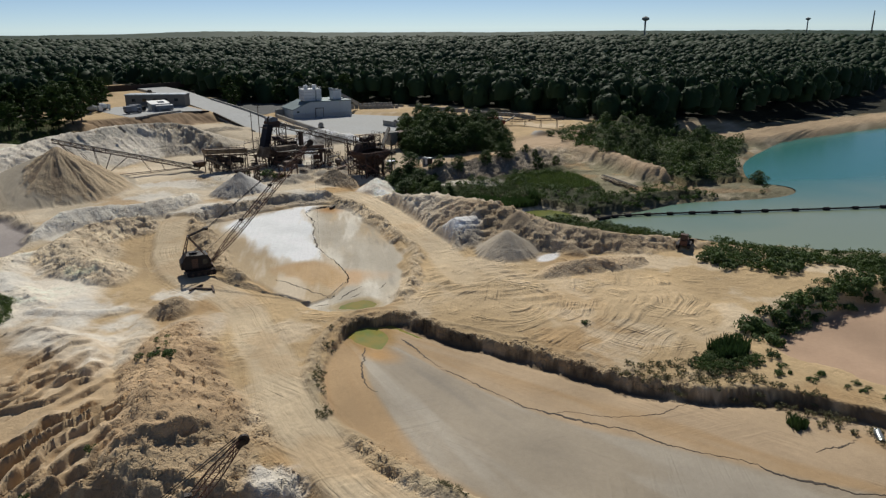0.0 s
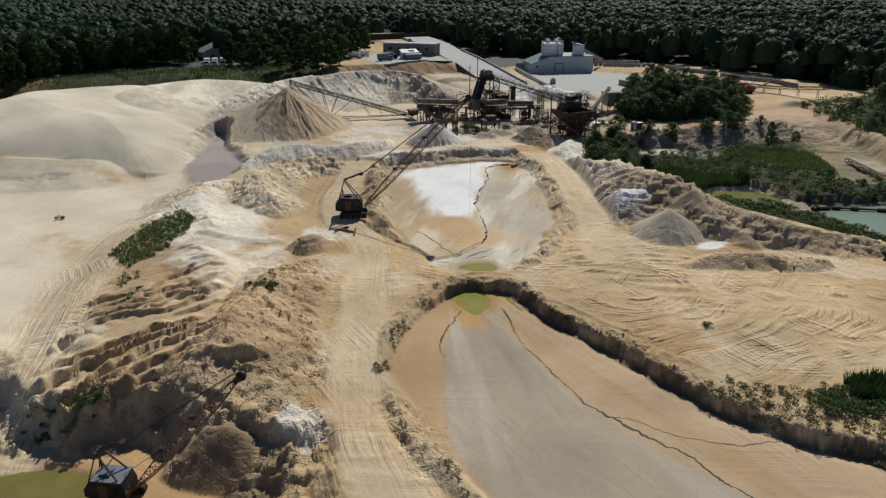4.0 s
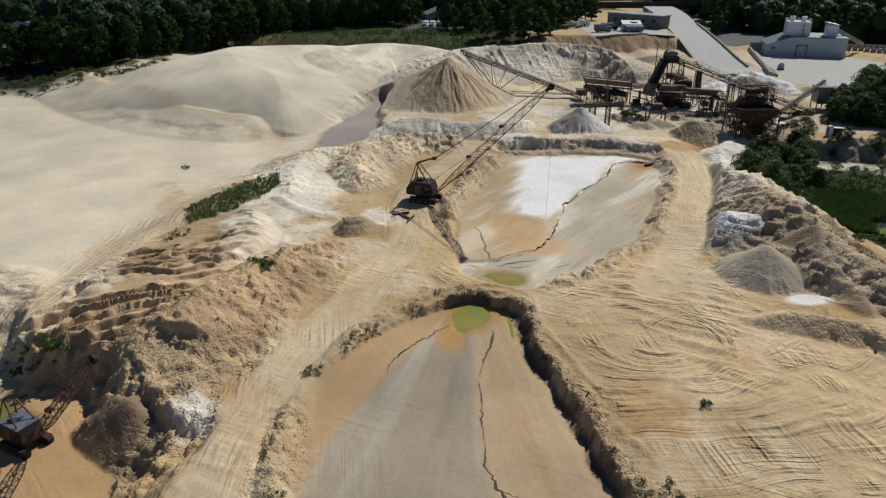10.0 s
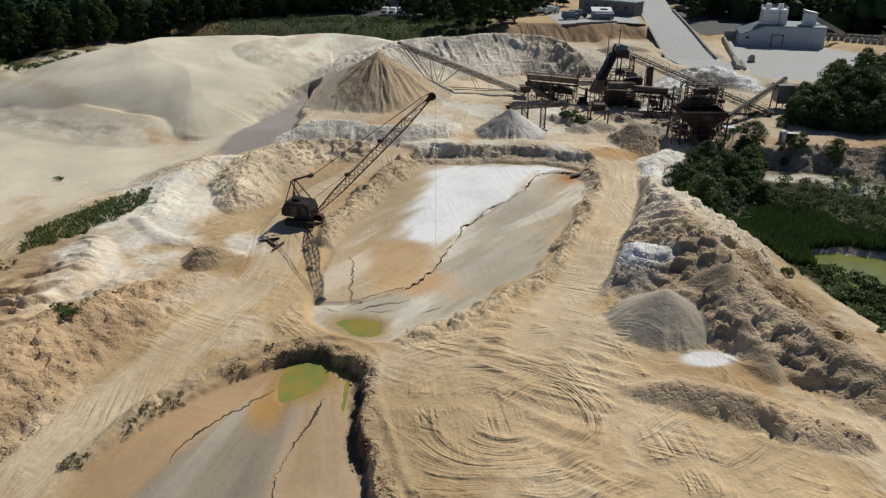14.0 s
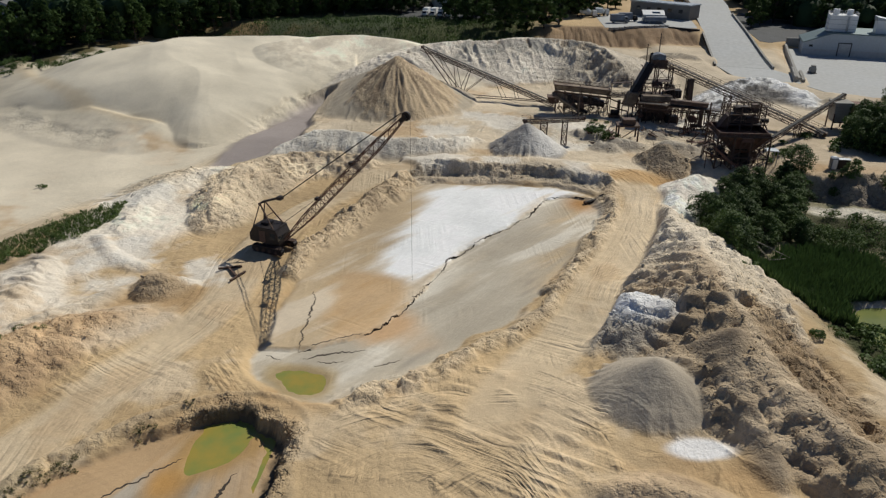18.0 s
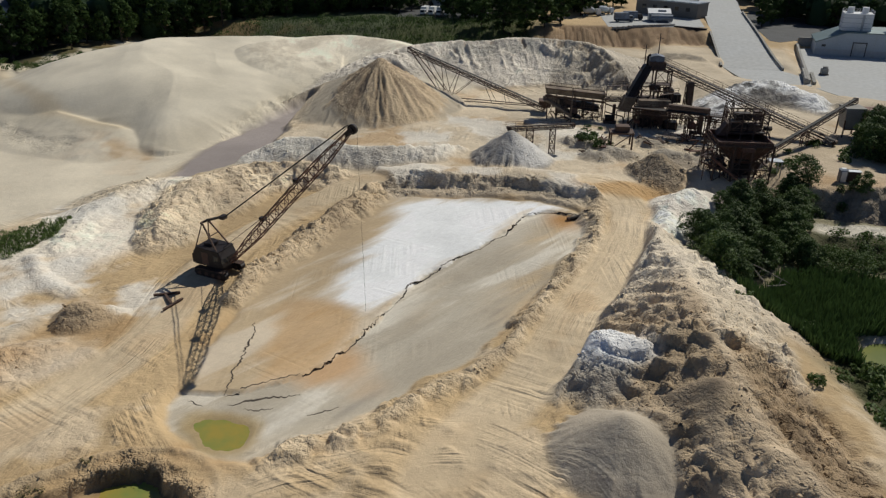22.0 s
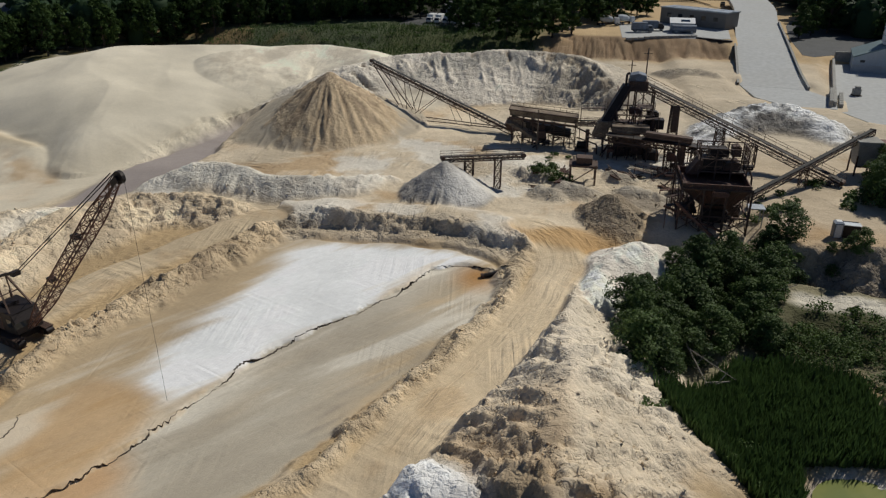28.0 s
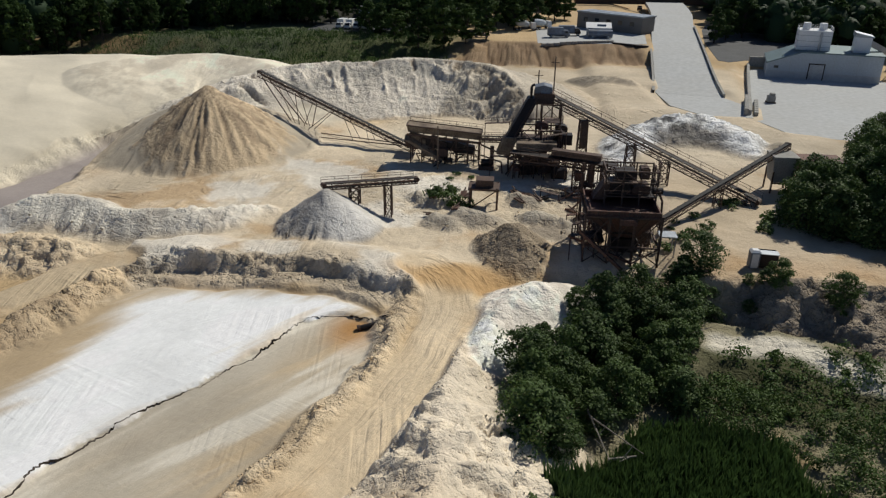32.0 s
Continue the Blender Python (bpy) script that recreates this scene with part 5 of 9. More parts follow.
# ---- water ----
def water_material(name, shallow, deep, rough=0.12, shelf=None):
    """Coloured water; with shelf, two distances along the pit between which the bottom drops."""
    m = bpy.data.materials.new(name)
    m.use_nodes = True
    n, l = m.node_tree.nodes, m.node_tree.links
    b = n["Principled BSDF"]
    b.inputs["Roughness"].default_value = rough
    b.inputs["Specular IOR Level"].default_value = 0.3
    tex, mix, pos = n.new("ShaderNodeTexNoise"), n.new("ShaderNodeMix"), n.new("ShaderNodeNewGeometry")
    mix.data_type = "RGBA"
    tex.inputs["Scale"].default_value, tex.inputs["Detail"].default_value = (0.025 if shelf else 0.35), 5
    l.new(pos.outputs["Position"], tex.inputs["Vector"])
    mr = n.new("ShaderNodeMapRange")
    mr.inputs[1].default_value, mr.inputs[2].default_value = 0.35, 0.65
    l.new(tex.outputs[0], mr.inputs[0])
    if shelf:
        dot, far = n.new("ShaderNodeVectorMath"), n.new("ShaderNodeMath")
        dot.operation, dot.inputs[1].default_value = "DOT_PRODUCT", (0.55, 0.83, 0)
        l.new(pos.outputs["Position"], dot.inputs[0])
        far.operation, far.inputs[1].default_value = "MULTIPLY_ADD", 40.0
        l.new(tex.outputs[0], far.inputs[0])
        l.new(dot.outputs["Value"], far.inputs[2])
        mr.inputs[1].default_value, mr.inputs[2].default_value = shelf
        l.new(far.outputs[0], mr.inputs[0])
    mix.inputs[6].default_value, mix.inputs[7].default_value = (*shallow, 1), (*deep, 1)
    l.new(mr.outputs[0], mix.inputs[0])
    l.new(mix.outputs[2], b.inputs["Base Color"])
    rip, bp = n.new("ShaderNodeTexNoise"), n.new("ShaderNodeBump")
    rip.inputs["Scale"].default_value = 1.3
    bp.inputs["Strength"].default_value, bp.inputs["Distance"].default_value = 0.06, 0.2
    l.new(pos.outputs["Position"], rip.inputs["Vector"])
    l.new(rip.outputs[0], bp.inputs["Height"])
    l.new(bp.outputs[0], b.inputs["Normal"])
    return m


def flat_sheet(name, poly, z, mat, label, category="water"):
    me = bpy.data.meshes.new(name)
    bm = bmesh.new()
    top = bm.faces.new([bm.verts.new((q[0], q[1], z)) for q in poly])
    bmesh.ops.triangulate(bm, faces=[top])
    bm.normal_update()
    for f in bm.faces:
        if f.normal.z < 0:
            f.normal_flip()
    bm.to_mesh(me)
    bm.free()
    me.materials.append(mat)
    return tagged(new(name, me), label, category, kind="structure")


def grown(poly, by):
    cx, cy = sum(q[0] for q in poly) / len(poly), sum(q[1] for q in poly) / len(poly)
    return [(cx + (q[0] - cx) * by, cy + (q[1] - cy) * by) for q in poly]


flat_sheet("lake_water", grown(LAKE, 1.02), LAKE_Z, water_material("lake_water", (0.27, 0.32, 0.22), (0.045, 0.20, 0.17), 0.2, (118, 165)), "turquoise and olive water of the flooded pit")
flat_sheet("pit_water", grown(YELLOW_POND, 1.05), YELLOW_Z, water_material("pit_water", (0.22, 0.185, 0.05), (0.17, 0.155, 0.045), 0.2), "murky yellow water in the dragline pit")
flat_sheet("back_pond_water", grown(BACK_POND, 1.15), -2.85, water_material("back_pond_water", (0.22, 0.23, 0.07), (0.16, 0.19, 0.06), 0.15), "olive water of the small pond among reeds")
puddle_mat = water_material("puddle_water", (0.20, 0.25, 0.07), (0.34, 0.27, 0.06), 0.15)


# ---- cracks of the drying ponds ----
def cracks(name, lines, label):
    """Torn edges of the crust: steep dark faces of uneven width along wandering lines."""
    r = np.random.RandomState(31)
    verts, faces = [], []
    for line, wide, lean in lines:
        size = sum(math.dist(p, q) for p, q in zip(line, line[1:]))
        n = int(size / 0.22)
        cum = np.cumsum([0] + [math.dist(p, q) for p, q in zip(line, line[1:])])
        s = np.linspace(0, size, n)
        cx, cy = np.interp(s, cum, [q[0] for q in line]), np.interp(s, cum, [q[1] for q in line])
        tx, ty = np.gradient(cx), np.gradient(cy)
        tl = np.hypot(tx, ty) + 1e-9
        nx, ny = -ty / tl, tx / tl
        off = 0.55 * fbm(s, s * 0, 5.0, 4, int(size) % 17, 0.6) + 0.08 * r.normal(size=n)
        w = wide * np.clip(0.55 + 0.9 * fbm(s + 40, s * 0, 4.0, 4, int(size) % 11, 0.7), 0.06, 1.6) * smooth(0, 1.5, s) * smooth(size, size - 1.5, s)
        base = len(verts)
        for k in range(n):
            ax, ay = cx[k] + nx[k] * off[k], cy[k] + ny[k] * off[k]
            bx, by = ax - nx[k] * w[k], ay - ny[k] * w[k]
            za, zb = ground_z(ax, ay), ground_z(bx, by)
            lo = min(za, zb)
            verts += [(ax, ay, max(za, zb) + 0.03), (bx, by, lo + 0.03), (bx, by, lo - 0.2), (ax, ay, lo - 0.2)]
            if k:
                q = base + 4 * (k - 1)
                faces += [(q + i, q + (i + 1) % 4, q + 4 + (i + 1) % 4, q + 4 + i) for i in range(4)]
    me = bpy.data.meshes.new(name)
    me.from_pydata(verts, [], faces)
    me.materials.append(CRACK_SHADE)
    return tagged(new(name, me), label, "cracks", kind="stuff")


# dark brown for the crack faces, with the undercut's shade in the colour
CRACK_SHADE = material("crack_shade_brown", (0.07, 0.052, 0.038), 0.8, 0.0, 0.4, 1.0, 0.4, 8)
cracks("crust_cracks", [(CRACK, 0.27, 1), (CRACK_TWO, 0.20, 1), (curve([(-6.5, 79.6), (-4, 80.4), (0, 81.6)]), 0.24, 1), (curve([(-4.8, 79.0), (-2, 79.3)]), 0.2, 1),
                        (curve([(-10.5, 79.8), (-8.6, 79.0)]), 0.26, 1), (curve([(1.5, 78.5), (4, 80.3)]), 0.2, 1),
                        (curve([(-7.6, 62.7), (-9.4, 56.2), (-10.2, 49.2), (-10.3, 42.2), (-9.7, 35.6), (-6.1, 27.5), (-5.2, 22), (-3.5, 16.7), (-2.0, 11.2), (1, 3.2)]), 0.3, 1),
                        (curve([(-9.5, 35.2), (-7.5, 34), (-5.0, 29.7), (0.1, 26.3), (5.2, 24.8)]), 0.2, 1), (curve([(-13.2, 64.2), (-18.6, 57.8), (-20, 53.2)]), 0.22, 1),
                        (curve([(3.5, 11.7), (6.0, 10.4), (9, 9.7)]), 0.16, 1)], "dark torn cracks in the crust of the drying ponds")


# ---- loose clods on the slopes ----
def clods():
    """Broken lumps of crusted sand and gravel, strewn where the ground is rough."""
    r = np.random.RandomState(37)
    n = 340000
    px, py = r.uniform(-70, 62, n), np.where(r.uniform(size=n) < 0.82, r.uniform(22, 150, n), r.uniform(150, 236, n))
    i, j = np.searchsorted(gx, px), np.searchsorted(gy, py)
    keep = r.uniform(size=n) < np.clip(rough[j, i] - 0.16, 0, 0.8) * 0.9 * smooth(0.1, 0.6, vnoise(px / 3, py / 3, 3))
    steep = np.abs(Z[np.minimum(j + 2, Z.shape[0] - 1), i] - Z[j, i]) + np.abs(Z[j, np.minimum(i + 2, Z.shape[1] - 1)] - Z[j, i])
    keep &= (inside(px, py, POND_ONE) < 0.5) & (steep < 0.75)
    px, py, i, j = px[keep], py[keep], i[keep], j[keep]
    n = len(px)
    s = np.clip(0.05 + 0.045 * r.exponential(size=n), 0.06, 0.26)[:, None]
    pz = Z[j, i]
    shape = np.array([(1, 0, 0), (0, 1, 0), (-1, 0, 0), (0, -1, 0), (0, 0, 1.0), (0, 0, -0.7)])
    v = shape[None] * s[:, :, None] * r.uniform(0.55, 1.25, (n, 6, 3)) + r.normal(scale=0.25, size=(n, 6, 3)) * s[:, :, None]
    v += np.stack([px, py, pz], -1)[:, None]
    f = np.array([(0, 1, 4), (1, 2, 4), (2, 3, 4), (3, 0, 4), (1, 0, 5), (2, 1, 5), (3, 2, 5), (0, 3, 5)])
    faces = (f[None] + 6 * np.arange(n)[:, None, None]).reshape(-1, 3)
    me = bpy.data.meshes.new("loose_clods")
    me.vertices.add(6 * n)
    me.vertices.foreach_set("co", v.astype(np.float32).ravel())
    me.loops.add(faces.size)
    me.loops.foreach_set("vertex_index", faces.astype(np.int32).ravel())
    me.polygons.add(len(faces))
    me.polygons.foreach_set("loop_start", np.arange(0, faces.size, 3, dtype=np.int32))
    me.update(calc_edges=True)
    me.materials.append(GROUND)
    c = np.repeat(COL[j, i] * r.uniform(0.85, 1.15, n)[:, None], 6, 0)
    a = me.attributes.new("surface", "FLOAT_COLOR", "POINT")
    a.data.foreach_set("color", np.c_[c, np.ones(len(c))].astype(np.float32).ravel())
    tagged(new("loose_clods", me), "loose clods of crusted sand strewn over the heaps", "rubble", kind="stuff")


clods()

# ---- building blocks ----
class Form:
    """Collects simple solids into one mesh."""

    def __init__(self):
        self.v, self.f = [], []

    def hexa(self, pts):
        k = len(self.v)
        self.v += [tuple(p) for p in pts]
        self.f += [tuple(k + i for i in q) for q in ((0, 3, 2, 1), (4, 5, 6, 7), (0, 1, 5, 4), (1, 2, 6, 5), (2, 3, 7, 6), (3, 0, 4, 7))]
        return self

    def box(self, x0, y0, z0, x1, y1, z1):
        return self.hexa([(x0, y0, z0), (x1, y0, z0), (x1, y1, z0), (x0, y1, z0), (x0, y0, z1), (x1, y0, z1), (x1, y1, z1), (x0, y1, z1)])

    def beam(self, a, b, w=0.1, h=None):
        """A bar of w by h from a to b."""
        h = w if h is None else h
        a, b = Vector(a), Vector(b)
        d = (b - a)
        if d.length < 1e-6:
            return self
        d.normalize()
        side = d.cross(Vector((0, 0, 1)))
        side = Vector((1, 0, 0)) if side.length < 1e-3 else side.normalized()
        up = side.cross(d)
        s, u = side * w / 2, up * h / 2
        return self.hexa([a - s - u, a + s - u, a + s + u, a - s + u, b - s - u, b + s - u, b + s + u, b - s + u])

    def tube(self, a, b, r, n=8, r2=None, caps=True):
        a, b = Vector(a), Vector(b)
        d = (b - a).normalized()
        side = d.cross(Vector((0, 0, 1)))
        side = Vector((1, 0, 0)) if side.length < 1e-3 else side.normalized()
        up = side.cross(d)
        k, r2 = len(self.v), r if r2 is None else r2
        for p, q in ((a, r), (b, r2)):
            self.v += [tuple(p + side * math.cos(2 * math.pi * i / n) * q + up * math.sin(2 * math.pi * i / n) * q) for i in range(n)]
        self.f += [(k + i, k + (i + 1) % n, k + n + (i + 1) % n, k + n + i) for i in range(n)]
        if caps:
            self.f += [tuple(k + n - 1 - i for i in range(n)), tuple(k + n + i for i in range(n))]
        return self

    def line(self, pts, r, n=6):
        for a, b in zip(pts, pts[1:]):
            self.tube(a, b, r, n)
        return self

    def prism(self, poly, z0, z1):
        """Upright solid over a flat outline (counted anticlockwise)."""
        k, n = len(self.v), len(poly)
        self.v += [(p[0], p[1], z0) for p in poly] + [(p[0], p[1], z1) for p in poly]
        self.f += [(k + i, k + (i + 1) % n, k + n + (i + 1) % n, k + n + i) for i in range(n)]
        self.f += [tuple(k + n - 1 - i for i in range(n)), tuple(k + n + i for i in range(n))]
        return self

    def profile(self, poly, y0, y1):
        """Solid of an outline in x and z, drawn out along y."""
        k, n = len(self.v), len(poly)
        self.v += [(p[0], y0, p[1]) for p in poly] + [(p[0], y1, p[1]) for p in poly]
        self.f += [(k + i, k + (i + 1) % n, k + n + (i + 1) % n, k + n + i) for i in range(n)]
        self.f += [tuple(k + n - 1 - i for i in range(n)), tuple(k + n + i for i in range(n))]
        return self

    def mesh(self, name, mat, bevel=0.0):
        me = bpy.data.meshes.new(name)
        me.from_pydata(self.v, [], self.f)
        bm = bmesh.new()
        bm.from_mesh(me)
        bmesh.ops.recalc_face_normals(bm, faces=bm.faces)
        if bevel:
            bmesh.ops.bevel(bm, geom=[e for e in bm.edges if e.is_manifold and e.calc_face_angle(0) > 0.6], offset=bevel, segments=1, affect="EDGES")
        bm.to_mesh(me)
        bm.free()
        me.materials.append(mat)
        return me


def thing(name, label, category, group="", at=None):
    ob = tagged(new(name), label, category, group)
    if at is not None:
        ob.matrix_world = at
    return ob


def part(name, form, mat, parent, label="", bevel=0.0):
    ob = new(name, form.mesh(name, mat, bevel))
    ob.parent = parent
    if label:
        ob["label"] = label
    return ob


def lerp(a, b, t):
    return tuple(u + (v - u) * t for u, v in zip(a, b))


def truss(form, a, b, width, depth, bay, bar=0.1, brace=0.06):
    """A box truss from a to b: four chords, posts and diagonals; its top stands on the line a-b."""
    a, b = Vector(a), Vector(b)
    d = (b - a).normalized()
    side = d.cross(Vector((0, 0, 1))).normalized() * width / 2
    up = side.cross(d).normalized() * depth
    n = max(2, round((b - a).length / bay))
    cs = (side, -side, side - up, -side - up)
    for c in cs:
        form.beam(a + c, b + c, bar)
    for k in range(n + 1):
        p = a + (b - a) * k / n
        for i, j in ((0, 2), (1, 3), (2, 3), (0, 1)):
            form.beam(p + cs[i], p + cs[j], brace)
        if k < n:
            q = a + (b - a) * (k + 1) / n
            for i, j in (((0, 2), (1, 3)) if k % 2 else ((2, 0), (3, 1))):
                form.beam(p + cs[i], q + cs[j], brace)
            form.beam(p + cs[2], q + cs[3], brace)
    return form


def lattice_column(form, x, y, z0, z1, w, bay=1.4, bar=0.12, brace=0.06, w_top=None):
    w_top = w if w_top is None else w_top
    n = max(1, round((z1 - z0) / bay))
    cor = ((-1, -1), (1, -1), (1, 1), (-1, 1))

    def p(i, k):
        ww = (w + (w_top - w) * k / n) / 2
        return (x + cor[i % 4][0] * ww, y + cor[i % 4][1] * ww, z0 + (z1 - z0) * k / n)
    for i in range(4):
        form.beam(p(i, 0), p(i, n), bar)
        for k in range(n):
            form.beam(p(i, k), p(i + 1, k + 1), brace)
            form.beam(p(i + 1, k), p(i, k + 1), brace)
            form.beam(p(i, k + 1), p(i + 1, k + 1), brace)
    return form


def handrail(form, pts, h=1.05, bar=0.05, gap=2.0):
    for a, b in zip(pts, pts[1:]):
        a, b = Vector(a), Vector(b)
        n = max(1, round((b - a).length / gap))
        up = Vector((0, 0, h))
        form.beam(a + up, b + up, bar)
        form.beam(a + up * 0.55, b + up * 0.55, bar)
        for k in range(n + 1):
            p = a + (b - a) * k / n
            form.beam(p, p + up, bar)
    return form


# ---- vegetation ----
rng = np.random.RandomState(5)


def leaves_mesh(name, mat, centres, radii, per, size, squash=0.8, seed=0, up=0.35):
    """Leafy clumps: many small bent leaves set round the clump's skin."""
    r = np.random.RandomState(seed)
    centres, radii = np.repeat(np.asarray(centres, float), per, 0), np.repeat(np.asarray(radii, float), per)
    n = len(centres)
    d = r.normal(size=(n, 3))
    d /= np.linalg.norm(d, axis=1)[:, None]
    d[:, 2] = np.where(d[:, 2] < -0.5, -d[:, 2], d[:, 2])
    pos = centres + d * (radii * r.uniform(0.55, 1.08, n))[:, None] * (1, 1, squash)
    nor = d + r.normal(scale=0.6, size=(n, 3)) + (0, 0, up)
    nor /= np.linalg.norm(nor, axis=1)[:, None]
    t = np.cross(nor, r.normal(size=(n, 3)))
    t /= np.linalg.norm(t, axis=1)[:, None] + 1e-9
    b = np.cross(nor, t)
    s = (size * r.uniform(0.6, 1.3, n))[:, None]
    tip, mid = pos + t * s, pos + nor * s * 0.16
    verts = np.stack([pos - t * s, mid + b * s * 0.55, tip, mid - b * s * 0.55], 1).reshape(-1, 3)
    me = bpy.data.meshes.new(name)
    me.vertices.add(4 * n)
    me.vertices.foreach_set("co", verts.astype(np.float32).ravel())
    me.loops.add(4 * n)
    me.loops.foreach_set("vertex_index", np.arange(4 * n, dtype=np.int32))
    me.polygons.add(n)
    me.polygons.foreach_set("loop_start", np.arange(0, 4 * n, 4, dtype=np.int32))
    me.update(calc_edges=True)
    me.materials.append(mat)
    return me


def tree_meshes(seed, height, spread, leaf, clumps, per, mat, base=0.3):
    """Trunk with limbs, and a crown of clumps with gaps and an uneven outline."""
    r = np.random.RandomState(seed)
    f = Form()
    f.tube((0, 0, -0.3), (0.05 * height * r.uniform(-1, 1), 0, height * 0.55), 0.022 * height, 6, 0.012 * height)
    cs, rs = [], []
    for k in range(clumps):
        z = height * (base + (1 - base) * (k + 0.5) / clumps)
        q = (z / height - base) / (1 - base)
        wide = spread * math.sin(math.pi * min(0.97, 0.18 + 0.8 * q)) ** 0.7
        a, rad = k * 2.4 + r.uniform(-0.5, 0.5), wide * math.sqrt(r.uniform(0.05, 1.0))
        c = (rad * math.cos(a), rad * math.sin(a), z - 0.12 * height * r.uniform(0, 1))
        cs.append(c)
        rs.append(spread * r.uniform(0.20, 0.44))
        if k % 2 == 0:
            f.tube((0, 0, height * (0.2 + 0.3 * q)), c, 0.008 * height, 4, 0.003 * height, caps=False)
    return f.mesh("trunk", BARK), leaves_mesh("crown", mat, cs, rs, per, leaf, 0.85, seed)


NEAR_TREES = [tree_meshes(20 + k, 1.0, (0.42, 0.5, 0.36, 0.46)[k], 0.027, 42, 100, TREE_NEAR, 0.06) for k in range(4)]
EDGE_TREES = [tree_meshes(40 + k, 1.0, (0.22, 0.27, 0.30, 0.24)[k], 0.038, 28, 60, TREE_EDGE, 0.2) for k in range(4)]
SHRUBS = [leaves_mesh("foliage", SHRUB, np.c_[rng.uniform(-0.55, 0.55, (9, 2)), rng.uniform(0.15, 0.6, 9)], rng.uniform(0.25, 0.42, 9), 38, 0.10, 0.85, 60 + k) for k in range(4)]


def plant_tree(x, y, h, kinds=None, label="dense green broadleaf tree on the quarry slope", group="trees of the slope", name="tree", wide=1.0):
    k = rng.randint(4)
    trunk, crown = (kinds or NEAR_TREES)[k]
    root = tagged(new(name), label, "tree", group)
    root.location = (x, y, ground_z(x, y) - 0.1)
    root.rotation_euler = (0, 0, rng.uniform(0, 6.28))
    root.scale = (h * wide, h * wide, h)
    for nm, me in (("trunk", trunk), ("crown", crown)):
        o = new(nm, me)
        o.parent = root


def plant_shrub(x, y, s, label="low green shrub on sandy ground", group="shrubs"):
    ob = tagged(new("shrub", SHRUBS[rng.randint(4)]), label, "shrub", group)
    ob.location = (x, y, ground_z(x, y) - 0.12 * s)
    ob.rotation_euler = (0, 0, rng.uniform(0, 6.28))
    ob.scale = (s, s, s * rng.uniform(0.75, 1.05))


def bush_field(name, places, low, high, label, per=26, leaf=0.2, seed=1, mat=SHRUB):
    """A growth of bushes that run into one another, as one mass of leaves."""
    r = np.random.RandomState(seed)
    cs, rs = [], []
    for x, y in places:
        s = r.uniform(low, high)
        for k in range(6):
            cs.append((x + s * r.uniform(-0.5, 0.5), y + s * r.uniform(-0.5, 0.5), ground_z(x, y) + s * r.uniform(0.1, 0.5)))
            rs.append(s * r.uniform(0.2, 0.42))
    return tagged(new(name, leaves_mesh(name, mat, cs, rs, per, leaf, 0.85, seed)), label, "bushes", kind="stuff")


def scatter(poly, spacing, chance=1.0):
    """Places within an outline, jittered on a grid."""
    xs, ys = [q[0] for q in poly], [q[1] for q in poly]
    px, py = np.meshgrid(np.arange(min(xs), max(xs), spacing), np.arange(min(ys), max(ys), spacing))
    px, py = px.ravel() + rng.uniform(-0.45, 0.45, px.size) * spacing, py.ravel() + rng.uniform(-0.45, 0.45, px.size) * spacing
    ok = (inside(px, py, poly) > 0) & (rng.uniform(size=px.size) < chance)
    return list(zip(px[ok], py[ok]))


# thicket below the plant
for x, y in scatter([(43.2, 112), (42.8, 118), (44.4, 125), (48, 130.5), (52.4, 136), (57.5, 142), (66, 143), (72.5, 141.4), (73, 137), (66, 135.6), (63, 133), (61.5, 127), (62.5, 121.5), (58, 118.5), (54, 119), (51, 116.5), (47.8, 110), (45, 107.5)], 2.7):
    low_ = 0.45 if x > 66.5 and y > 137 else 1.0
    plant_tree(x, y, rng.uniform(2.6, 5.6) * low_, wide=rng.uniform(0.95, 1.35))
for x, y in scatter(BLUFF, 5.2):
    if (x < 100 and y < 176) or y < 163 + 0.1 * (x - 96) or y > 188:
        plant_tree(x, y, rng.uniform(4.0, 7.0), wide=1.1)
for x, y in scatter([(80.5, 157), (84, 152.5), (92, 150.5), (104, 149), (104, 158), (92, 166), (87, 172), (83, 166)], 2.9, 0.95):
    plant_tree(x, y, rng.uniform(4.0, 7.2), wide=1.1)
for x, y in ((87, 162), (91, 163.5), (93, 167), (96, 170), (86, 159), (97, 178), (101, 184), (97, 174), (104, 176)):
    plant_tree(x, y, rng.uniform(5.5, 8.0), wide=1.0)
for x, y in scatter([(84, 153), (90, 150.5), (108, 147), (120, 152), (114, 161), (97, 167), (88, 163)], 3.6, 0.9):
    plant_tree(x, y, rng.uniform(3.6, 6.4), wide=1.2)
# bushes of the benches, the shore and the spit
for x, y in scatter([(66, 129), (84, 128.5), (100, 128), (108, 132), (112, 138), (104, 141), (108, 147), (118, 140), (124, 128)], 4.0, 0.55) + scatter([(68, 135.5), (76, 137), (92, 137), (104, 137.5), (104, 141), (88, 140.5), (70, 139)], 3.4, 0.5):
    plant_tree(x, y, rng.uniform(2.6, 5.0), wide=1.1, label="bushy green sapling on the overgrown bench", group="saplings of the bench", name="sapling")
for x, y in scatter(SPIT, 8.5, 0.55):
    plant_tree(x, y, rng.uniform(3.0, 6.0), wide=1.3, label="green bushy tree on the lake spit", group="trees of the spit")
bush_field("hill_foot_bushes", scatter([(51.5, 107), (54.6, 103), (55.4, 95), (55.2, 88), (56, 80), (60, 72), (67, 71), (67, 89), (60, 93), (57.5, 100)], 1.7, 0.9), 0.9, 2.0, "dense green bushes at the foot of the sand hill", 28, 0.14, 79)
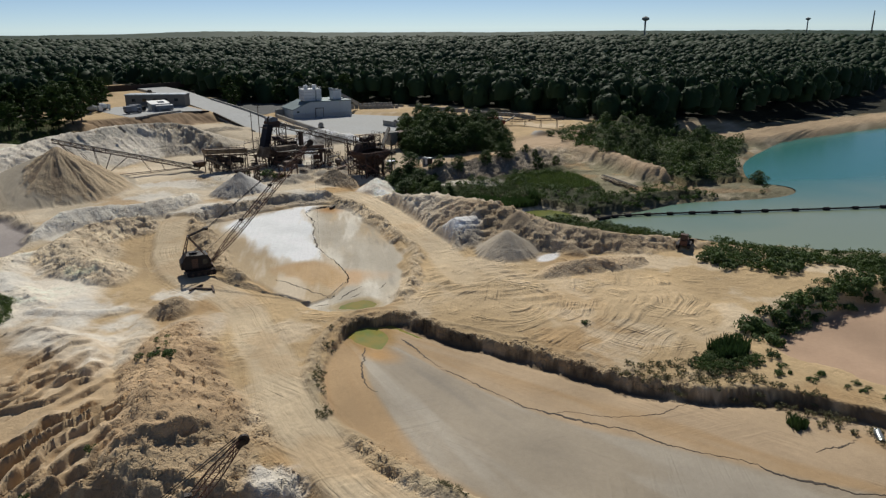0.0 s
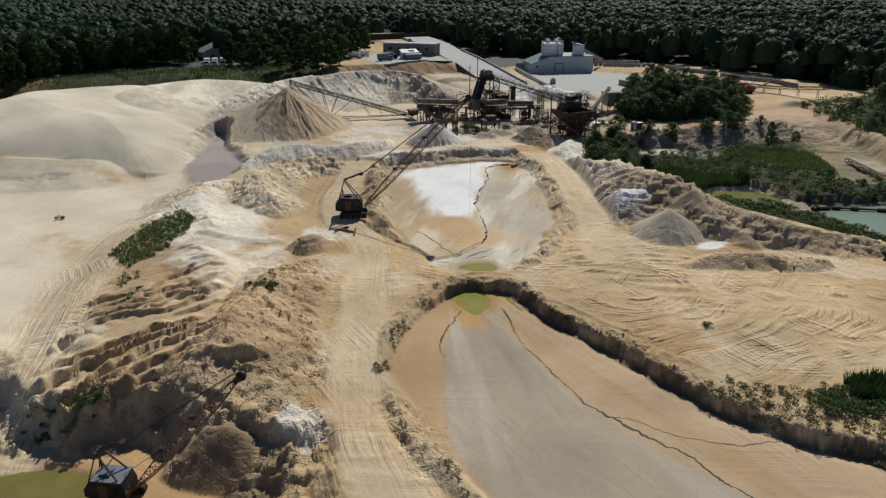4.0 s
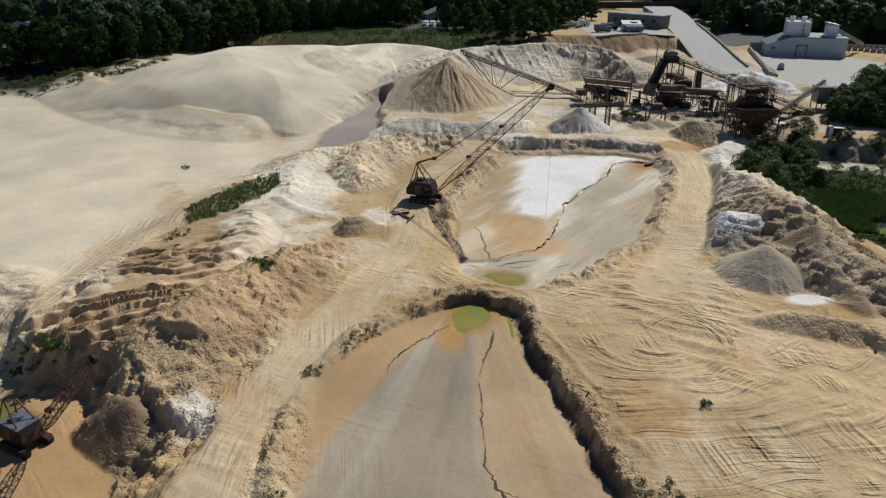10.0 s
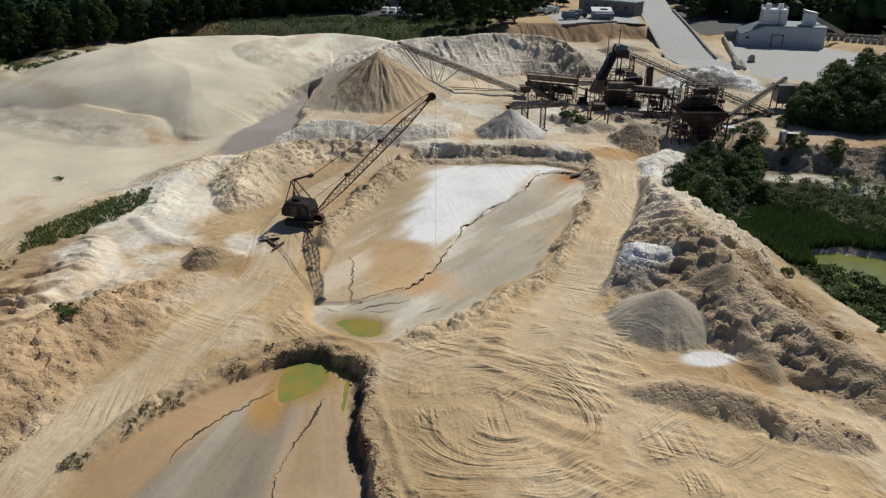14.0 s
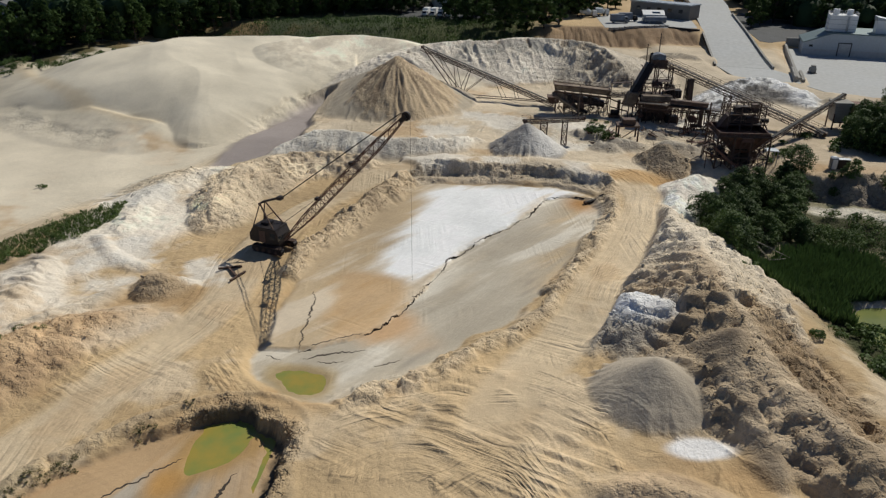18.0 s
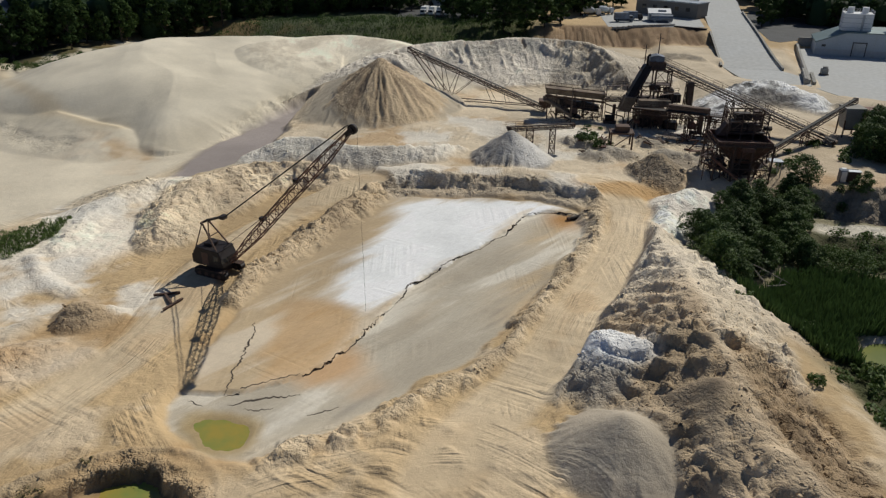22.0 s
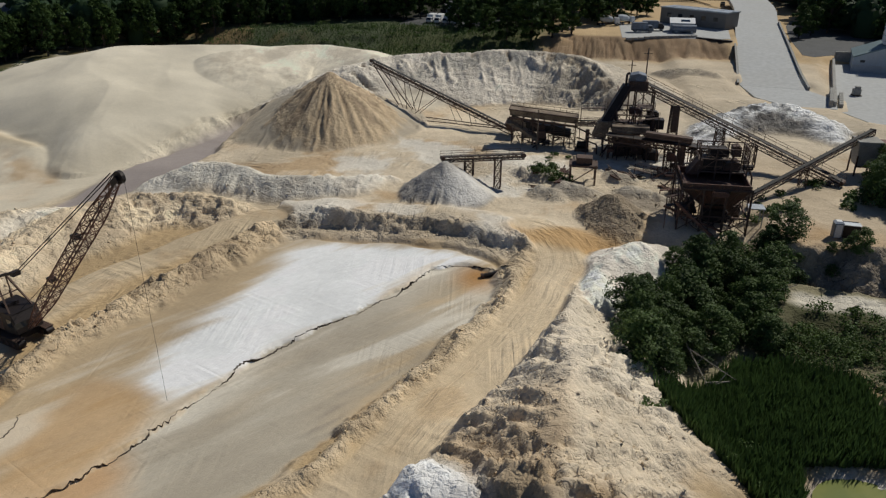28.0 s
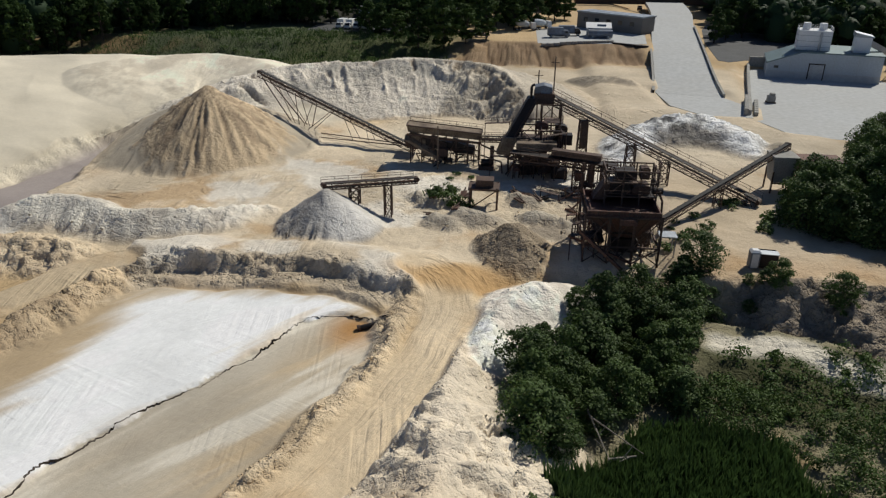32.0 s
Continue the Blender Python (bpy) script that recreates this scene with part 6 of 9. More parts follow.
bush_field("bench_bushes", scatter([(62, 122), (65, 129), (74, 130.5), (90, 129.5), (108, 126), (110, 118), (90, 119), (74, 119)], 2.4, 0.8), 1.2, 3.0, "tangled green bushes below the sandy bench", 30, 0.16, 78)
bush_field("pit_bushes", scatter([(62, 118), (63.5, 124), (70, 125.5), (74, 121), (82, 122.5), (86, 115), (78, 109), (73, 107), (71, 112), (68, 117)], 1.9, 0.95), 1.6, 3.4, "dense dark green bushes round the reed bed", 60, 0.13, 87)
bush_field("lake_bank_bushes", scatter([(50, 45.5), (55, 50), (66, 53), (75, 43), (86, 28), (77, 25), (57, 34), (51, 39)], 1.7, 0.9), 1.0, 2.3, "dense green bushes along the lake bank", 26, 0.17, 88)
bush_field("dyke_bushes", scatter([(21.3, 28.3), (26.7, 29.7), (41, 28.8), (58, 27.7), (72, 23.4), (84, 17), (82, 13), (60.8, 20.8), (51, 23.3), (36.6, 25), (26.7, 26.3)], 1.5, 0.9), 1.0, 2.2, "dense green bushes along the dyke", 26, 0.16, 89)
bush_field("hill_back_bushes", scatter([(56, 90), (59.5, 83), (56, 68), (57.5, 54), (66, 57), (67, 72), (69, 84), (61, 88)], 1.8, 0.9), 1.0, 2.4, "green bushes between the sand hill and the lake", 26, 0.17, 90)
bush_field("spit_bushes", scatter(SPIT, 4.0, 0.9), 2.0, 4.2, "dense low green bushes covering the lake spit", 22, 0.3, 74)
bush_field("reed_bank_bushes", scatter(REEDY, 2.6, 0.9), 1.4, 2.8, "dark green bushes and reeds on the lake bank", 26, 0.18, 75)
bush_field("cliff_bushes", scatter([(100, 98), (116, 92), (121, 80), (132, 68), (126, 66), (114, 75), (100, 86)], 3.6, 0.5), 1.0, 2.2, "scattered green bushes on the eroded lake cliff", 22, 0.16, 76)
for x, y in scatter([(53, 82), (56, 92), (62, 98), (70, 92), (72, 80), (69, 66), (66, 56), (60, 58), (56, 70)], 2.9, 0.8):
    plant_shrub(x, y, rng.uniform(1.3, 2.6), "green shrub on the lake bank", "shrubs of the lake bank")
for x, y in scatter([(46, 43), (50, 48), (56, 48.5), (66, 42), (84, 26), (96, 14), (92, 8), (76, 22), (60, 32), (52, 35)], 2.6, 0.8):
    plant_shrub(x, y, rng.uniform(1.4, 3.0), "green shrub on the lake bank", "shrubs of the lake bank")
for x, y in scatter([(21.5, 26), (26, 29.5), (34, 29.5), (52, 24.5), (74, 15), (72, 11), (56, 20), (38, 26), (27, 25.5), (22, 22)], 1.8, 0.9):
    plant_shrub(x, y, rng.uniform(1.4, 2.9), "dark green shrub on the dyke", "shrubs of the dyke")
bush_field("pond_corner_scrub", scatter([(8, 26), (9.5, 29), (14, 28.5), (17, 26), (16.5, 22), (13.5, 23), (11, 25)], 0.8, 0.9), 0.8, 1.7, "dark tangled scrub at the corner of the dried pond", 30, 0.10, 91)
bush_field("dyke_scrub", scatter([(1.5, 34), (3.5, 36), (9, 31.5), (14, 29), (12.5, 24), (13.6, 15), (12.5, 8), (9.5, 6.5), (8.5, 14), (9, 19), (6.5, 24), (3, 28)], 1.0, 0.6), 0.5, 1.2, "dry grey-green scrub on the dyke between the ponds", 16, 0.10, 77, SCRUB)
for x, y in scatter([(14, 25), (17.5, 28.5), (21, 24), (20, 13), (17, 6), (15, 16)], 1.5, 0.5):
    plant_shrub(x, y, rng.uniform(0.5, 1.1), "dry grey-green scrub on the dyke", "scrub of the dyke")
for x, y, s in ((31.5, 164.5, 2.0), (33.2, 165.2, 2.6), (35.2, 164.4, 2.2), (36.6, 163.6, 1.8), (32.6, 168, 2.2), (34.0, 170, 1.8), (63.5, 150.4, 2.0), (65.2, 151.8, 1.6), (67, 153, 2.2), (69.5, 155.5, 1.8), (74.6, 164.6, 1.8), (76, 166, 1.5), (77.5, 156, 2.0), (79.5, 159, 2.4)):
    plant_shrub(x, y, s, "green weedy bush among the plant's steelwork", "bushes of the plant")
for x, y in ((52, 101), (53.5, 92), (49.5, 88.5), (55, 79), (54, 74), (-66.7, 128.4), (11.5, 45.4), (-50, 60), (-58.5, 57.5), (-57.3, 56.8), (-63, 57.5), (-50.5, 33.5), (-49, 31),
             (-38.2, 72.8), (-36.8, 71.9), (-39.4, 74), (-53, 84), (-54.2, 80.5), (34, 178.5), (36.5, 177), (33, 176), (66, 158), (69, 160), (65, 156), (46, 103)):
    plant_shrub(x, y, rng.uniform(0.8, 1.5))


bank_scrub = []
for x, y in scatter([(-30, 47), (-28.4, 56), (-24, 61.2), (-18.5, 66.5), (-14.5, 70.6), (-13.6, 70.2), (-17.6, 65.3), (-22.6, 60.4), (-26.6, 54.6), (-28.2, 46), (-27.6, 36), (-26, 27), (-27.2, 26), (-29, 36)], 0.42, 0.9):
    if vnoise(np.array([x / 2.2]), np.array([y / 2.2]), 5)[0] > 0.52:
        bank_scrub.append((x, y))
bush_field("haul_road_bushes", scatter([(-54.8, 93), (-57.4, 101), (-54.5, 107.6), (-51.5, 114), (-45, 118.6), (-43, 112), (-46.4, 104), (-49.6, 97)], 1.1, 0.6), 0.4, 1.3, "uneven green weeds and bushes beside the haul road", 30, 0.09, 92, GRASS)
bush_field("cut_slope_weeds", scatter([(-66, 58.5), (-62, 60.5), (-56, 57.5), (-55.5, 55), (-61, 56)], 0.9, 0.55) + scatter([(-57, 86), (-54, 92), (-52, 90), (-55, 84)], 1.0, 0.5) + scatter([(-39, 72), (-35, 79), (-33.5, 78), (-37.5, 71)], 1.0, 0.35), 0.35, 1.1, "scattered green weeds on the dug slopes", 24, 0.08, 93, GRASS)
bush_field("bank_scrub", bank_scrub, 0.25, 0.75, "low dry grey-green scrub along the pond bank", 12, 0.055, 73, SCRUB)


def blades(name, poly, count, height, label, seed, mat=REED, lean=0.25):
    """Grass or reeds as one field of upright blades."""
    r = np.random.RandomState(seed)
    xs, ys = [q[0] for q in poly], [q[1] for q in poly]
    px, py = r.uniform(min(xs), max(xs), count * 3), r.uniform(min(ys), max(ys), count * 3)
    ok = inside(px, py, poly) + 0.6 * fbm(px, py, 4, 2, seed) > 0
    px, py = px[ok][:count], py[ok][:count]
    n = len(px)
    pz = np.array([ground_z(a, b) for a, b in zip(px, py)]) - 0.05
    a, h = r.uniform(0, 6.28, n), height * r.uniform(0.5, 1.2, n)
    w = 0.05 + 0.05 * height * 0.6
    la = r.uniform(0, 6.28, n)
    ox, oy = np.cos(a) * w, np.sin(a) * w
    lx, ly = np.cos(la) * h * lean, np.sin(la) * h * lean
    v = np.stack([np.c_[px - ox, py - oy, pz], np.c_[px + ox, py + oy, pz], np.c_[px + ox * 0.5 + lx * 0.6, py + oy * 0.5 + ly * 0.6, pz + h * 0.75], np.c_[px + lx, py + ly, pz + h]], 1).reshape(-1, 3)
    me = bpy.data.meshes.new(name)
    me.from_pydata(v.tolist(), [], np.arange(4 * n).reshape(-1, 4).tolist())
    me.materials.append(mat)
    return tagged(new(name, me), label, "reeds" if height > 0.9 else "grass", kind="stuff")


blades("reed_bed", [(46, 106.5), (51.5, 111.5), (56, 117.5), (62, 119), (67.5, 117), (69, 111), (74, 105), (73, 101), (66, 103), (59, 102.5), (58, 96), (54, 97.5), (50, 102)], 16000, 1.7, "bed of tall dark green reeds below the hill", 81)
blades("reed_tuft", [(13.5, 26.5), (15.5, 29.5), (19.5, 28.5), (19.8, 26), (16.5, 25)], 1100, 1.6, "tuft of tall green reeds beside the pond", 82)
blades("grass_tussock", [(6.2, 14.5), (7.2, 16), (8.6, 15.6), (8.2, 14.0)], 260, 1.1, "green tussock in the dried pond", 83)
blades("grass_patch", [(-54.4, 93.5), (-57, 101), (-54.5, 107), (-51.5, 113.5), (-45, 118), (-43.6, 112), (-46.8, 104), (-50, 97.5)], 4500, 0.5, "patch of green grass beside the haul road", 84, GRASS, 0.4)
blades("bank_grass", [(-100, 288), (-60, 277), (-20, 268), (16, 262), (26, 272), (20, 300), (24, 318), (0, 322), (-40, 324), (-85, 305)], 9000, 1.3, "rough green growth on the bank behind the dune", 85, REED, 0.5)
blades("bench_growth", FLAT, 7000, 0.9, "low green growth on the overgrown bench", 86, GRASS, 0.5)

# bank thicket behind the dune
bank_places, edge_places = [], []
for x, y in scatter([(-96, 290), (-60, 282), (-20, 276), (12, 270), (24, 280), (18, 304), (-10, 316), (-50, 316), (-85, 304)], 5.5, 0.7):
    bank_places.append((x, y))
bush_field("bank_bushes", bank_places, 1.8, 3.6, "rough green bushes on the bank behind the dune", seed=71)
for x, y in scatter([(-128, 196), (-110, 214), (-104, 232), (-112, 246), (-132, 226), (-160, 220), (-160, 205)], 4.0, 0.7):
    edge_places.append((x, y))
bush_field("edge_bushes", edge_places, 1.4, 3.0, "dark bushes at the foot of the wood", seed=72)

# edge of the wood: single trees
EDGE = curve([(-190, 238), (-160, 232), (-136, 236), (-122, 256), (-108, 286), (-80, 312), (-52, 330), (-34, 345)], rounds=2)
for row in range(3):
    for a, b in zip(EDGE, EDGE[1:]):
        n = max(1, round(math.dist(a, b) / 7.5))
        for k in range(n):
            q = lerp(a, b, (k + rng.uniform(0, 1)) / n)
            plant_tree(q[0] - 2.5 * row + rng.uniform(-2, 2), q[1] + 5.5 * row + rng.uniform(-2, 2), rng.uniform(11, 18), EDGE_TREES,
                       "tall dark woodland tree at the quarry's edge", "trees at the wood's edge")
for x, y in ((-9, 322), (-3, 312), (4, 300), (12, 296), (20, 297), (27, 301), (33, 310), (-12, 332), (0, 322), (14, 306), (14, 334), (20, 338), (42, 334), (46, 340), (50, 345), (38, 352), (26, 346), (10, 326), (-2, 330), (-3, 338), (2, 331), (6, 345), (14, 336), (30, 332), (35, 338), (40, 345), (28, 344), (22, 330), (44, 350), (-30, 350), (-26, 362), (4, 356), (58, 362), (112, 330), (118, 338), (126, 346), (134, 338),
             (122, 352), (140, 330), (148, 322), (156, 316), (152, 330), (165, 306), (172, 300), (160, 322), (62, 368), (56, 372)):
    plant_tree(x, y, rng.uniform(10, 17), EDGE_TREES, "large dark green tree beside the yard", "trees round the yard", wide=1.25)


# the wood beyond, to the horizon
def wood():
    r = np.random.RandomState(9)
    px, py, ps, pn = [], [], [], []
    for near, far, gap, tall, quads in ((150, 520, 7.2, 14, 44), (520, 1000, 8.2, 15, 4), (1000, 2300, 22, 17, 1)):
        gxs, gys = np.meshgrid(np.arange(-far, far, gap), np.arange(-far, far, gap))
        a, b = gxs.ravel() + r.uniform(-0.45, 0.45, gxs.size) * gap, gys.ravel() + r.uniform(-0.45, 0.45, gxs.size) * gap
        d, ang = np.hypot(a, b), np.degrees(np.arctan2(a, b))
        y = b + 100
        ok = (d > near) & (d <= far) & (ang > -42) & (ang < 86)
        open_ = ((y < 356) & (a > -36) & (a < 110)) | ((y < 460) & (a > 46) & (a < 122)) | ((a > 100) & ((a < np.interp(y, [140, 271, 300, 345], [197, 195, 168, 128])) | (y < np.interp(a, [194, 239, 274, 460], [144, 137, 126, 74])))) | ((a <= -36) & (y < np.interp(a, [-190, -136, -122, -108, -80, -36], [246, 246, 266, 296, 324, 360]))) \
            | (inside(a, y, LAKE) > -8)
        open_ |= (np.hypot(a + 30, y - 372) < 20) | (np.hypot(a - 18, y - 385) < 22) | (np.hypot(a - 60, y - 420) < 26)
        ok &= ~open_
        px.append(a[ok]); py.append(y[ok])
        ps.append(np.full(ok.sum(), gap * 0.66) * r.uniform(0.55, 1.35, ok.sum()))
        pn.append(np.stack([np.full(ok.sum(), quads), np.full(ok.sum(), tall)], 1))
    px, py, ps, pn = np.concatenate(px), np.concatenate(py), np.concatenate(ps), np.concatenate(pn)
    base = np.where(px > 120, 1.5, 4.0)
    tops = base + pn[:, 1] * r.uniform(0.55, 1.2, len(px)) + 3 * fbm(px, py, 160, 3, 7)
    n = pn[:, 0].astype(int)
    rep = np.repeat(np.arange(len(px)), n)
    d = r.normal(size=(len(rep), 3))
    d /= np.linalg.norm(d, axis=1)[:, None]
    d[:, 2] = np.abs(d[:, 2]) * 1.25 - 0.25
    rad = ps[rep]
    cen = np.c_[px[rep], py[rep], tops[rep] - rad * 0.85]
    pos = cen + d * np.c_[rad, rad, rad * 0.95] * r.uniform(0.75, 1.05, len(rep))[:, None]
    nor = d + r.normal(scale=0.3, size=d.shape)
    nor /= np.linalg.norm(nor, axis=1)[:, None]
    t = np.cross(nor, r.normal(size=d.shape))
    t /= np.linalg.norm(t, axis=1)[:, None] + 1e-9
    b = np.cross(nor, t)
    s = (rad * np.where(n[rep] > 40, 0.22, 0.26) * r.uniform(0.7, 1.3, len(rep)))[:, None]
    quads = np.stack([pos - t * s, pos + b * s * 0.8 + nor * s * 0.2, pos + t * s, pos - b * s * 0.8 + nor * s * 0.2], 1)
    # the rounded body of each crown
    K = 7
    ang = np.arange(K) * 2 * math.pi / K
    rings = []
    for drop, wide in ((0.22, 0.50), (0.75, 0.95), (1.9, 0.80)):
        q = ps[:, None] * wide * r.uniform(0.78, 1.2, (len(px), K))
        turn_ = ang[None] + r.uniform(-0.25, 0.25, (len(px), K))
        rings.append(np.stack([px[:, None] + np.cos(turn_) * q, py[:, None] + np.sin(turn_) * q, (tops - drop * ps)[:, None] + ps[:, None] * r.uniform(-0.14, 0.14, (len(px), K))], -1))
    body = np.concatenate(rings + [np.c_[px, py, tops][:, None]], 1)
    m = len(quads)
    verts = np.concatenate([quads.reshape(-1, 3), body.reshape(-1, 3)])
    off = 4 * m + (3 * K + 1) * np.arange(len(px))
    tri = np.concatenate([np.stack([off + k, off + (k + 1) % K, off + 3 * K], 1) for k in range(K)])
    qd = np.concatenate([np.arange(4 * m).reshape(-1, 4)] + [np.stack([off + K * (j + 1) + k, off + K * (j + 1) + (k + 1) % K, off + K * j + (k + 1) % K, off + K * j + k], 1) for k in range(K) for j in range(2)])
    me = bpy.data.meshes.new("forest")
    me.vertices.add(len(verts))
    me.vertices.foreach_set("co", verts.astype(np.float32).ravel())
    me.loops.add(qd.size + tri.size)
    me.loops.foreach_set("vertex_index", np.concatenate([qd.ravel(), tri.ravel()]).astype(np.int32))
    me.polygons.add(len(qd) + len(tri))
    me.polygons.foreach_set("loop_start", np.concatenate([np.arange(0, qd.size, 4), qd.size + np.arange(0, tri.size, 3)]).astype(np.int32))
    me.polygons.foreach_set("use_smooth", np.arange(len(qd) + len(tri)) >= m)
    me.update(calc_edges=True)
    me.materials.append(TREE_FAR)
    tagged(new("forest", me), "wide dark green mixed forest reaching to the horizon", "forest", kind="stuff")
    # the far canopy as one bumpy sheet
    fx, fy = steps([(-4500, 0), (-1500, 90), (4500, 60)]), steps([(300, 0), (4800, 45)])
    A, B = np.meshgrid(fx, fy)
    H = 12 + 5 * vnoise(A / 37, B / 37, 3) + 6 * fbm(A, B, 700, 3, 4) - np.where(np.hypot(A, B - 100) < 2150, 60, 0)
    H = H + 22 * np.exp(-((A + 900) ** 2 / 500 ** 2 + (B - 4300) ** 2 / 300 ** 2)) + 14 * np.exp(-((A - 2100) ** 2 / 400 ** 2 + (B - 4000) ** 2 / 500 ** 2))
    tagged(sheet("far_forest", A, B, H, TREE_FAR, False), "distant forest canopy under the horizon", "forest", kind="stuff")


wood()

# ---- machines ----
def dragline(at, boom_len, boom_rise, house_mat, roof_mat, label, rope_to=None):
    """Crawler dragline: tracks, turntable, machinery house, gantry, lattice boom and ropes. Local x points along the boom."""
    root = thing("dragline", label, "excavator", at=at)
    for s in (-1, 1):
        f = Form()
        y0, y1 = s * 1.55 - 0.42, s * 1.55 + 0.42
        f.profile([(-2.4, 0.35), (-2.1, 0.05), (2.1, 0.05), (2.4, 0.35), (2.4, 0.65), (2.1, 0.95), (-2.1, 0.95), (-2.4, 0.65)], y0, y1)
        track = part("crawler_track", f, DARK, root, bevel=0.04)
        shoe = Form().box(-0.11, y0 - 0.05, 0.0, 0.11, y1 + 0.05, 0.07).mesh("track_shoe", RUST)
        for k in range(14):
            for z in (0.0, 0.95):
                o = new("track_shoe", shoe)
                o.parent, o.location = track, (-2.15 + k * 4.3 / 13, 0, z)
        for k in range(4):
            part("track_roller", Form().tube((-1.5 + k, y0 - 0.08, 0.42), (-1.5 + k, y1 + 0.08, 0.42), 0.26, 10), RUST, track)
    part("turntable", Form().box(-1.3, -1.2, 0.45, 1.3, 1.2, 0.95).tube((0, 0, 0.9), (0, 0, 1.25), 1.35, 16), DARK, root)
    body = Form()
    body.profile([(-2.7, 1.25), (1.7, 1.25), (1.7, 2.5), (1.3, 3.4), (-2.1, 3.6), (-2.7, 2.95)], -1.42, 1.42)
    house = part("machinery_house", body, house_mat, root, bevel=0.06)
    part("roof_sheet", Form().hexa([(-2.15, -1.48, 3.61), (1.35, -1.48, 3.41), (1.35, 1.48, 3.41), (-2.15, 1.48, 3.61), (-2.15, -1.48, 3.67), (1.35, -1.48, 3.47), (1.35, 1.48, 3.47), (-2.15, 1.48, 3.67)]), roof_mat, house, "faded sheet-metal roof")
    part("roof_hatch", Form().box(-1.5, -0.6, 3.5, -0.3, 0.6, 3.9), roof_mat, house)
    for s in (-1, 1):
        part("side_door", Form().box(-1.4, s * 1.43 - 0.02, 1.4, -0.4, s * 1.43 + 0.02, 3.0), RUST, house)
        part("side_window", Form().box(0.4, s * 1.43 - 0.02, 2.0, 1.2, s * 1.43 + 0.02, 2.85), GLASS, house)
    part("front_window", Form().hexa([(1.705, -1.5, 1.9), (1.725, -1.5, 1.9), (1.725, -0.3, 1.9), (1.705, -0.3, 1.9), (1.705, -1.5, 2.55), (1.725, -1.5, 2.55), (1.725, -0.3, 2.55), (1.705, -0.3, 2.55)]), GLASS, house)
    part("exhaust_stack", Form().tube((-1.8, 0.8, 3.5), (-1.8, 0.8, 4.6), 0.12, 8), RUST, house)
    part("counterweight", Form().profile([(-3.1, 1.3), (-2.66, 1.3), (-2.66, 2.8), (-3.1, 2.4)], -1.3, 1.3), DARK, root, bevel=0.05)
    # gantry over the house
    gx_, gz = -1.4, 6.6
    g = Form()
    for s in (-1, 1):
        g.beam((0.9, s * 1.2, 3.4), (gx_, s * 0.55, gz), 0.16)
        g.beam((-2.4, s * 1.2, 3.3), (gx_, s * 0.55, gz), 0.13)
    g.beam((gx_, -0.75, gz), (gx_, 0.75, gz), 0.22)
    g.beam((-0.4, -0.95, 5.0), (-0.4, 0.95, 5.0), 0.1)
    part("gantry", g, RUST, root)
    part("boom_hoist_bridle", Form().beam((gx_, -0.25, gz + 0.05), (gx_ + 2.9, -0.25, gz + 1.1), 0.14, 0.2).beam((gx_, 0.25, gz + 0.05), (gx_ + 2.9, 0.25, gz + 1.1), 0.14, 0.2).box(gx_ + 2.7, -0.4, gz + 0.85, gx_ + 3.3, 0.4, gz + 1.3), DARK, root)
    # boom
    c, s_ = math.cos(radians(boom_rise)), math.sin(radians(boom_rise))
    foot = Vector((2.0, 0, 1.75))
    tip = foot + Vector((boom_len * c, 0, boom_len * s_))
    b = Form()
    n = max(8, round(boom_len / 1.05))
    up = Vector((-s_, 0, c))

    def corner(k, i, j):
        t = k / n
        w = 0.62 * min(1.0, 0.55 + t * 3.0, 0.35 + (1 - t) * 3.2)
        h = 0.55 * min(1.0, 0.25 + t * 3.4, 0.3 + (1 - t) * 3.2)
        return foot + (tip - foot) * t + Vector((0, i * w, 0)) + up * (j * h)
    for k in range(n):
        for i in (-1, 1):
            for j in (-1, 1):
                b.beam(corner(k, i, j), corner(k + 1, i, j), 0.10)
            b.beam(corner(k, i, -1 if k % 2 else 1), corner(k + 1, i, 1 if k % 2 else -1), 0.055)
            b.beam(corner(k, i, -1), corner(k, i, 1), 0.05)
        for j in (-1, 1):
            b.beam(corner(k, -1 if k % 2 else 1, j), corner(k + 1, 1 if k % 2 else -1, j), 0.05)
            b.beam(corner(k, -1, j), corner(k, 1, j), 0.05)
    boom = part("boom", b, RUST_RED, root, "rust-red lattice boom")
    part("boom_sheave", Form().tube(tip + Vector((0.1, -0.16, 0)), tip + Vector((0.1, 0.16, 0)), 0.55, 14), DARK, boom)
    part("boom_head", Form().beam(tip - (tip - foot).normalized() * 0.9 + Vector((0, 0.3, 0)), tip + Vector((0.15, 0.3, 0)), 0.14, 0.5).beam(tip - (tip - foot).normalized() * 0.9 - Vector((0, 0.3, 0)), tip + Vector((0.15, -0.3, 0)), 0.14, 0.5), DARK, boom)
    for t in (0.33, 0.62):
        q = foot + (tip - foot) * t + up * 0.7
        part("rope_guide", Form().box(q.x - 0.35, -0.3, q.z - 0.2, q.x + 0.35, 0.3, q.z + 0.2), DARK, boom)
    part("pendant_cable", Form().line([(gx_ + 3.2, -0.3, gz + 1.1), tip + Vector((-0.6, -0.25, 0.3))], 0.045).line([(gx_ + 3.2, 0.3, gz + 1.1), tip + Vector((-0.6, 0.25, 0.3))], 0.045), CABLE, root)
    part("hoist_cable", Form().line([(0.6, 0, 3.2), foot + (tip - foot) * 0.33 + up * 0.8, foot + (tip - foot) * 0.62 + up * 0.8, tip + up * 0.5], 0.03), CABLE, root)
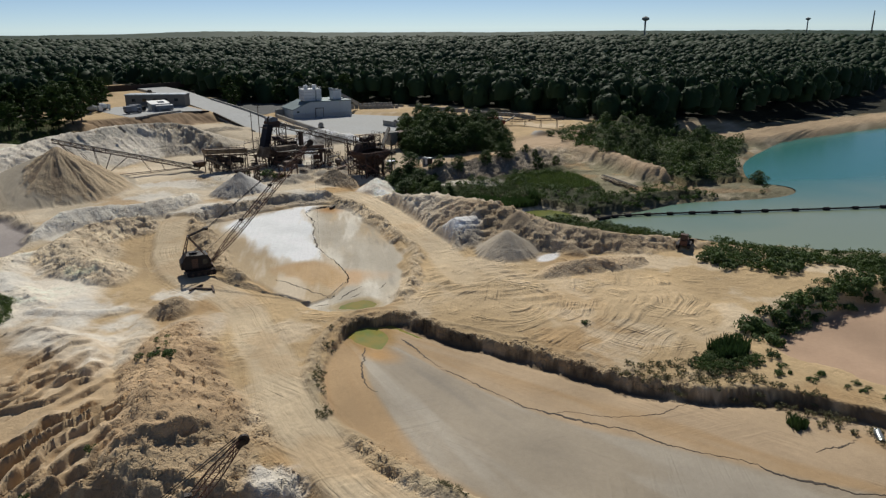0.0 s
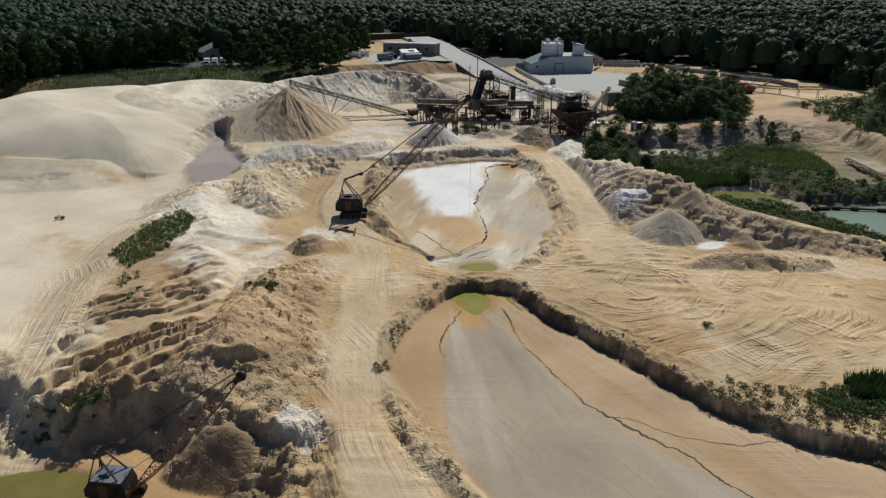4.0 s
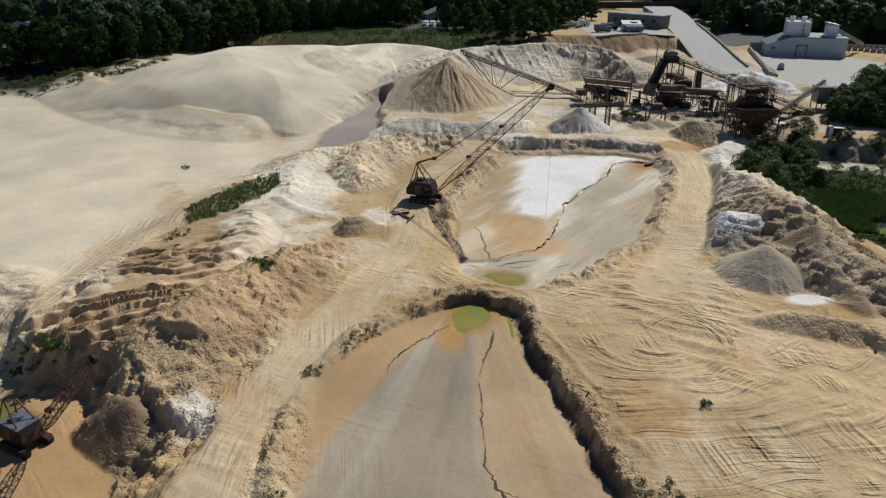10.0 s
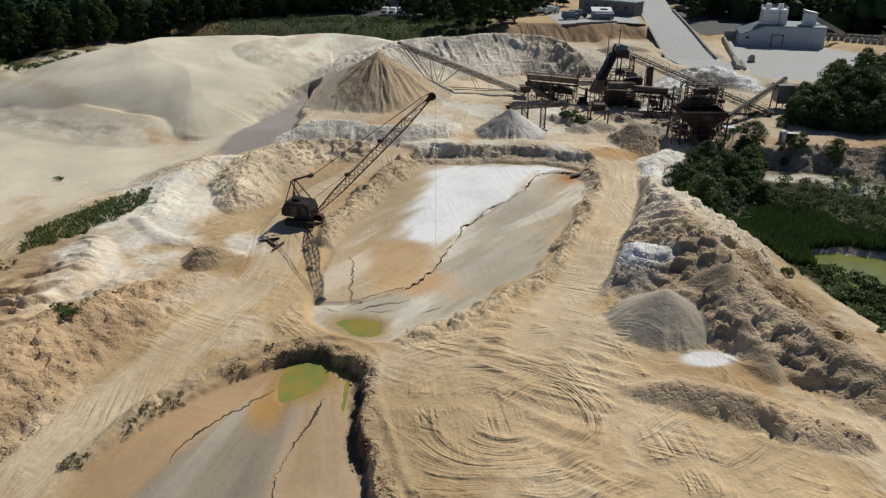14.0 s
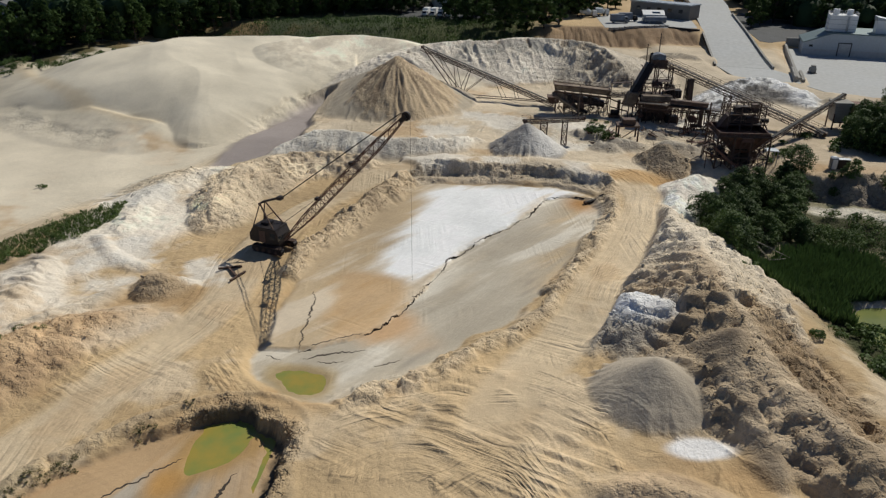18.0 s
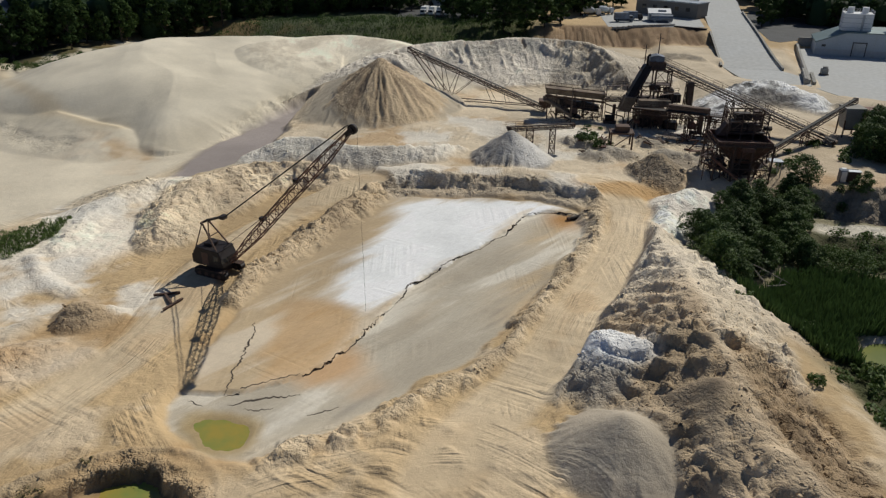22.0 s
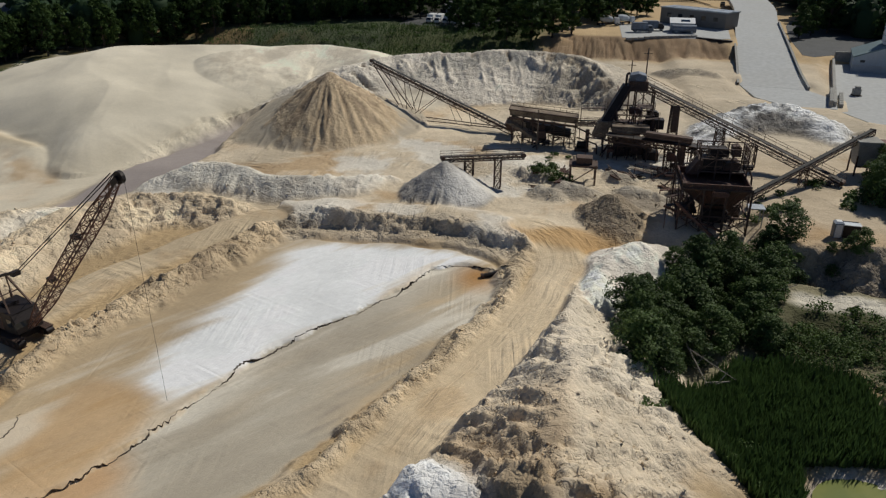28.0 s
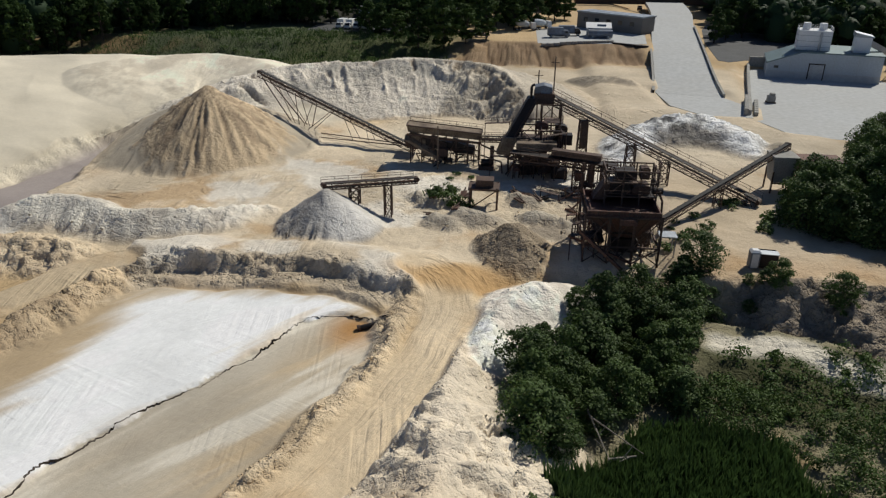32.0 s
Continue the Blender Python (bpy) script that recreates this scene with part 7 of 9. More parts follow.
    if rope_to is not None:
        part("bucket_rope", Form().line([tip + Vector((0.6, 0, -0.1)), (tip.x + 0.6, 0, rope_to)], 0.012), CABLE, root)
    return root


g1 = ground_z(-17.0, 104.1)
dragline(pose(-17.0, 104.1, g1 + 0.02, 0, 0, -18.0), 26.4, 45.9, DARK, DARK, "rusty black crawler dragline with raised lattice boom on the pond bank", rope_to=-g1 + 0.3)
g2 = ground_z(-56.2, 45.6)
dragline(pose(-55.6, 45.4, g2 + 0.02, 0, 0, -25.2) @ Matrix.Diagonal((0.82, 0.82, 0.82, 1)), 19.9, 47.5, DARK, BLUEGREY, "old dragline with faded blue roof at the yellow pit pond")

# loose pieces of steel beside the dragline
for x, y, r in ((-21.0, 97.6, 20), (-19.2, 95.4, 70), (-20.4, 96.6, 130)):
    ob = thing("scrap_beam", "rusty steel beam lying in the sand beside the dragline", "scrap", "scrap beside the dragline", pose(x, y, ground_z(x, y) + 0.12, 0, 0, r))
    part("beam_web", Form().box(-1.5, -0.04, -0.12, 1.5, 0.04, 0.14), RUST, ob)
    part("flange", Form().box(-1.5, -0.15, 0.13, 1.5, 0.15, 0.18), RUST, ob)


# ---- the washing plant ----
def conveyor(a, b, width, depth, label, group="", walkway=True, belt_top=True, bay=1.5, rail=1.0):
    """Truss conveyor with belt, idlers, head and tail pulleys, and a railed walkway."""
    root = thing("conveyor", label, "conveyor", group)
    part("truss", truss(Form(), a, b, width, depth, bay, 0.13, 0.07), RUST, root)
    A, B = Vector(a), Vector(b)
    d = (B - A).normalized()
    side = d.cross(Vector((0, 0, 1))).normalized()
    up = side.cross(d)
    part("belt", Form().beam(A + up * 0.22, B + up * 0.22, width * 0.62, 0.06), BELT, root)
    part("return_belt", Form().beam(A - up * 0.35, B - up * 0.35, width * 0.55, 0.04), BELT, root)
    n = round((B - A).length / 1.6)
    idler = Form().tube(side * width * 0.36 + up * 0.18, side * width * -0.36 + up * 0.18, 0.08, 6).beam(side * width * 0.4, side * width * 0.4 + up * 0.35, 0.06).beam(side * width * -0.4, side * width * -0.4 + up * 0.35, 0.06).mesh("idler", DARK)
    for k in range(n + 1):
        o = new("idler", idler)
        o.parent, o.location = root, A + (B - A) * k / n
    for nm, p in (("tail_pulley", A), ("head_pulley", B)):
        part(nm, Form().tube(p + side * width * 0.4, p - side * width * 0.4, 0.34, 12), RUST, root)
    if walkway:
        w0, w1 = A + side * (width / 2 + 0.4), B + side * (width / 2 + 0.4)
        part("walkway", Form().beam(w0, w1, 0.7, 0.06), RUST, root)
        part("handrail", handrail(Form(), [w0 + side * 0.33, w1 + side * 0.33], rail), RUST, root)
        part("inner_rail", handrail(Form(), [A - side * width * 0.5, B - side * width * 0.5], rail * 0.8), RUST, root)
    return root


FLOOR = 1.5
# radial stacker over the tall stockpile
top_, bot_ = (-8.3, 205.6, 12.5), (25.2, 189.8, 2.5)
stacker = conveyor(bot_, top_, 1.3, 0.9, "long rusty radial stacker conveyor over the tall sand pile", walkway=False)
f = Form()
base = (1.8, 200.8, FLOOR - 0.2)
dirv = Vector((top_[0] - bot_[0], top_[1] - bot_[1], 0)).normalized()
sdv = Vector((-dirv.y, dirv.x, 0))
for s in (-1.6, 1.6):
    bs = Vector(base) + sdv * s
    for t, w in ((0.97, 0.18), (0.86, 0.10), (0.74, 0.12), (0.62, 0.12), (0.5, 0.10)):
        part("strut", Form().beam(bs, Vector(lerp(bot_, top_, t)) + sdv * (s * 0.4) - Vector((0, 0, 0.6)), w), RUST, stacker)
    part("bottom_chord", Form().beam(bs, Vector(lerp(bot_, top_, 0.06)) + sdv * s * 0.4 - Vector((0, 0, 0.5)), 0.16), RUST, stacker)
    for t in (0.28, 0.42):
        p = lerp((bs.x, bs.y, bs.z), tuple(Vector(lerp(bot_, top_, 0.06)) + sdv * s * 0.4 - Vector((0, 0, 0.5))), 1 - t * 1.1)
        part("strut", Form().beam(p, Vector(lerp(bot_, top_, t)) + sdv * s * 0.4 - Vector((0, 0, 0.6)), 0.08), RUST, stacker)
part("axle", Form().beam(Vector(base) - sdv * 1.9, Vector(base) + sdv * 1.9, 0.2), RUST, stacker)
for s in (-2.0, 2.0):
    p = Vector(base) + sdv * s
    part("wheel", Form().tube(p - dirv * 0 + sdv * 0.2, p - sdv * 0.2, 0.55, 14), TYRE, stacker)
part("feed_hopper", Form().hexa([(24.2, 188.7, 2.6), (26.2, 188.7, 2.6), (26.2, 190.7, 2.6), (24.2, 190.7, 2.6), (23.6, 188.1, 4.2), (26.8, 188.1, 4.2), (26.8, 191.3, 4.2), (23.6, 191.3, 4.2)]), RUST, stacker)


def legs(form, pts, z0, z1, w=0.22):
    for x, y in pts:
        form.beam((x, y, z0), (x, y, z1), w)
    return form


# screening deck: a long dusty trough on a steel frame with screens and chutes below
deck = thing("screening_deck", "long dusty washing trough on a rusty steel frame", "screening deck")
part("trough", Form().hexa([(25.0, 184.0, 6.9), (37.6, 184.4, 5.7), (37.6, 186.8, 5.7), (25.0, 186.6, 6.9), (24.8, 183.6, 8.1), (37.8, 184.0, 6.9), (37.8, 187.2, 6.9), (24.8, 187.0, 8.1)]), DUSTY, deck, "sand-dusted tan trough", 0.05)
part("trough_rim", Form().beam((24.8, 183.6, 8.15), (37.8, 184.0, 6.95), 0.18).beam((24.8, 187.0, 8.15), (37.8, 187.2, 6.95), 0.18).beam((24.8, 183.6, 8.15), (24.8, 187.0, 8.15), 0.18).beam((37.8, 184, 6.95), (37.8, 187.2, 6.95), 0.18), RUST, deck)
part("trough_inside", Form().hexa([(25.1, 184.0, 8.0), (37.5, 184.3, 6.8), (37.5, 186.9, 6.8), (25.1, 186.6, 8.0), (25.1, 184.0, 8.04), (37.5, 184.3, 6.84), (37.5, 186.9, 6.84), (25.1, 186.6, 8.04)]), DARK, deck)
part("catwalk", Form().beam((24.8, 187.7, 7.5), (37.8, 187.9, 6.4), 0.8, 0.06), RUST, deck)
part("handrail", handrail(Form(), [(24.8, 188.1, 7.5), (37.8, 188.3, 6.4)], 1.1, 0.05, 1.2), RUST, deck)
f = Form()
for k in range(7):
    x, zt = 25.4 + 2.0 * k, 6.8 - 0.19 * k
    for y in (183.9, 186.7):
        f.beam((x, y, FLOOR - 0.4), (x, y, zt), 0.2)
    f.beam((x, 183.9, 4.0), (x, 186.7, 4.0), 0.16)
    if k < 6:
        f.beam((x, 183.9, FLOOR), (x + 2, 183.9, zt - 0.4), 0.09)
        f.beam((x, 186.7, 4.0), (x + 2, 186.7, FLOOR), 0.09)
        f.beam((x, 183.9, 4.0), (x + 2, 183.9, 4.0), 0.16)
part("support_frame", f, RUST, deck)
for k, (x, z, tilt) in enumerate(((26.5, 5.2, -0.9), (30.2, 4.6, -0.9), (34.0, 4.2, -0.8))):
    part("screen_box", Form().hexa([(x - 1.3, 184.2, z + 0.5), (x + 1.5, 184.2, z + tilt + 0.2), (x + 1.5, 186.5, z + tilt + 0.2), (x - 1.3, 186.5, z + 0.5), (x - 1.3, 184.2, z + 1.4), (x + 1.5, 184.2, z + tilt + 1.2), (x + 1.5, 186.5, z + tilt + 1.2), (x - 1.3, 186.5, z + 1.4)]), (DUSTY, RUST, DARK)[k], deck)
part("lower_screen", Form().hexa([(25.6, 184.4, 4.6), (36.6, 184.6, 2.9), (36.6, 186.3, 2.9), (25.6, 186.3, 4.6), (25.6, 184.4, 6.2), (36.6, 184.6, 4.3), (36.6, 186.3, 4.3), (25.6, 186.3, 6.2)]), DARK, deck, "dark sloping screen")
part("front_girder", Form().beam((24.8, 183.5, 6.6), (37.8, 183.9, 5.3), 0.22, 0.4), RUST, deck)
part("side_chute", Form().hexa([(24.4, 183.2, 5.6), (25.4, 183.2, 5.6), (31.6, 183.4, 1.9), (30.6, 183.4, 1.9), (24.4, 184.6, 6.3), (25.4, 184.6, 6.3), (31.6, 184.8, 2.6), (30.6, 184.8, 2.6)]), DUSTY, deck)
part("water_pipe", Form().line([(37.8, 183.5, 5.2), (41, 181.5, 4.4), (42.5, 180.6, 4.2), (42.6, 180.5, 1.4)], 0.16, 8).line([(37.8, 182.7, 3.6), (41.4, 180.2, 3.2), (41.6, 180.1, 1.3)], 0.14, 8), RUST, deck)

conveyor((37.4, 185.4, 6.0), (45.0, 183.4, 6.6), 1.2, 0.7, "short rusty belt between the washing trough and the tower", walkway=True, rail=0.9, bay=1.1)
# sand screw and pumps beside the deck
pump = thing("pump_set", "rusty pump set with pipes beside the screening deck", "pump", at=pose(38.8, 182.2, FLOOR - 0.3))
part("motor", Form().tube((-0.9, 0, 1.3), (0.9, 0, 1.3), 0.6, 12), DARK, pump)
part("skid", Form().box(-1.3, -0.8, 0, 1.3, 0.8, 0.7), RUST, pump)
part("column", Form().tube((0.9, 0.6, 0.6), (0.9, 0.6, 4.0), 0.35, 10), RUST, pump)

# tower with the head house, the steep chute and its platforms
tower = thing("screen_tower", "tall rusty steel screening tower with a blue-grey cabin on top", "tower")
f = Form()
tx0, tx1, ty0, ty1 = 44.6, 51.0, 179.5, 187.5
for x in (tx0, (tx0 + tx1) / 2, tx1):
    for y in (ty0, (ty0 + ty1) / 2, ty1):
        zt = 12.6 if x > tx0 + 0.1 and y > ty0 + 0.1 else 9.0
        f.beam((x, y, FLOOR - 0.5), (x, y, zt), 0.24)
for z in (3.6, 6.0, 9.0, 12.4):
    for x in (tx0, (tx0 + tx1) / 2, tx1):
        f.beam((x, ty0 if z < 12 else (ty0 + ty1) / 2, z), (x, ty1, z), 0.2)
    for y in (ty0, (ty0 + ty1) / 2, ty1):
        if z < 12 or y > ty0 + 0.1:
            f.beam((tx0 if z < 12 else (tx0 + tx1) / 2, y, z), (tx1, y, z), 0.2)
part("tower_frame", f, RUST, tower)
f = Form()
for za, zb in ((FLOOR, 3.6), (3.6, 6.0), (6.0, 9.0), (9.0, 12.4)):
    for y in (ty0, ty1):
        for xa, xb in ((tx0, (tx0 + tx1) / 2), ((tx0 + tx1) / 2, tx1)):
            if zb < 10 or (y > ty0 + 0.1 and xa > tx0 + 0.1):
                f.beam((xa, y, za), (xb, y, zb), 0.09).beam((xb, y, za), (xa, y, zb), 0.09)
    for x in (tx0, tx1):
        for ya, yb in ((ty0, (ty0 + ty1) / 2), ((ty0 + ty1) / 2, ty1)):
            if zb < 10 or (x > tx0 + 0.1 and ya > ty0 + 0.1):
                f.beam((x, ya, za), (x, yb, zb), 0.09).beam((x, yb, za), (x, ya, zb), 0.09)
part("cross_bracing", f, RUST, tower)
for z in (6.1, 9.1):
    p = part("platform", Form().box(tx0 - 0.5 if z < 7 else 48.4, ty0 - 0.5 if z < 7 else 184.4, z, tx1 + 0.5, ty1 + 0.5, z + 0.1), RUST, tower)
    part("handrail", handrail(Form(), [(tx0 - 0.5 if z < 7 else 48.4, ty0 - 0.5 if z < 7 else 184.4, z), (tx1 + 0.5, ty0 - 0.5 if z < 7 else 184.4, z), (tx1 + 0.5, ty1 + 0.5, z)], 1.1, 0.06, 1.5), RUST, p)
cab = part("head_house", Form().box(46.4, 184.6, 12.2, 49.8, 188.2, 14.0), RUST, tower, "rusty head house", 0.05)
part("cabin", Form().profile([(46.5, 13.9), (49.4, 13.9), (49.4, 15.0), (48.0, 15.35), (46.5, 15.0)], 185.0, 187.8), BLUEGREY, tower, "blue-grey sheet cabin", 0.04)
part("vent_pipe", Form().line([(45.9, 184.9, 11.0), (45.9, 184.9, 15.2), (46.4, 184.9, 15.5)], 0.22, 8), DARK, tower)
part("chute", Form().hexa([(41.0, 181.0, 5.4), (43.0, 181.0, 5.4), (43.0, 183.8, 5.4), (41.0, 183.8, 5.4), (45.4, 184.2, 13.2), (47.2, 184.2, 13.2), (47.2, 187.0, 13.2), (45.4, 187.0, 13.2)]), DARK, tower, "dark steep screen chute")
part("chute_lip", Form().hexa([(40.5, 180.8, 4.4), (42.9, 180.8, 4.2), (42.9, 184.0, 4.2), (40.5, 184.0, 4.4), (41.6, 180.9, 7.2), (43.9, 180.9, 7.2), (43.9, 183.9, 7.2), (41.6, 183.9, 7.2)]), DUSTY, tower, "sand-dusted chute mouth")
part("chute_rail", handrail(Form(), [(43.2, 180.9, 6.2), (47.4, 184.0, 13.4)], 1.0, 0.06, 1.2), RUST, tower)
part("lower_bin", Form().hexa([(45.6, 180.6, 3.6), (48.4, 180.6, 3.6), (48.4, 183.6, 3.6), (45.6, 183.6, 3.6), (44.9, 180, 6.0), (49.2, 180, 6.0), (49.2, 184.2, 6.0), (44.9, 184.2, 6.0)]), RUST, tower)
part("tan_tank", Form().box(43.8, 176.6, 6.4, 50.2, 179.0, 7.6), DUSTY, tower, "sand-dusted long tank", 0.05)
# boxes added to stand for the shaded dark mass in the tower's frame
for x0, y0, z0, x1, y1, z1, m in ((44.8, 180.0, 1.2, 47.2, 183.4, 3.4, DARK), (48.2, 181.0, 1.2, 50.8, 186.0, 3.2, RUST), (46.0, 184.6, 3.7, 48.6, 187.2, 5.4, DARK), (50.0, 183.6, 6.3, 51.6, 185.2, 7.8, DARK), (49.8, 178.0, 1.2, 52.4, 180.6, 2.8, DARK)):
    part("filler_box", Form().box(x0, y0, z0, x1, y1, z1), m, tower, bevel=0.06)
for k in range(6):
    x = 43.4 + 1.7 * k
    part("front_leg", Form().beam((x, 177.2, FLOOR - 0.5), (x, 177.2, 6.4), 0.16), RUST, tower)
    part("front_brace", Form().beam((x, 177.2, FLOOR), (x + 1.7, 177.2, 6.2), 0.08), RUST, tower)
part("front_girder", Form().beam((43.2, 177.2, 3.9), (52.2, 177.2, 3.9), 0.16).beam((43.2, 177.2, 6.3), (52.2, 177.2, 6.3), 0.2), RUST, tower)
part("dust_hood", Form().box(51.3, 181.0, 6.3, 53.0, 183.0, 8.0), DARK, tower)

# gangway from the tower to the bin
gang = thing("gangway", "dark steel gangway between the tower and the loading bin", "gangway")
part("girder", truss(Form(), (43.0, 176.2, 6.3), (59.4, 171.6, 6.0), 1.8, 1.0, 1.6, 0.2, 0.1), RUST, gang)
part("deck_plate", Form().beam((43.0, 176.2, 6.35), (59.4, 171.6, 6.05), 2.0, 0.1), DARK, gang)
part("handrail", handrail(Form(), [(43.0, 175.2, 6.4), (59.2, 170.6, 6.1)], 1.1, 0.06, 1.6), RUST, gang)
part("duct", Form().beam((49.5, 174.8, 7.0), (57.0, 172.7, 6.8), 1.4, 0.9), RUST, gang)
for x, y in ((53.4, 172.6), (57.6, 171.5)):
    part("support_column", lattice_column(Form(), x, y, FLOOR - 0.4, 5.4, 1.3, 1.3, 0.14, 0.07), RUST, gang)
part("drop_pipe", Form().tube((55.6, 172.2, 2.2), (55.6, 172.2, 6.0), 0.5, 10), RUST, gang)

# conveyor down from the tower to the far bin, on its trestles
down = conveyor((79.2, 165.6, 3.2), (48.6, 186.2, 13.7), 1.5, 1.1, "long rusty truss conveyor from the tower down to the yard", rail=1.0)
for t in (0.40, 0.56, 0.80):
    x, y, z = lerp((79.2, 165.6, 3.2), (48.6, 186.2, 13.7), t)
    part("trestle", lattice_column(Form(), x, y, FLOOR - 0.5, z - 1.1, 1.8 if t > 0.5 else 1.4, 1.6, 0.14, 0.07, 1.3), RUST, down)
part("counterweight_box", Form().box(54.2, 180.6, 6.0, 55.2, 181.8, 10.6), RUST, down)

# loading bin: a rusty hopper on braced legs, its screens on an open frame over the back half
bin_ = thing("loading_bin", "big rust-red steel loading bin on tall braced legs", "bin")
bx0, bx1, by0, by1 = 52.6, 61.4, 146.4, 154.2
part("hopper", Form().hexa([(56.4, 149.4, 3.4), (59.4, 149.4, 3.4), (59.4, 151.6, 3.4), (56.4, 151.6, 3.4), (bx0, by0, 7.2), (bx1, by0, 7.2), (bx1, by1, 7.2), (bx0, by1, 7.2)]), RUST_RED, bin_, "rust-red sloping hopper", 0.05)
for x0, y0, x1, y1 in ((bx0, by0, bx1, by0 + 0.15), (bx0, by1 - 0.15, bx1, by1), (bx0, by0 + 0.15, bx0 + 0.15, by1 - 0.15), (bx1 - 0.15, by0 + 0.15, bx1, by1 - 0.15)):
    part("hopper_wall", Form().box(x0, y0, 7.2, x1, y1, 8.0), RUST_RED, bin_)
for k in range(8):
    u = k / 7
    part("stiffener", Form().beam((bx0 + (bx1 - bx0) * u, by0 - 0.06, 7.2), (bx0 + (bx1 - bx0) * u, by0 - 0.06, 8.0), 0.14).beam((bx0 + (bx1 - bx0) * u, by0 - 0.05, 7.2), (56.4 + 3.0 * u, 149.3, 3.5), 0.12), RUST, bin_)
    part("stiffener", Form().beam((bx0 - 0.06, by0 + (by1 - by0) * u, 7.2), (bx0 - 0.06, by0 + (by1 - by0) * u, 8.0), 0.14).beam((bx0 - 0.05, by0 + (by1 - by0) * u, 7.2), (56.3, 149.4 + 2.2 * u, 3.5), 0.12), RUST, bin_)
for x in (bx0 - 0.2, 55.4, 58.4, bx1 + 0.2):
    for y in (by0 - 0.2, by1 + 0.2):
        part("leg", Form().beam((x, y, FLOOR - 0.6), (x, y, 7.6 if y < 150 else 11.6), 0.24), RUST, bin_)
for y in (by0 - 0.2, by1 + 0.2):
    for z in (3.4, 7.3):
        part("cross_beam", Form().beam((bx0 - 0.2, y, z), (bx1 + 0.2, y, z), 0.2), RUST, bin_)
    for xa, xb in ((bx0 - 0.2, 55.4), (55.4, 58.4), (58.4, bx1 + 0.2)):
        part("brace", Form().beam((xa, y, FLOOR - 0.3), (xb, y, 3.4), 0.11).beam((xb, y, FLOOR - 0.3), (xa, y, 3.4), 0.11), RUST, bin_)
        part("brace", Form().beam((xa, y, 3.4), (xb, y, 7.3), 0.1), RUST, bin_)
for x in (bx0 - 0.2, bx1 + 0.2):
    for z in (3.4, 7.3):
        part("cross_beam", Form().beam((x, by0 - 0.2, z), (x, by1 + 0.2, z), 0.2), RUST, bin_)
    part("brace", Form().beam((x, by0, FLOOR - 0.3), (x, 150.3, 3.4), 0.11).beam((x, 150.3, FLOOR - 0.3), (x, by1, 3.4), 0.11).beam((x, by0, 3.4), (x, 150.3, 7.3), 0.1).beam((x, 150.3, 3.4), (x, by1, 7.3), 0.1), RUST, bin_)
# open upper frame with screens
ux0, ux1, uy0, uy1 = 55.0, 61.4, 150.8, 154.8
for x in (ux0, 57.2, 59.3, ux1):
    for y in (uy0, uy1):
        part("upper_post", Form().beam((x, y, 7.2), (x, y, 11.8), 0.18), RUST, bin_)
for z in (8.4, 10.2, 11.7):
    part("upper_ring", Form().beam((ux0, uy0, z), (ux1, uy0, z), 0.16).beam((ux0, uy1, z), (ux1, uy1, z), 0.16).beam((ux0, uy0, z), (ux0, uy1, z), 0.16).beam((ux1, uy0, z), (ux1, uy1, z), 0.16), RUST, bin_)
    part("handrail", handrail(Form(), [(ux0 - 0.4, uy0 - 0.4, z), (ux1 + 0.4, uy0 - 0.4, z), (ux1 + 0.4, uy1 + 0.4, z)], 0.9, 0.05, 1.3), RUST, bin_)
for xa, xb in ((ux0, 57.2), (57.2, 59.3), (59.3, ux1)):
    part("upper_brace", Form().beam((xa, uy0, 8.4), (xb, uy0, 10.2), 0.09).beam((xb, uy0, 10.2), (xa, uy0, 11.7), 0.09), RUST, bin_)
part("floor_grating", Form().box(ux0, uy0, 8.3, ux1, uy1, 8.4), DARK, bin_)
for x0, y0, z0, x1, y1, z1, m in ((55.6, 151.4, 8.5, 58.2, 154.0, 10.2, DARK), (58.6, 151.8, 8.5, 60.8, 154.2, 9.6, RUST), (56.4, 152.0, 10.2, 59.0, 154.2, 11.4, DARK), (59.4, 152.2, 10.3, 60.6, 153.8, 11.9, RUST), (56.2, 149.2, 1.4, 59.6, 151.8, 3.3, DARK), (59.6, 152.2, 1.3, 61.8, 154.4, 3.0, RUST)):
    part("screen_housing", Form().profile([(x0, z0), (x1, z0), (x1, z1 - 0.3), (x1 - 0.3, z1), (x0, z1 - 0.15)], y0, y1), m, bin_, bevel=0.05)
part("motor", Form().tube((60.9, 151.2, 9.2), (62.2, 151.2, 9.2), 0.4, 10), DARK, bin_)
part("feed_chute", Form().hexa([(53.6, 151.6, 7.6), (55.2, 151.6, 7.6), (55.2, 153.8, 7.6), (53.6, 153.8, 7.6), (55.0, 151.6, 9.8), (56.4, 151.6, 9.8), (56.4, 153.8, 9.8), (55.0, 153.8, 9.8)]), RUST, bin_)
part("side_pipe", Form().line([(61.8, 153.0, 9.0), (62.6, 152.4, 7.4), (62.6, 151.6, 3.0)], 0.14, 8), RUST, bin_)
part("long_brace", Form().beam((51.8, 146.0, 5.4), (57.0, 143.8, 1.4), 0.36).beam((50.6, 147.8, 4.0), (58.4, 145.4, 1.6), 0.28), RUST_RED, bin_)
part("small_platform", Form().box(61.8, 147.4, 4.4, 64.0, 149.4, 4.55).beam((62, 147.6, 1.2), (62, 147.6, 4.4), 0.15).beam((63.8, 147.6, 1.2), (63.8, 147.6, 4.4), 0.15).beam((63.8, 149.2, 1.2), (63.8, 149.2, 4.4), 0.15), GALV, bin_, "pale steel platform")
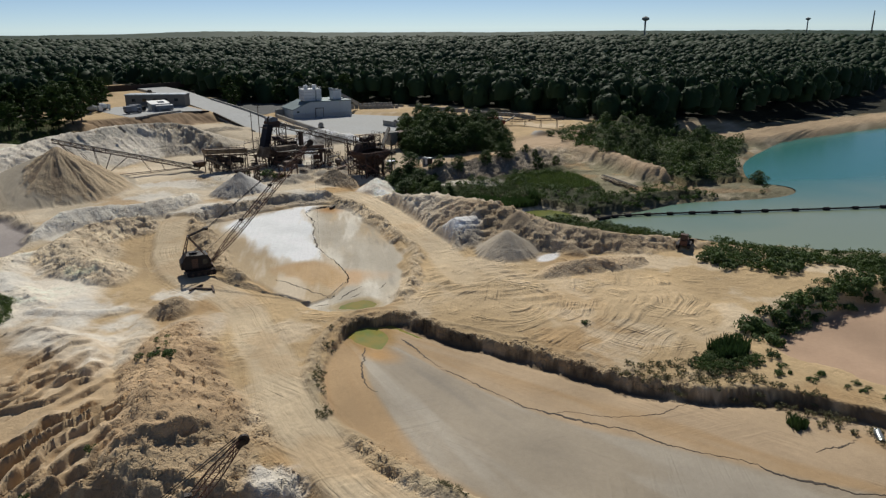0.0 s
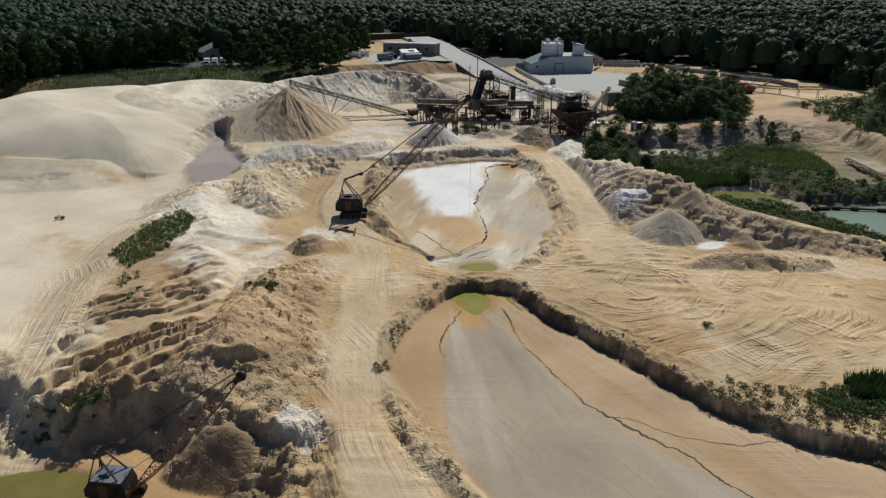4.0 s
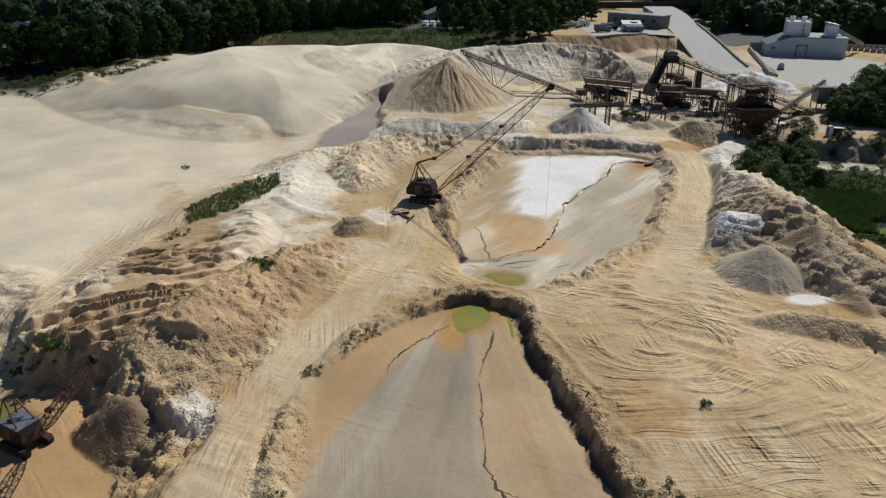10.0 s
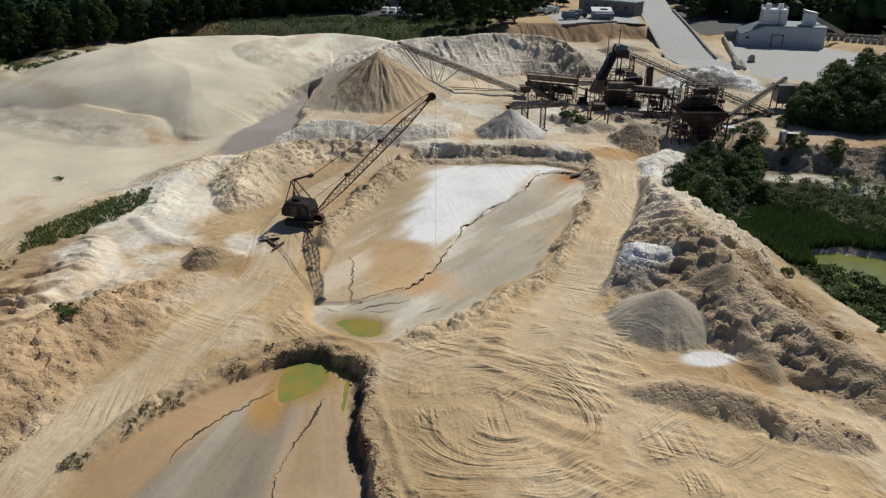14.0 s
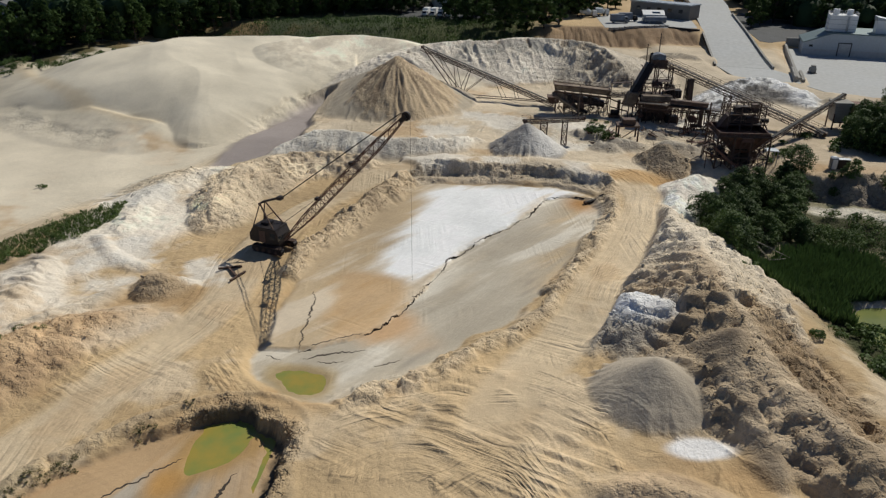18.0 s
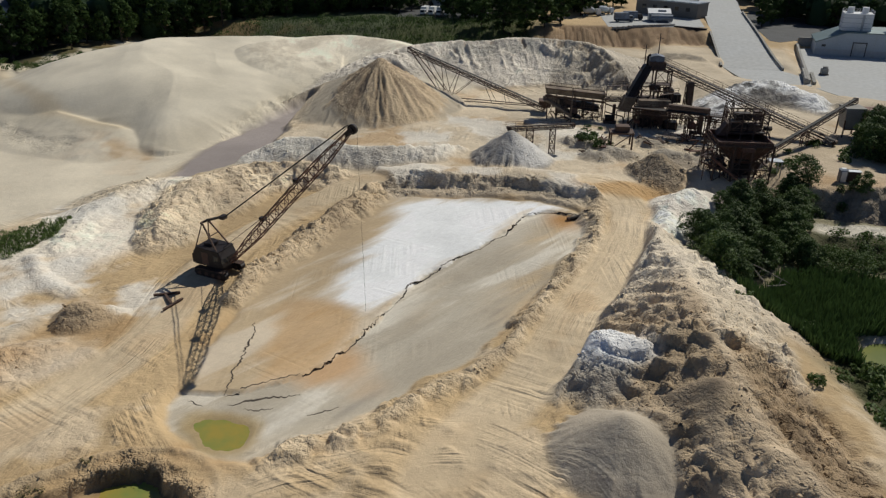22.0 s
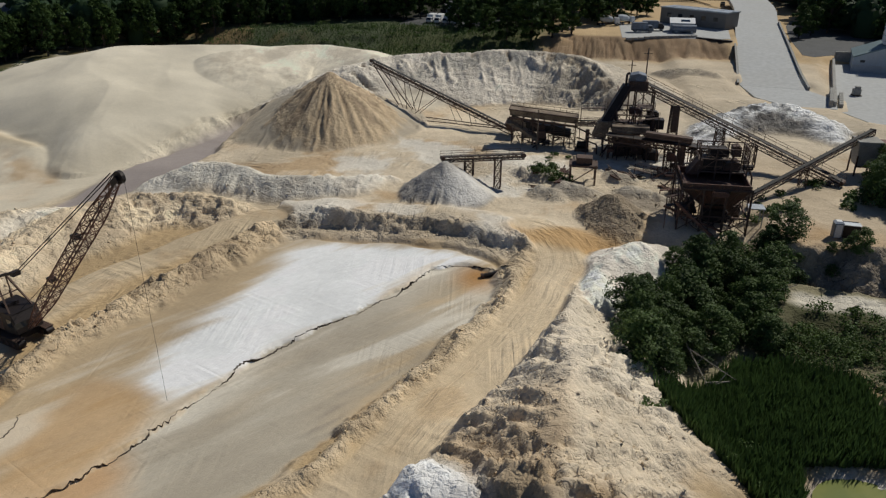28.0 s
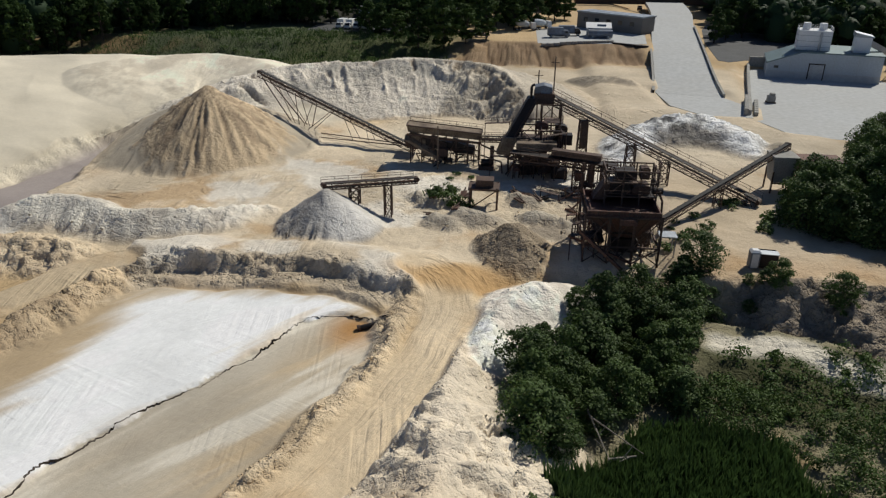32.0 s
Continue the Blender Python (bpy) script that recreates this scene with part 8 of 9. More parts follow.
part("ladder", Form().beam((51.9, 152.4, 1.4), (51.9, 152.4, 8.6), 0.06).beam((51.9, 153.2, 1.4), (51.9, 153.2, 8.6), 0.06).beam((51.9, 152.4, 3.0), (51.9, 153.2, 3.0), 0.05).beam((51.9, 152.4, 4.2), (51.9, 153.2, 4.2), 0.05).beam((51.9, 152.4, 5.4), (51.9, 153.2, 5.4), 0.05).beam((51.9, 152.4, 6.6), (51.9, 153.2, 6.6), 0.05).beam((51.9, 152.4, 7.8), (51.9, 153.2, 7.8), 0.05), RUST, bin_)

# thin conveyor climbing to the block plant's bins
climb = conveyor((62.8, 155.0, 3.4), (85.4, 175.6, 9.2), 1.0, 0.6, "narrow conveyor climbing from the bin to the feed bins", walkway=False, bay=2.0)
x, y, z = lerp((62.8, 155.0, 3.4), (85.4, 175.6, 9.2), 0.45)
part("trestle", lattice_column(Form(), x, y, FLOOR - 0.5, z - 0.5, 1.0, 1.3, 0.1, 0.05), RUST, climb)
feed = thing("feed_bins", "grey and rusty steel feed bins in front of the trees", "bin")
part("grey_bin", Form().hexa([(82.8, 171.8, 4.2), (85.4, 171.8, 4.2), (85.4, 174.4, 4.2), (82.8, 174.4, 4.2), (82.2, 171.0, 8.4), (86.0, 171.0, 8.4), (86.0, 175.0, 8.4), (82.2, 175.0, 8.4)]), BLOCK, feed, "grey steel bin", 0.04)
part("rusty_bin", Form().hexa([(87.0, 171.6, 4.6), (91.0, 171.6, 4.6), (91.0, 174.4, 4.6), (87.0, 174.4, 4.6), (86.4, 170.8, 8.0), (92.6, 170.8, 8.0), (92.6, 175.0, 8.0), (86.4, 175.0, 8.0)]), RUST_RED, feed, "rust-red bin", 0.04)
part("bin_frame", legs(Form(), [(82.6, 171.4), (85.6, 171.4), (85.6, 174.6), (82.6, 174.6), (87.2, 171.4), (92.0, 171.4), (92.0, 174.4), (87.2, 174.4)], 0.8, 6.0).beam((82.6, 171.4, 4.2), (92.0, 171.4, 4.2), 0.2).beam((82.6, 171.4, 1.4), (85.6, 171.4, 4.2), 0.1).beam((87.2, 171.4, 1.4), (92.0, 171.4, 4.2), 0.1), RUST, feed)

# short conveyor over the grey cone
short = conveyor((29.6, 160.6, 6.3), (17.7, 154.0, 7.1), 1.0, 0.5, "short rusty conveyor tipping onto the grey cone", walkway=True, bay=1.2, rail=0.8)
for t, w in ((0.68, 1.3), (0.32, 1.0)):
    x, y, z = lerp((29.6, 160.6, 6.3), (17.7, 154.0, 7.1), t)
    gz0 = ground_z(x, y)
    part("trestle", lattice_column(Form(), x, y, gz0 - 0.3, z - 0.5, w, 1.5, 0.16, 0.08), RUST, short)

# small portal with a feeder on the heap, dumped belts and pipes
portal = thing("feeder_frame", "small rusty feeder frame on the working ground", "frame")
gz0 = ground_z(39.2, 164.4)
part("frame", legs(Form(), [(37.2, 163.2), (41.2, 163.2), (41.2, 166.2), (37.2, 166.2)], gz0 - 0.2, gz0 + 3.3, 0.3).box(36.9, 162.9, gz0 + 2.9, 41.5, 166.5, gz0 + 3.2).beam((37.2, 163.2, gz0), (41.2, 163.2, gz0 + 3), 0.14), RUST, portal)
part("feeder_box", Form().box(38, 163.6, gz0 + 3.2, 40.6, 165.8, gz0 + 4.3), RUST, portal, bevel=0.05)
for k in range(16):
    x, y = 30 + 30 * rng.rand(), 158 + 16 * rng.rand()
    ob = thing("scrap_plate", "rusty scrap steel lying under the plant", "scrap", "scrap under the plant", pose(x, y, ground_z(x, y) + 0.1, rng.uniform(-14, 14), rng.uniform(-14, 14), rng.uniform(0, 180)))
    part("plate", Form().box(-0.9, -0.5, -0.1, 0.9, 0.5, 0.15), (RUST, DARK, RUST_RED)[k % 3], ob, bevel=0.03)
    part("bar", Form().beam((-1.3, 0.2, 0.1), (1.2, -0.3, 0.5), 0.14), RUST, ob)

# pipes, bars, housings and ladders that fill the plant's frames
def jumble(root, box, n, seed, mats=(RUST, DARK, RUST_RED, RUST)):
    x0, y0, z0, x1, y1, z1 = box
    r = np.random.RandomState(seed)
    for k in range(n):
        p = (r.uniform(x0, x1), r.uniform(y0, y1), r.uniform(z0, z1))
        mat = mats[k % len(mats)]
        kind = k % 5
        if kind == 0:
            part("pipe_run", Form().line([p, (p[0] + r.uniform(-3, 3), p[1], p[2]), (p[0] + r.uniform(-3, 3), p[1] + r.uniform(-2, 2), z0)], 0.13, 7), mat, root)
        elif kind == 1:
            w, d, h = r.uniform(0.5, 1.3), r.uniform(0.5, 1.2), r.uniform(0.5, 1.4)
            part("housing", Form().profile([(p[0] - w, p[2]), (p[0] + w, p[2]), (p[0] + w, p[2] + h * 0.7), (p[0] + w * 0.5, p[2] + h), (p[0] - w, p[2] + h)], p[1] - d, p[1] + d), mat, root, bevel=0.04)
            for s_ in (-0.8, 0.8):
                part("housing_stand", Form().beam((p[0] + s_ * w, p[1], z0), (p[0] + s_ * w, p[1], p[2]), 0.16), RUST, root)
        elif kind == 2:
            part("stay", Form().beam(p, (min(x1, max(x0, p[0] + r.uniform(-4, 4))), p[1] + r.uniform(-1.5, 1.5), z0), 0.12), mat, root)
        elif kind == 3:
            q = (p[0] + r.uniform(2, 4.5) * r.choice([-1, 1]), p[1] + r.uniform(-1, 1), p[2] + r.uniform(-0.8, 0.8))
            part("walkway", Form().beam(p, q, 0.8, 0.08), mat, root)
            part("handrail", handrail(Form(), [(p[0], p[1] - 0.4, p[2]), (q[0], q[1] - 0.4, q[2])], 1.0, 0.05, 1.2), RUST, root)
            for e in (p, q):
                part("walkway_post", Form().beam((e[0], e[1], z0), e, 0.14), RUST, root)
        else:
            f = Form()
            for s_ in (-0.25, 0.25):
                f.beam((p[0] + s_, p[1], z0), (p[0] + s_, p[1], p[2] + 1.0), 0.06)
            for i in range(int((p[2] + 1.0 - z0) / 0.45)):
                f.beam((p[0] - 0.25, p[1], z0 + 0.3 + 0.45 * i), (p[0] + 0.25, p[1], z0 + 0.3 + 0.45 * i), 0.05)
            part("ladder", f, RUST, root)


jumble(tower, (42.5, 177.5, 1.3, 52.5, 188, 9.0), 34, 301)
jumble(deck, (25, 183.6, 1.3, 38, 187, 4.6), 16, 302, (RUST, DARK, DUSTY))
jumble(bin_, (52.6, 146.6, 1.3, 61.2, 154.2, 7.0), 22, 303)
jumble(gang, (52.5, 170.5, 1.3, 60.5, 174.0, 5.6), 14, 304)
sump = thing("pump_platform", "rusty pump platform with pipes between the tower and the bin", "platform")
jumble(sump, (50, 158, 1.3, 62, 170, 5.0), 24, 305)

# poles behind the tower and by the deck
for x, y, h in ((47.4, 197.5, 15.5), (50.3, 198.0, 18.0), (30.5, 181.2, 8.2)):
    gz0 = ground_z(x, y)
    ob = thing("utility_pole", "thin dark wooden pole behind the plant", "pole", "poles of the plant")
    part("pole", Form().tube((x, y, gz0 - 0.5), (x, y, gz0 + h * 0.92), 0.17, 8, 0.11), WOOD, ob)
    part("crossarm", Form().beam((x - 0.8, y, gz0 + h * 0.86), (x + 0.8, y, gz0 + h * 0.86), 0.1), WOOD, ob)

# portable toilet and dark site box on the bench road
gz0 = ground_z(72, 143)
ob = thing("portable_toilet", "pale blue portable toilet beside a dark site box", "toilet", at=pose(72.2, 143.9, gz0))
part("cabin", Form().box(-0.55, -0.55, 0.08, 0.55, 0.55, 2.1), BLUEGREY, ob, bevel=0.04)
part("door", Form().box(-0.4, -0.58, 0.15, 0.4, -0.55, 1.95), WHITE, ob)
part("roof", Form().hexa([(-0.6, -0.6, 2.1), (0.6, -0.6, 2.1), (0.6, 0.6, 2.1), (-0.6, 0.6, 2.1), (-0.35, -0.35, 2.35), (0.35, -0.35, 2.35), (0.35, 0.35, 2.35), (-0.35, 0.35, 2.35)]), WHITE, ob, "white domed roof")
ob = thing("site_box", "dark open-fronted steel site box on sandy ground", "container", at=pose(74.0, 144.6, gz0, 0, 0, -6) @ Matrix.Diagonal((0.72, 0.72, 0.8, 1)))
part("shell", Form().box(-1.4, -1.2, 0.1, 1.4, -1.1, 2.2).box(-1.4, 1.1, 0.1, 1.4, 1.2, 2.2).box(1.3, -1.2, 0.1, 1.4, 1.2, 2.2).box(-1.4, -1.2, 0.1, -1.3, 1.2, 2.2).box(-1.4, -1.2, 0.05, 1.4, 1.2, 0.15), DARK, ob)
part("roof", Form().box(-1.5, -1.3, 2.2, 1.5, 0.4, 2.3), GALV, ob, "pale roof sheet")

# ---- block plant, yard and ramp ----
def slab(name, pad, mat, label, lift=0.07, thick=0.4):
    """Concrete or asphalt paving on a level pad."""
    outline, level = PADS[pad]
    ring = outline if sum(a[0] * b[1] - b[0] * a[1] for a, b in zip(outline, outline[1:] + outline[:1])) > 0 else outline[::-1]
    return tagged(new(name, Form().prism(ring, level - thick, level + lift).mesh(name, mat)), label, "pavement", kind="structure")


def strip(name, left, right, mat, label, n=24, cross=4):
    """Paved ramp between two edges given as (x, y, z)."""
    A, B = curve(left), curve(right)
    f = Form()

    def on(line, t):
        u = t * (len(line) - 1)
        k = min(int(u), len(line) - 2)
        return lerp(line[k], line[k + 1], u - k)
    for i in range(n + 1):
        a, b = on(A, i / n), on(B, i / n)
        f.v += [lerp(a, b, j / cross) for j in range(cross + 1)]
    w = cross + 1
    f.f = [(i * w + j, i * w + j + 1, (i + 1) * w + j + 1, (i + 1) * w + j) for i in range(n) for j in range(cross)]
    k = len(f.v)
    f.v += [(p[0], p[1], p[2] - 1.5) for p in f.v]
    for i in range(n):
        f.f += [((i + 1) * w, i * w, k + i * w, k + (i + 1) * w), (i * w + cross, (i + 1) * w + cross, k + (i + 1) * w + cross, k + i * w + cross)]
    for j in range(cross):
        f.f += [(j + 1, j, k + j, k + j + 1)]
    return tagged(new(name, f.mesh(name, mat)), label, "pavement", kind="structure")


RAMP_L = [(78.9, 250.5, 1.39), (81.5, 268, 2.5), (85.4, 297, 4.9), (91, 335, 6.2), (99, 383, 7.8), (104, 440, 8.4)]
RAMP_R = [(94.6, 247.0, 1.39), (96.0, 262, 2.4), (100.4, 295.7, 4.9), (107.7, 345, 6.4), (116, 385, 7.8), (121, 440, 8.4)]
strip("ramp_pavement", RAMP_L, RAMP_R, CONC, "pale concrete ramp up to the street")
slab("apron_pavement", "apron", CONC, "worn concrete apron below the ramp")
slab("yard_pavement", "yard", CONC, "white concrete yard of the block plant")
slab("upper_pavement", "upper", CONC, "concrete yard by the site offices")
slab("asphalt_lot", "lot", ASPH, "dark asphalt lot behind the block plant")
slab("parking_lot", "parking", ASPH, "asphalt parking lot with white trucks")


def kerb(line, w, h, mat, name, label):
    root = thing(name, label, "wall", "retaining walls")
    pts = curve(line)
    f = Form()
    for a, b in zip(pts, pts[1:]):
        f.beam((a[0], a[1], a[2] + h / 2 - 0.3), (b[0], b[1], b[2] + h / 2 - 0.3), w, h + 0.6)
    part("wall_body", f, mat, root)
    f = Form()
    for a, b in zip(pts, pts[1:]):
        f.beam((a[0], a[1], a[2] + h + 0.03), (b[0], b[1], b[2] + h + 0.03), w + 0.1, 0.08)
    part("coping", f, BLOCK, root)
    return root


kerb([(x - 0.5, y, z) for x, y, z in RAMP_L[:3]], 0.5, 0.6, DARK, "ramp_wall", "dark low wall along the concrete ramp")
kerb([(x + 0.4, y, z) for x, y, z in RAMP_R[:4]], 0.5, 0.7, BLOCK, "ramp_wall", "concrete edge wall along the ramp")
kerb([(113.2, 291.4, 1.4), (122.6, 291.2, 1.4)], 0.8, 3.2, BLOCK, "block_wall", "grey concrete block retaining wall")
kerb([(96.2, 229, 1.2), (106.3, 267, 1.5), (112.8, 290.5, 1.6)], 0.6, 1.2, CONC, "yard_wall", "pale concrete wall at the yard's edge")
kerb([(74, 305.5, 5.2), (84.6, 300.5, 5.0)], 0.6, 0.8, DARK, "yard_wall", "dark low wall at the top of the cut")

# rows of concrete blocks
blk = Form().box(-0.9, -0.45, 0, 0.9, 0.45, 0.8).mesh("block", BLOCK, 0.04)


def block_row(a, b, n, label, high=1):
    root = thing("block_row", label, "blocks", "concrete block rows")
    ang = math.atan2(b[1] - a[1], b[0] - a[0])
    for k in range(n):
        for h in range(high):
            x, y = lerp(a, b, (k + 0.5) / n)
            o = new("block", blk)
            o.parent = root
            o.matrix_world = pose(x, y, ground_z(x, y) + 0.05 + 0.8 * h, 0, 0, math.degrees(ang) + rng.uniform(-3, 3))


block_row((51, 299.5), (74.5, 307.5), 12, "row of grey concrete barrier blocks above the cut")
block_row((95, 228), (99.5, 244), 8, "stacked concrete blocks at the yard's edge", 2)
block_row((97.2, 228), (101.5, 243), 7, "row of concrete blocks at the yard's edge")
ob = thing("pallet_stack", "small stack of concrete pieces on the white yard", "pallet", at=pose(105, 243, ground_z(105, 243) + 0.1))
part("pallet", Form().box(-1, -1, 0, 1, 1, 0.25), WOOD, ob)
part("load", Form().box(-0.9, -0.8, 0.25, 0.8, 0.8, 1.7), BLOCK, ob, bevel=0.06)
part("upper_load", Form().box(-0.5, -0.6, 1.7, 0.6, 0.5, 2.3), BLOCK, ob, bevel=0.05)

# block plant building
BZ = ground_z(128, 274) - 0.2
plant_b = thing("block_plant_building", "long pale industrial building with roof boxes and a grey-green roof", "building", at=pose(118.2, 276.8, BZ, 0, 0, -15))
W_, D_, H_ = 24.5, 17.0, 7.4
part("hall_wall", Form().profile([(-4.2, 0), (W_, 0), (W_, H_), (4.0, H_), (-4.2, 4.2)], 0, D_), STUCCO, plant_b, "pale block walls")
part("roof", Form().box(4.0, -0.3, H_, W_ + 0.3, D_ + 0.3, H_ + 0.3), ROOF, plant_b, "grey-green flat sheet roof")
part("sloped_roof", Form().profile([(-4.5, 4.1), (4.0, H_), (4.0, H_ + 0.3), (-4.5, 4.4)], -0.3, D_ + 0.3), ROOF, plant_b, "grey-green sloping sheet roof")
# lower 2.2 m of the walls in concrete grey
part("lower_band", Form().box(-4.25, -0.06, 0, W_ + 0.05, D_ + 0.05, 2.2), CONC, plant_b)
dr = part("roller_door", Form().box(6.7, -0.12, 0, 10.3, -0.07, 4.4), GALV, plant_b)
part("door_frame", Form().box(6.4, -0.16, 0, 6.7, -0.05, 4.7).box(10.3, -0.16, 0, 10.6, -0.05, 4.7).box(6.7, -0.16, 4.4, 10.3, -0.05, 4.7), DARK, dr)
part("small_window", Form().box(-2.4, -0.1, 2.9, -1.2, -0.06, 3.6), GLASS, plant_b)
for x in (1.6, 12.6, 18.6):
    part("wall_joint", Form().box(x, -0.1, 0, x + 0.1, -0.06, 5.2 if x < 4 else H_), CONC, plant_b)
bx = part("roof_silo_box", Form().box(2.6, 3.5, H_ + 0.3, 11.2, 10.5, H_ + 5.6), WHITE, plant_b, "white silo box on the roof", 0.08)
part("box_railing", handrail(Form(), [(2.6, 3.5, H_ + 5.6), (11.2, 3.5, H_ + 5.6), (11.2, 10.5, H_ + 5.6), (2.6, 10.5, H_ + 5.6), (2.6, 3.5, H_ + 5.6)], 0.9, 0.06, 1.6), WHITE, bx)
for x in (4.6, 8.8):
    part("filter_drum", Form().tube((x, 6.6, H_ + 5.5), (x, 6.6, H_ + 7.4), 1.0, 16), WHITE, bx)
part("downpipe", Form().tube((8.4, 3.3, H_ - 0.5), (8.4, 3.3, H_ + 5.4), 0.35, 10), GALV, bx)
for k in range(3):
    part("box_band", Form().box(2.52, 3.42, H_ + 1.2 + 1.5 * k, 11.28, 10.58, H_ + 1.32 + 1.5 * k), GALV, bx)
sb = part("roof_hut", Form().box(17.2, 4.0, H_ + 0.3, 21.2, 9.0, H_ + 4.4), WHITE, plant_b, "white roof hut", 0.06)
part("hut_roof", Form().profile([(16.9, H_ + 4.4), (21.5, H_ + 4.4), (21.5, H_ + 4.7), (16.9, H_ + 5.6)], 3.8, 9.2), GALV, sb)
ob = thing("roof_conveyor", "slanting covered conveyor rising to the roof hut", "conveyor")
part("gallery", Form().beam((153, 280, 5.4), (141.0, 279, 11.0), 1.4, 1.4), GALV, ob)
part("gallery_leg", Form().beam((148, 279.6, ground_z(148, 279.6)), (148, 279.6, 7.4), 0.25), RUST, ob)
ob = thing("stock_bins", "rows of dark grey aggregate heaps between concrete bay walls", "bins")
for k in range(4):
    x, y = 128 + 7.5 * k, 226 - 2.0 * k
    part("bay_wall", Form().box(x - 0.25, y - 4, ground_z(x, y) - 0.3, x + 0.25, y + 4, ground_z(x, y) + 2.2), BLOCK, ob)
    if k < 3:
        f = Form()
        f.tube((x + 3.7, y + 0.5, ground_z(x, y)), (x + 3.7, y + 0.5, ground_z(x, y) + 2.4), 3.2, 14, 0.3)
        part("aggregate_heap", f, (ASPH, BLOCK, ASPH)[k], ob)


# ---- vehicles ----
def wheels(root, xs, w, r, width=0.3):
    for x in xs:
        for s in (-1, 1):
            t = part("wheel", Form().tube((x, s * w, r), (x, s * (w - width), r), r, 14), TYRE, root)
            part("rim", Form().tube((x, s * (w + 0.01), r), (x, s * (w - 0.05), r), r * 0.55, 10), GALV, t)


def pickup(m, paint_mat, label, group="parked vehicles"):
    root = thing("pickup_truck", label, "pickup", group, m)
    part("body", Form().profile([(-2.7, 0.5), (2.7, 0.5), (2.75, 0.95), (2.6, 1.15), (1.1, 1.2), (-2.7, 1.2)], -0.95, 0.95), paint_mat, root, bevel=0.06)
    part("cab", Form().profile([(-0.9, 1.18), (1.15, 1.18), (0.5, 1.85), (-0.75, 1.88)], -0.85, 0.85), paint_mat, root, bevel=0.06)
    part("windscreen", Form().hexa([(1.12, -0.75, 1.22), (1.16, -0.75, 1.22), (1.16, 0.75, 1.22), (1.12, 0.75, 1.22), (0.56, -0.7, 1.8), (0.6, -0.7, 1.8), (0.6, 0.7, 1.8), (0.56, 0.7, 1.8)]), GLASS, root)
    for s in (-1, 1):
        part("side_window", Form().box(-0.65, s * 0.86 - 0.01, 1.25, 0.45, s * 0.86 + 0.01, 1.72), GLASS, root)
        part("headlight", Form().box(2.72, s * 0.7 - 0.16, 0.82, 2.78, s * 0.7 + 0.16, 1.0), WHITE, root)
    part("load_bed", Form().box(-2.55, -0.78, 1.19, -1.0, 0.78, 1.23), DARK, root)
    wheels(root, (-1.7, 1.75), 0.95, 0.4)
    return root


def box_truck(m, label, cab_mat, box_mat, group="parked trucks", length=4.6):
    root = thing("box_truck", label, "truck", group, m)
    part("cargo_box", Form().box(-length, -1.2, 0.95, 0.3, 1.2, 3.3), box_mat, root, bevel=0.05)
    part("cab", Form().profile([(0.5, 0.6), (2.4, 0.6), (2.45, 1.3), (1.9, 2.3), (0.5, 2.4)], -1.05, 1.05), cab_mat, root, bevel=0.06)
    part("windscreen", Form().hexa([(2.42, -0.9, 1.4), (2.46, -0.9, 1.4), (2.46, 0.9, 1.4), (2.42, 0.9, 1.4), (1.94, -0.85, 2.2), (1.98, -0.85, 2.2), (1.98, 0.85, 2.2), (1.94, 0.85, 2.2)]), GLASS, root)
    for s in (-1, 1):
        part("side_window", Form().box(0.8, s * 1.06 - 0.01, 1.45, 1.8, s * 1.06 + 0.01, 2.1), GLASS, root)
    part("chassis", Form().box(-length, -0.45, 0.6, 2.2, 0.45, 0.95), DARK, root)
    wheels(root, (-length + 1.2, 1.6), 1.05, 0.48)
    return root


def mixer(m, label):
    root = thing("mixer_truck", label, "truck", "parked trucks", m)
    part("chassis", Form().box(-4.6, -0.5, 0.7, 3.4, 0.5, 1.0), DARK, root)
    part("cab", Form().profile([(1.6, 0.7), (3.4, 0.7), (3.4, 1.9), (3.1, 2.8), (1.6, 2.9)], -1.15, 1.15), WHITE, root, bevel=0.06)
    part("windscreen", Form().box(3.38, -0.95, 1.9, 3.43, 0.95, 2.6), GLASS, root)
    part("drum", Form().tube((-4.4, 0, 3.0), (-2.6, 0, 2.6), 0.7, 14, 1.2).tube((-2.6, 0, 2.6), (-0.4, 0, 2.3), 1.2, 14, 1.2).tube((-0.4, 0, 2.3), (1.0, 0, 2.0), 1.2, 14, 0.7), STUCCO, root)
    part("loading_chute", Form().beam((-4.6, 0, 3.8), (-4.5, 0, 2.0), 0.7, 0.4), DARK, root)
    wheels(root, (-3.6, -2.3, 2.5), 1.15, 0.52)
    return root


pickup(pose(31.2, 314.8, ground_z(31.2, 314.8) + 0.02, 0, 0, 188), BLUEGREY, "blue-grey pickup parked at the top of the cut")
pickup(pose(94.5, 388, 8.0, 0, 0, 80), DARK, "dark pickup parked on the ramp")
mixer(pose(46.5, 334, ground_z(46.5, 334) + 0.02, 0, 0, 10), "white concrete mixer truck parked by the trees")
mixer(pose(52.5, 338.5, ground_z(52.5, 338.5) + 0.05, 0, 0, 40), "pale mixer truck parked beside the offices")
box_truck(pose(58.5, 317.6, ground_z(58.5, 317.6) + 0.1, 0, 0, 5), "dark blue box truck parked on the upper yard", BLUEGREY, BLUEGREY, length=5.0)
box_truck(pose(62.5, 322.8, ground_z(62.5, 322.8) + 0.1, 0, 0, 5), "dark box truck parked on the upper yard", DARK, BLUEGREY, length=5.0)
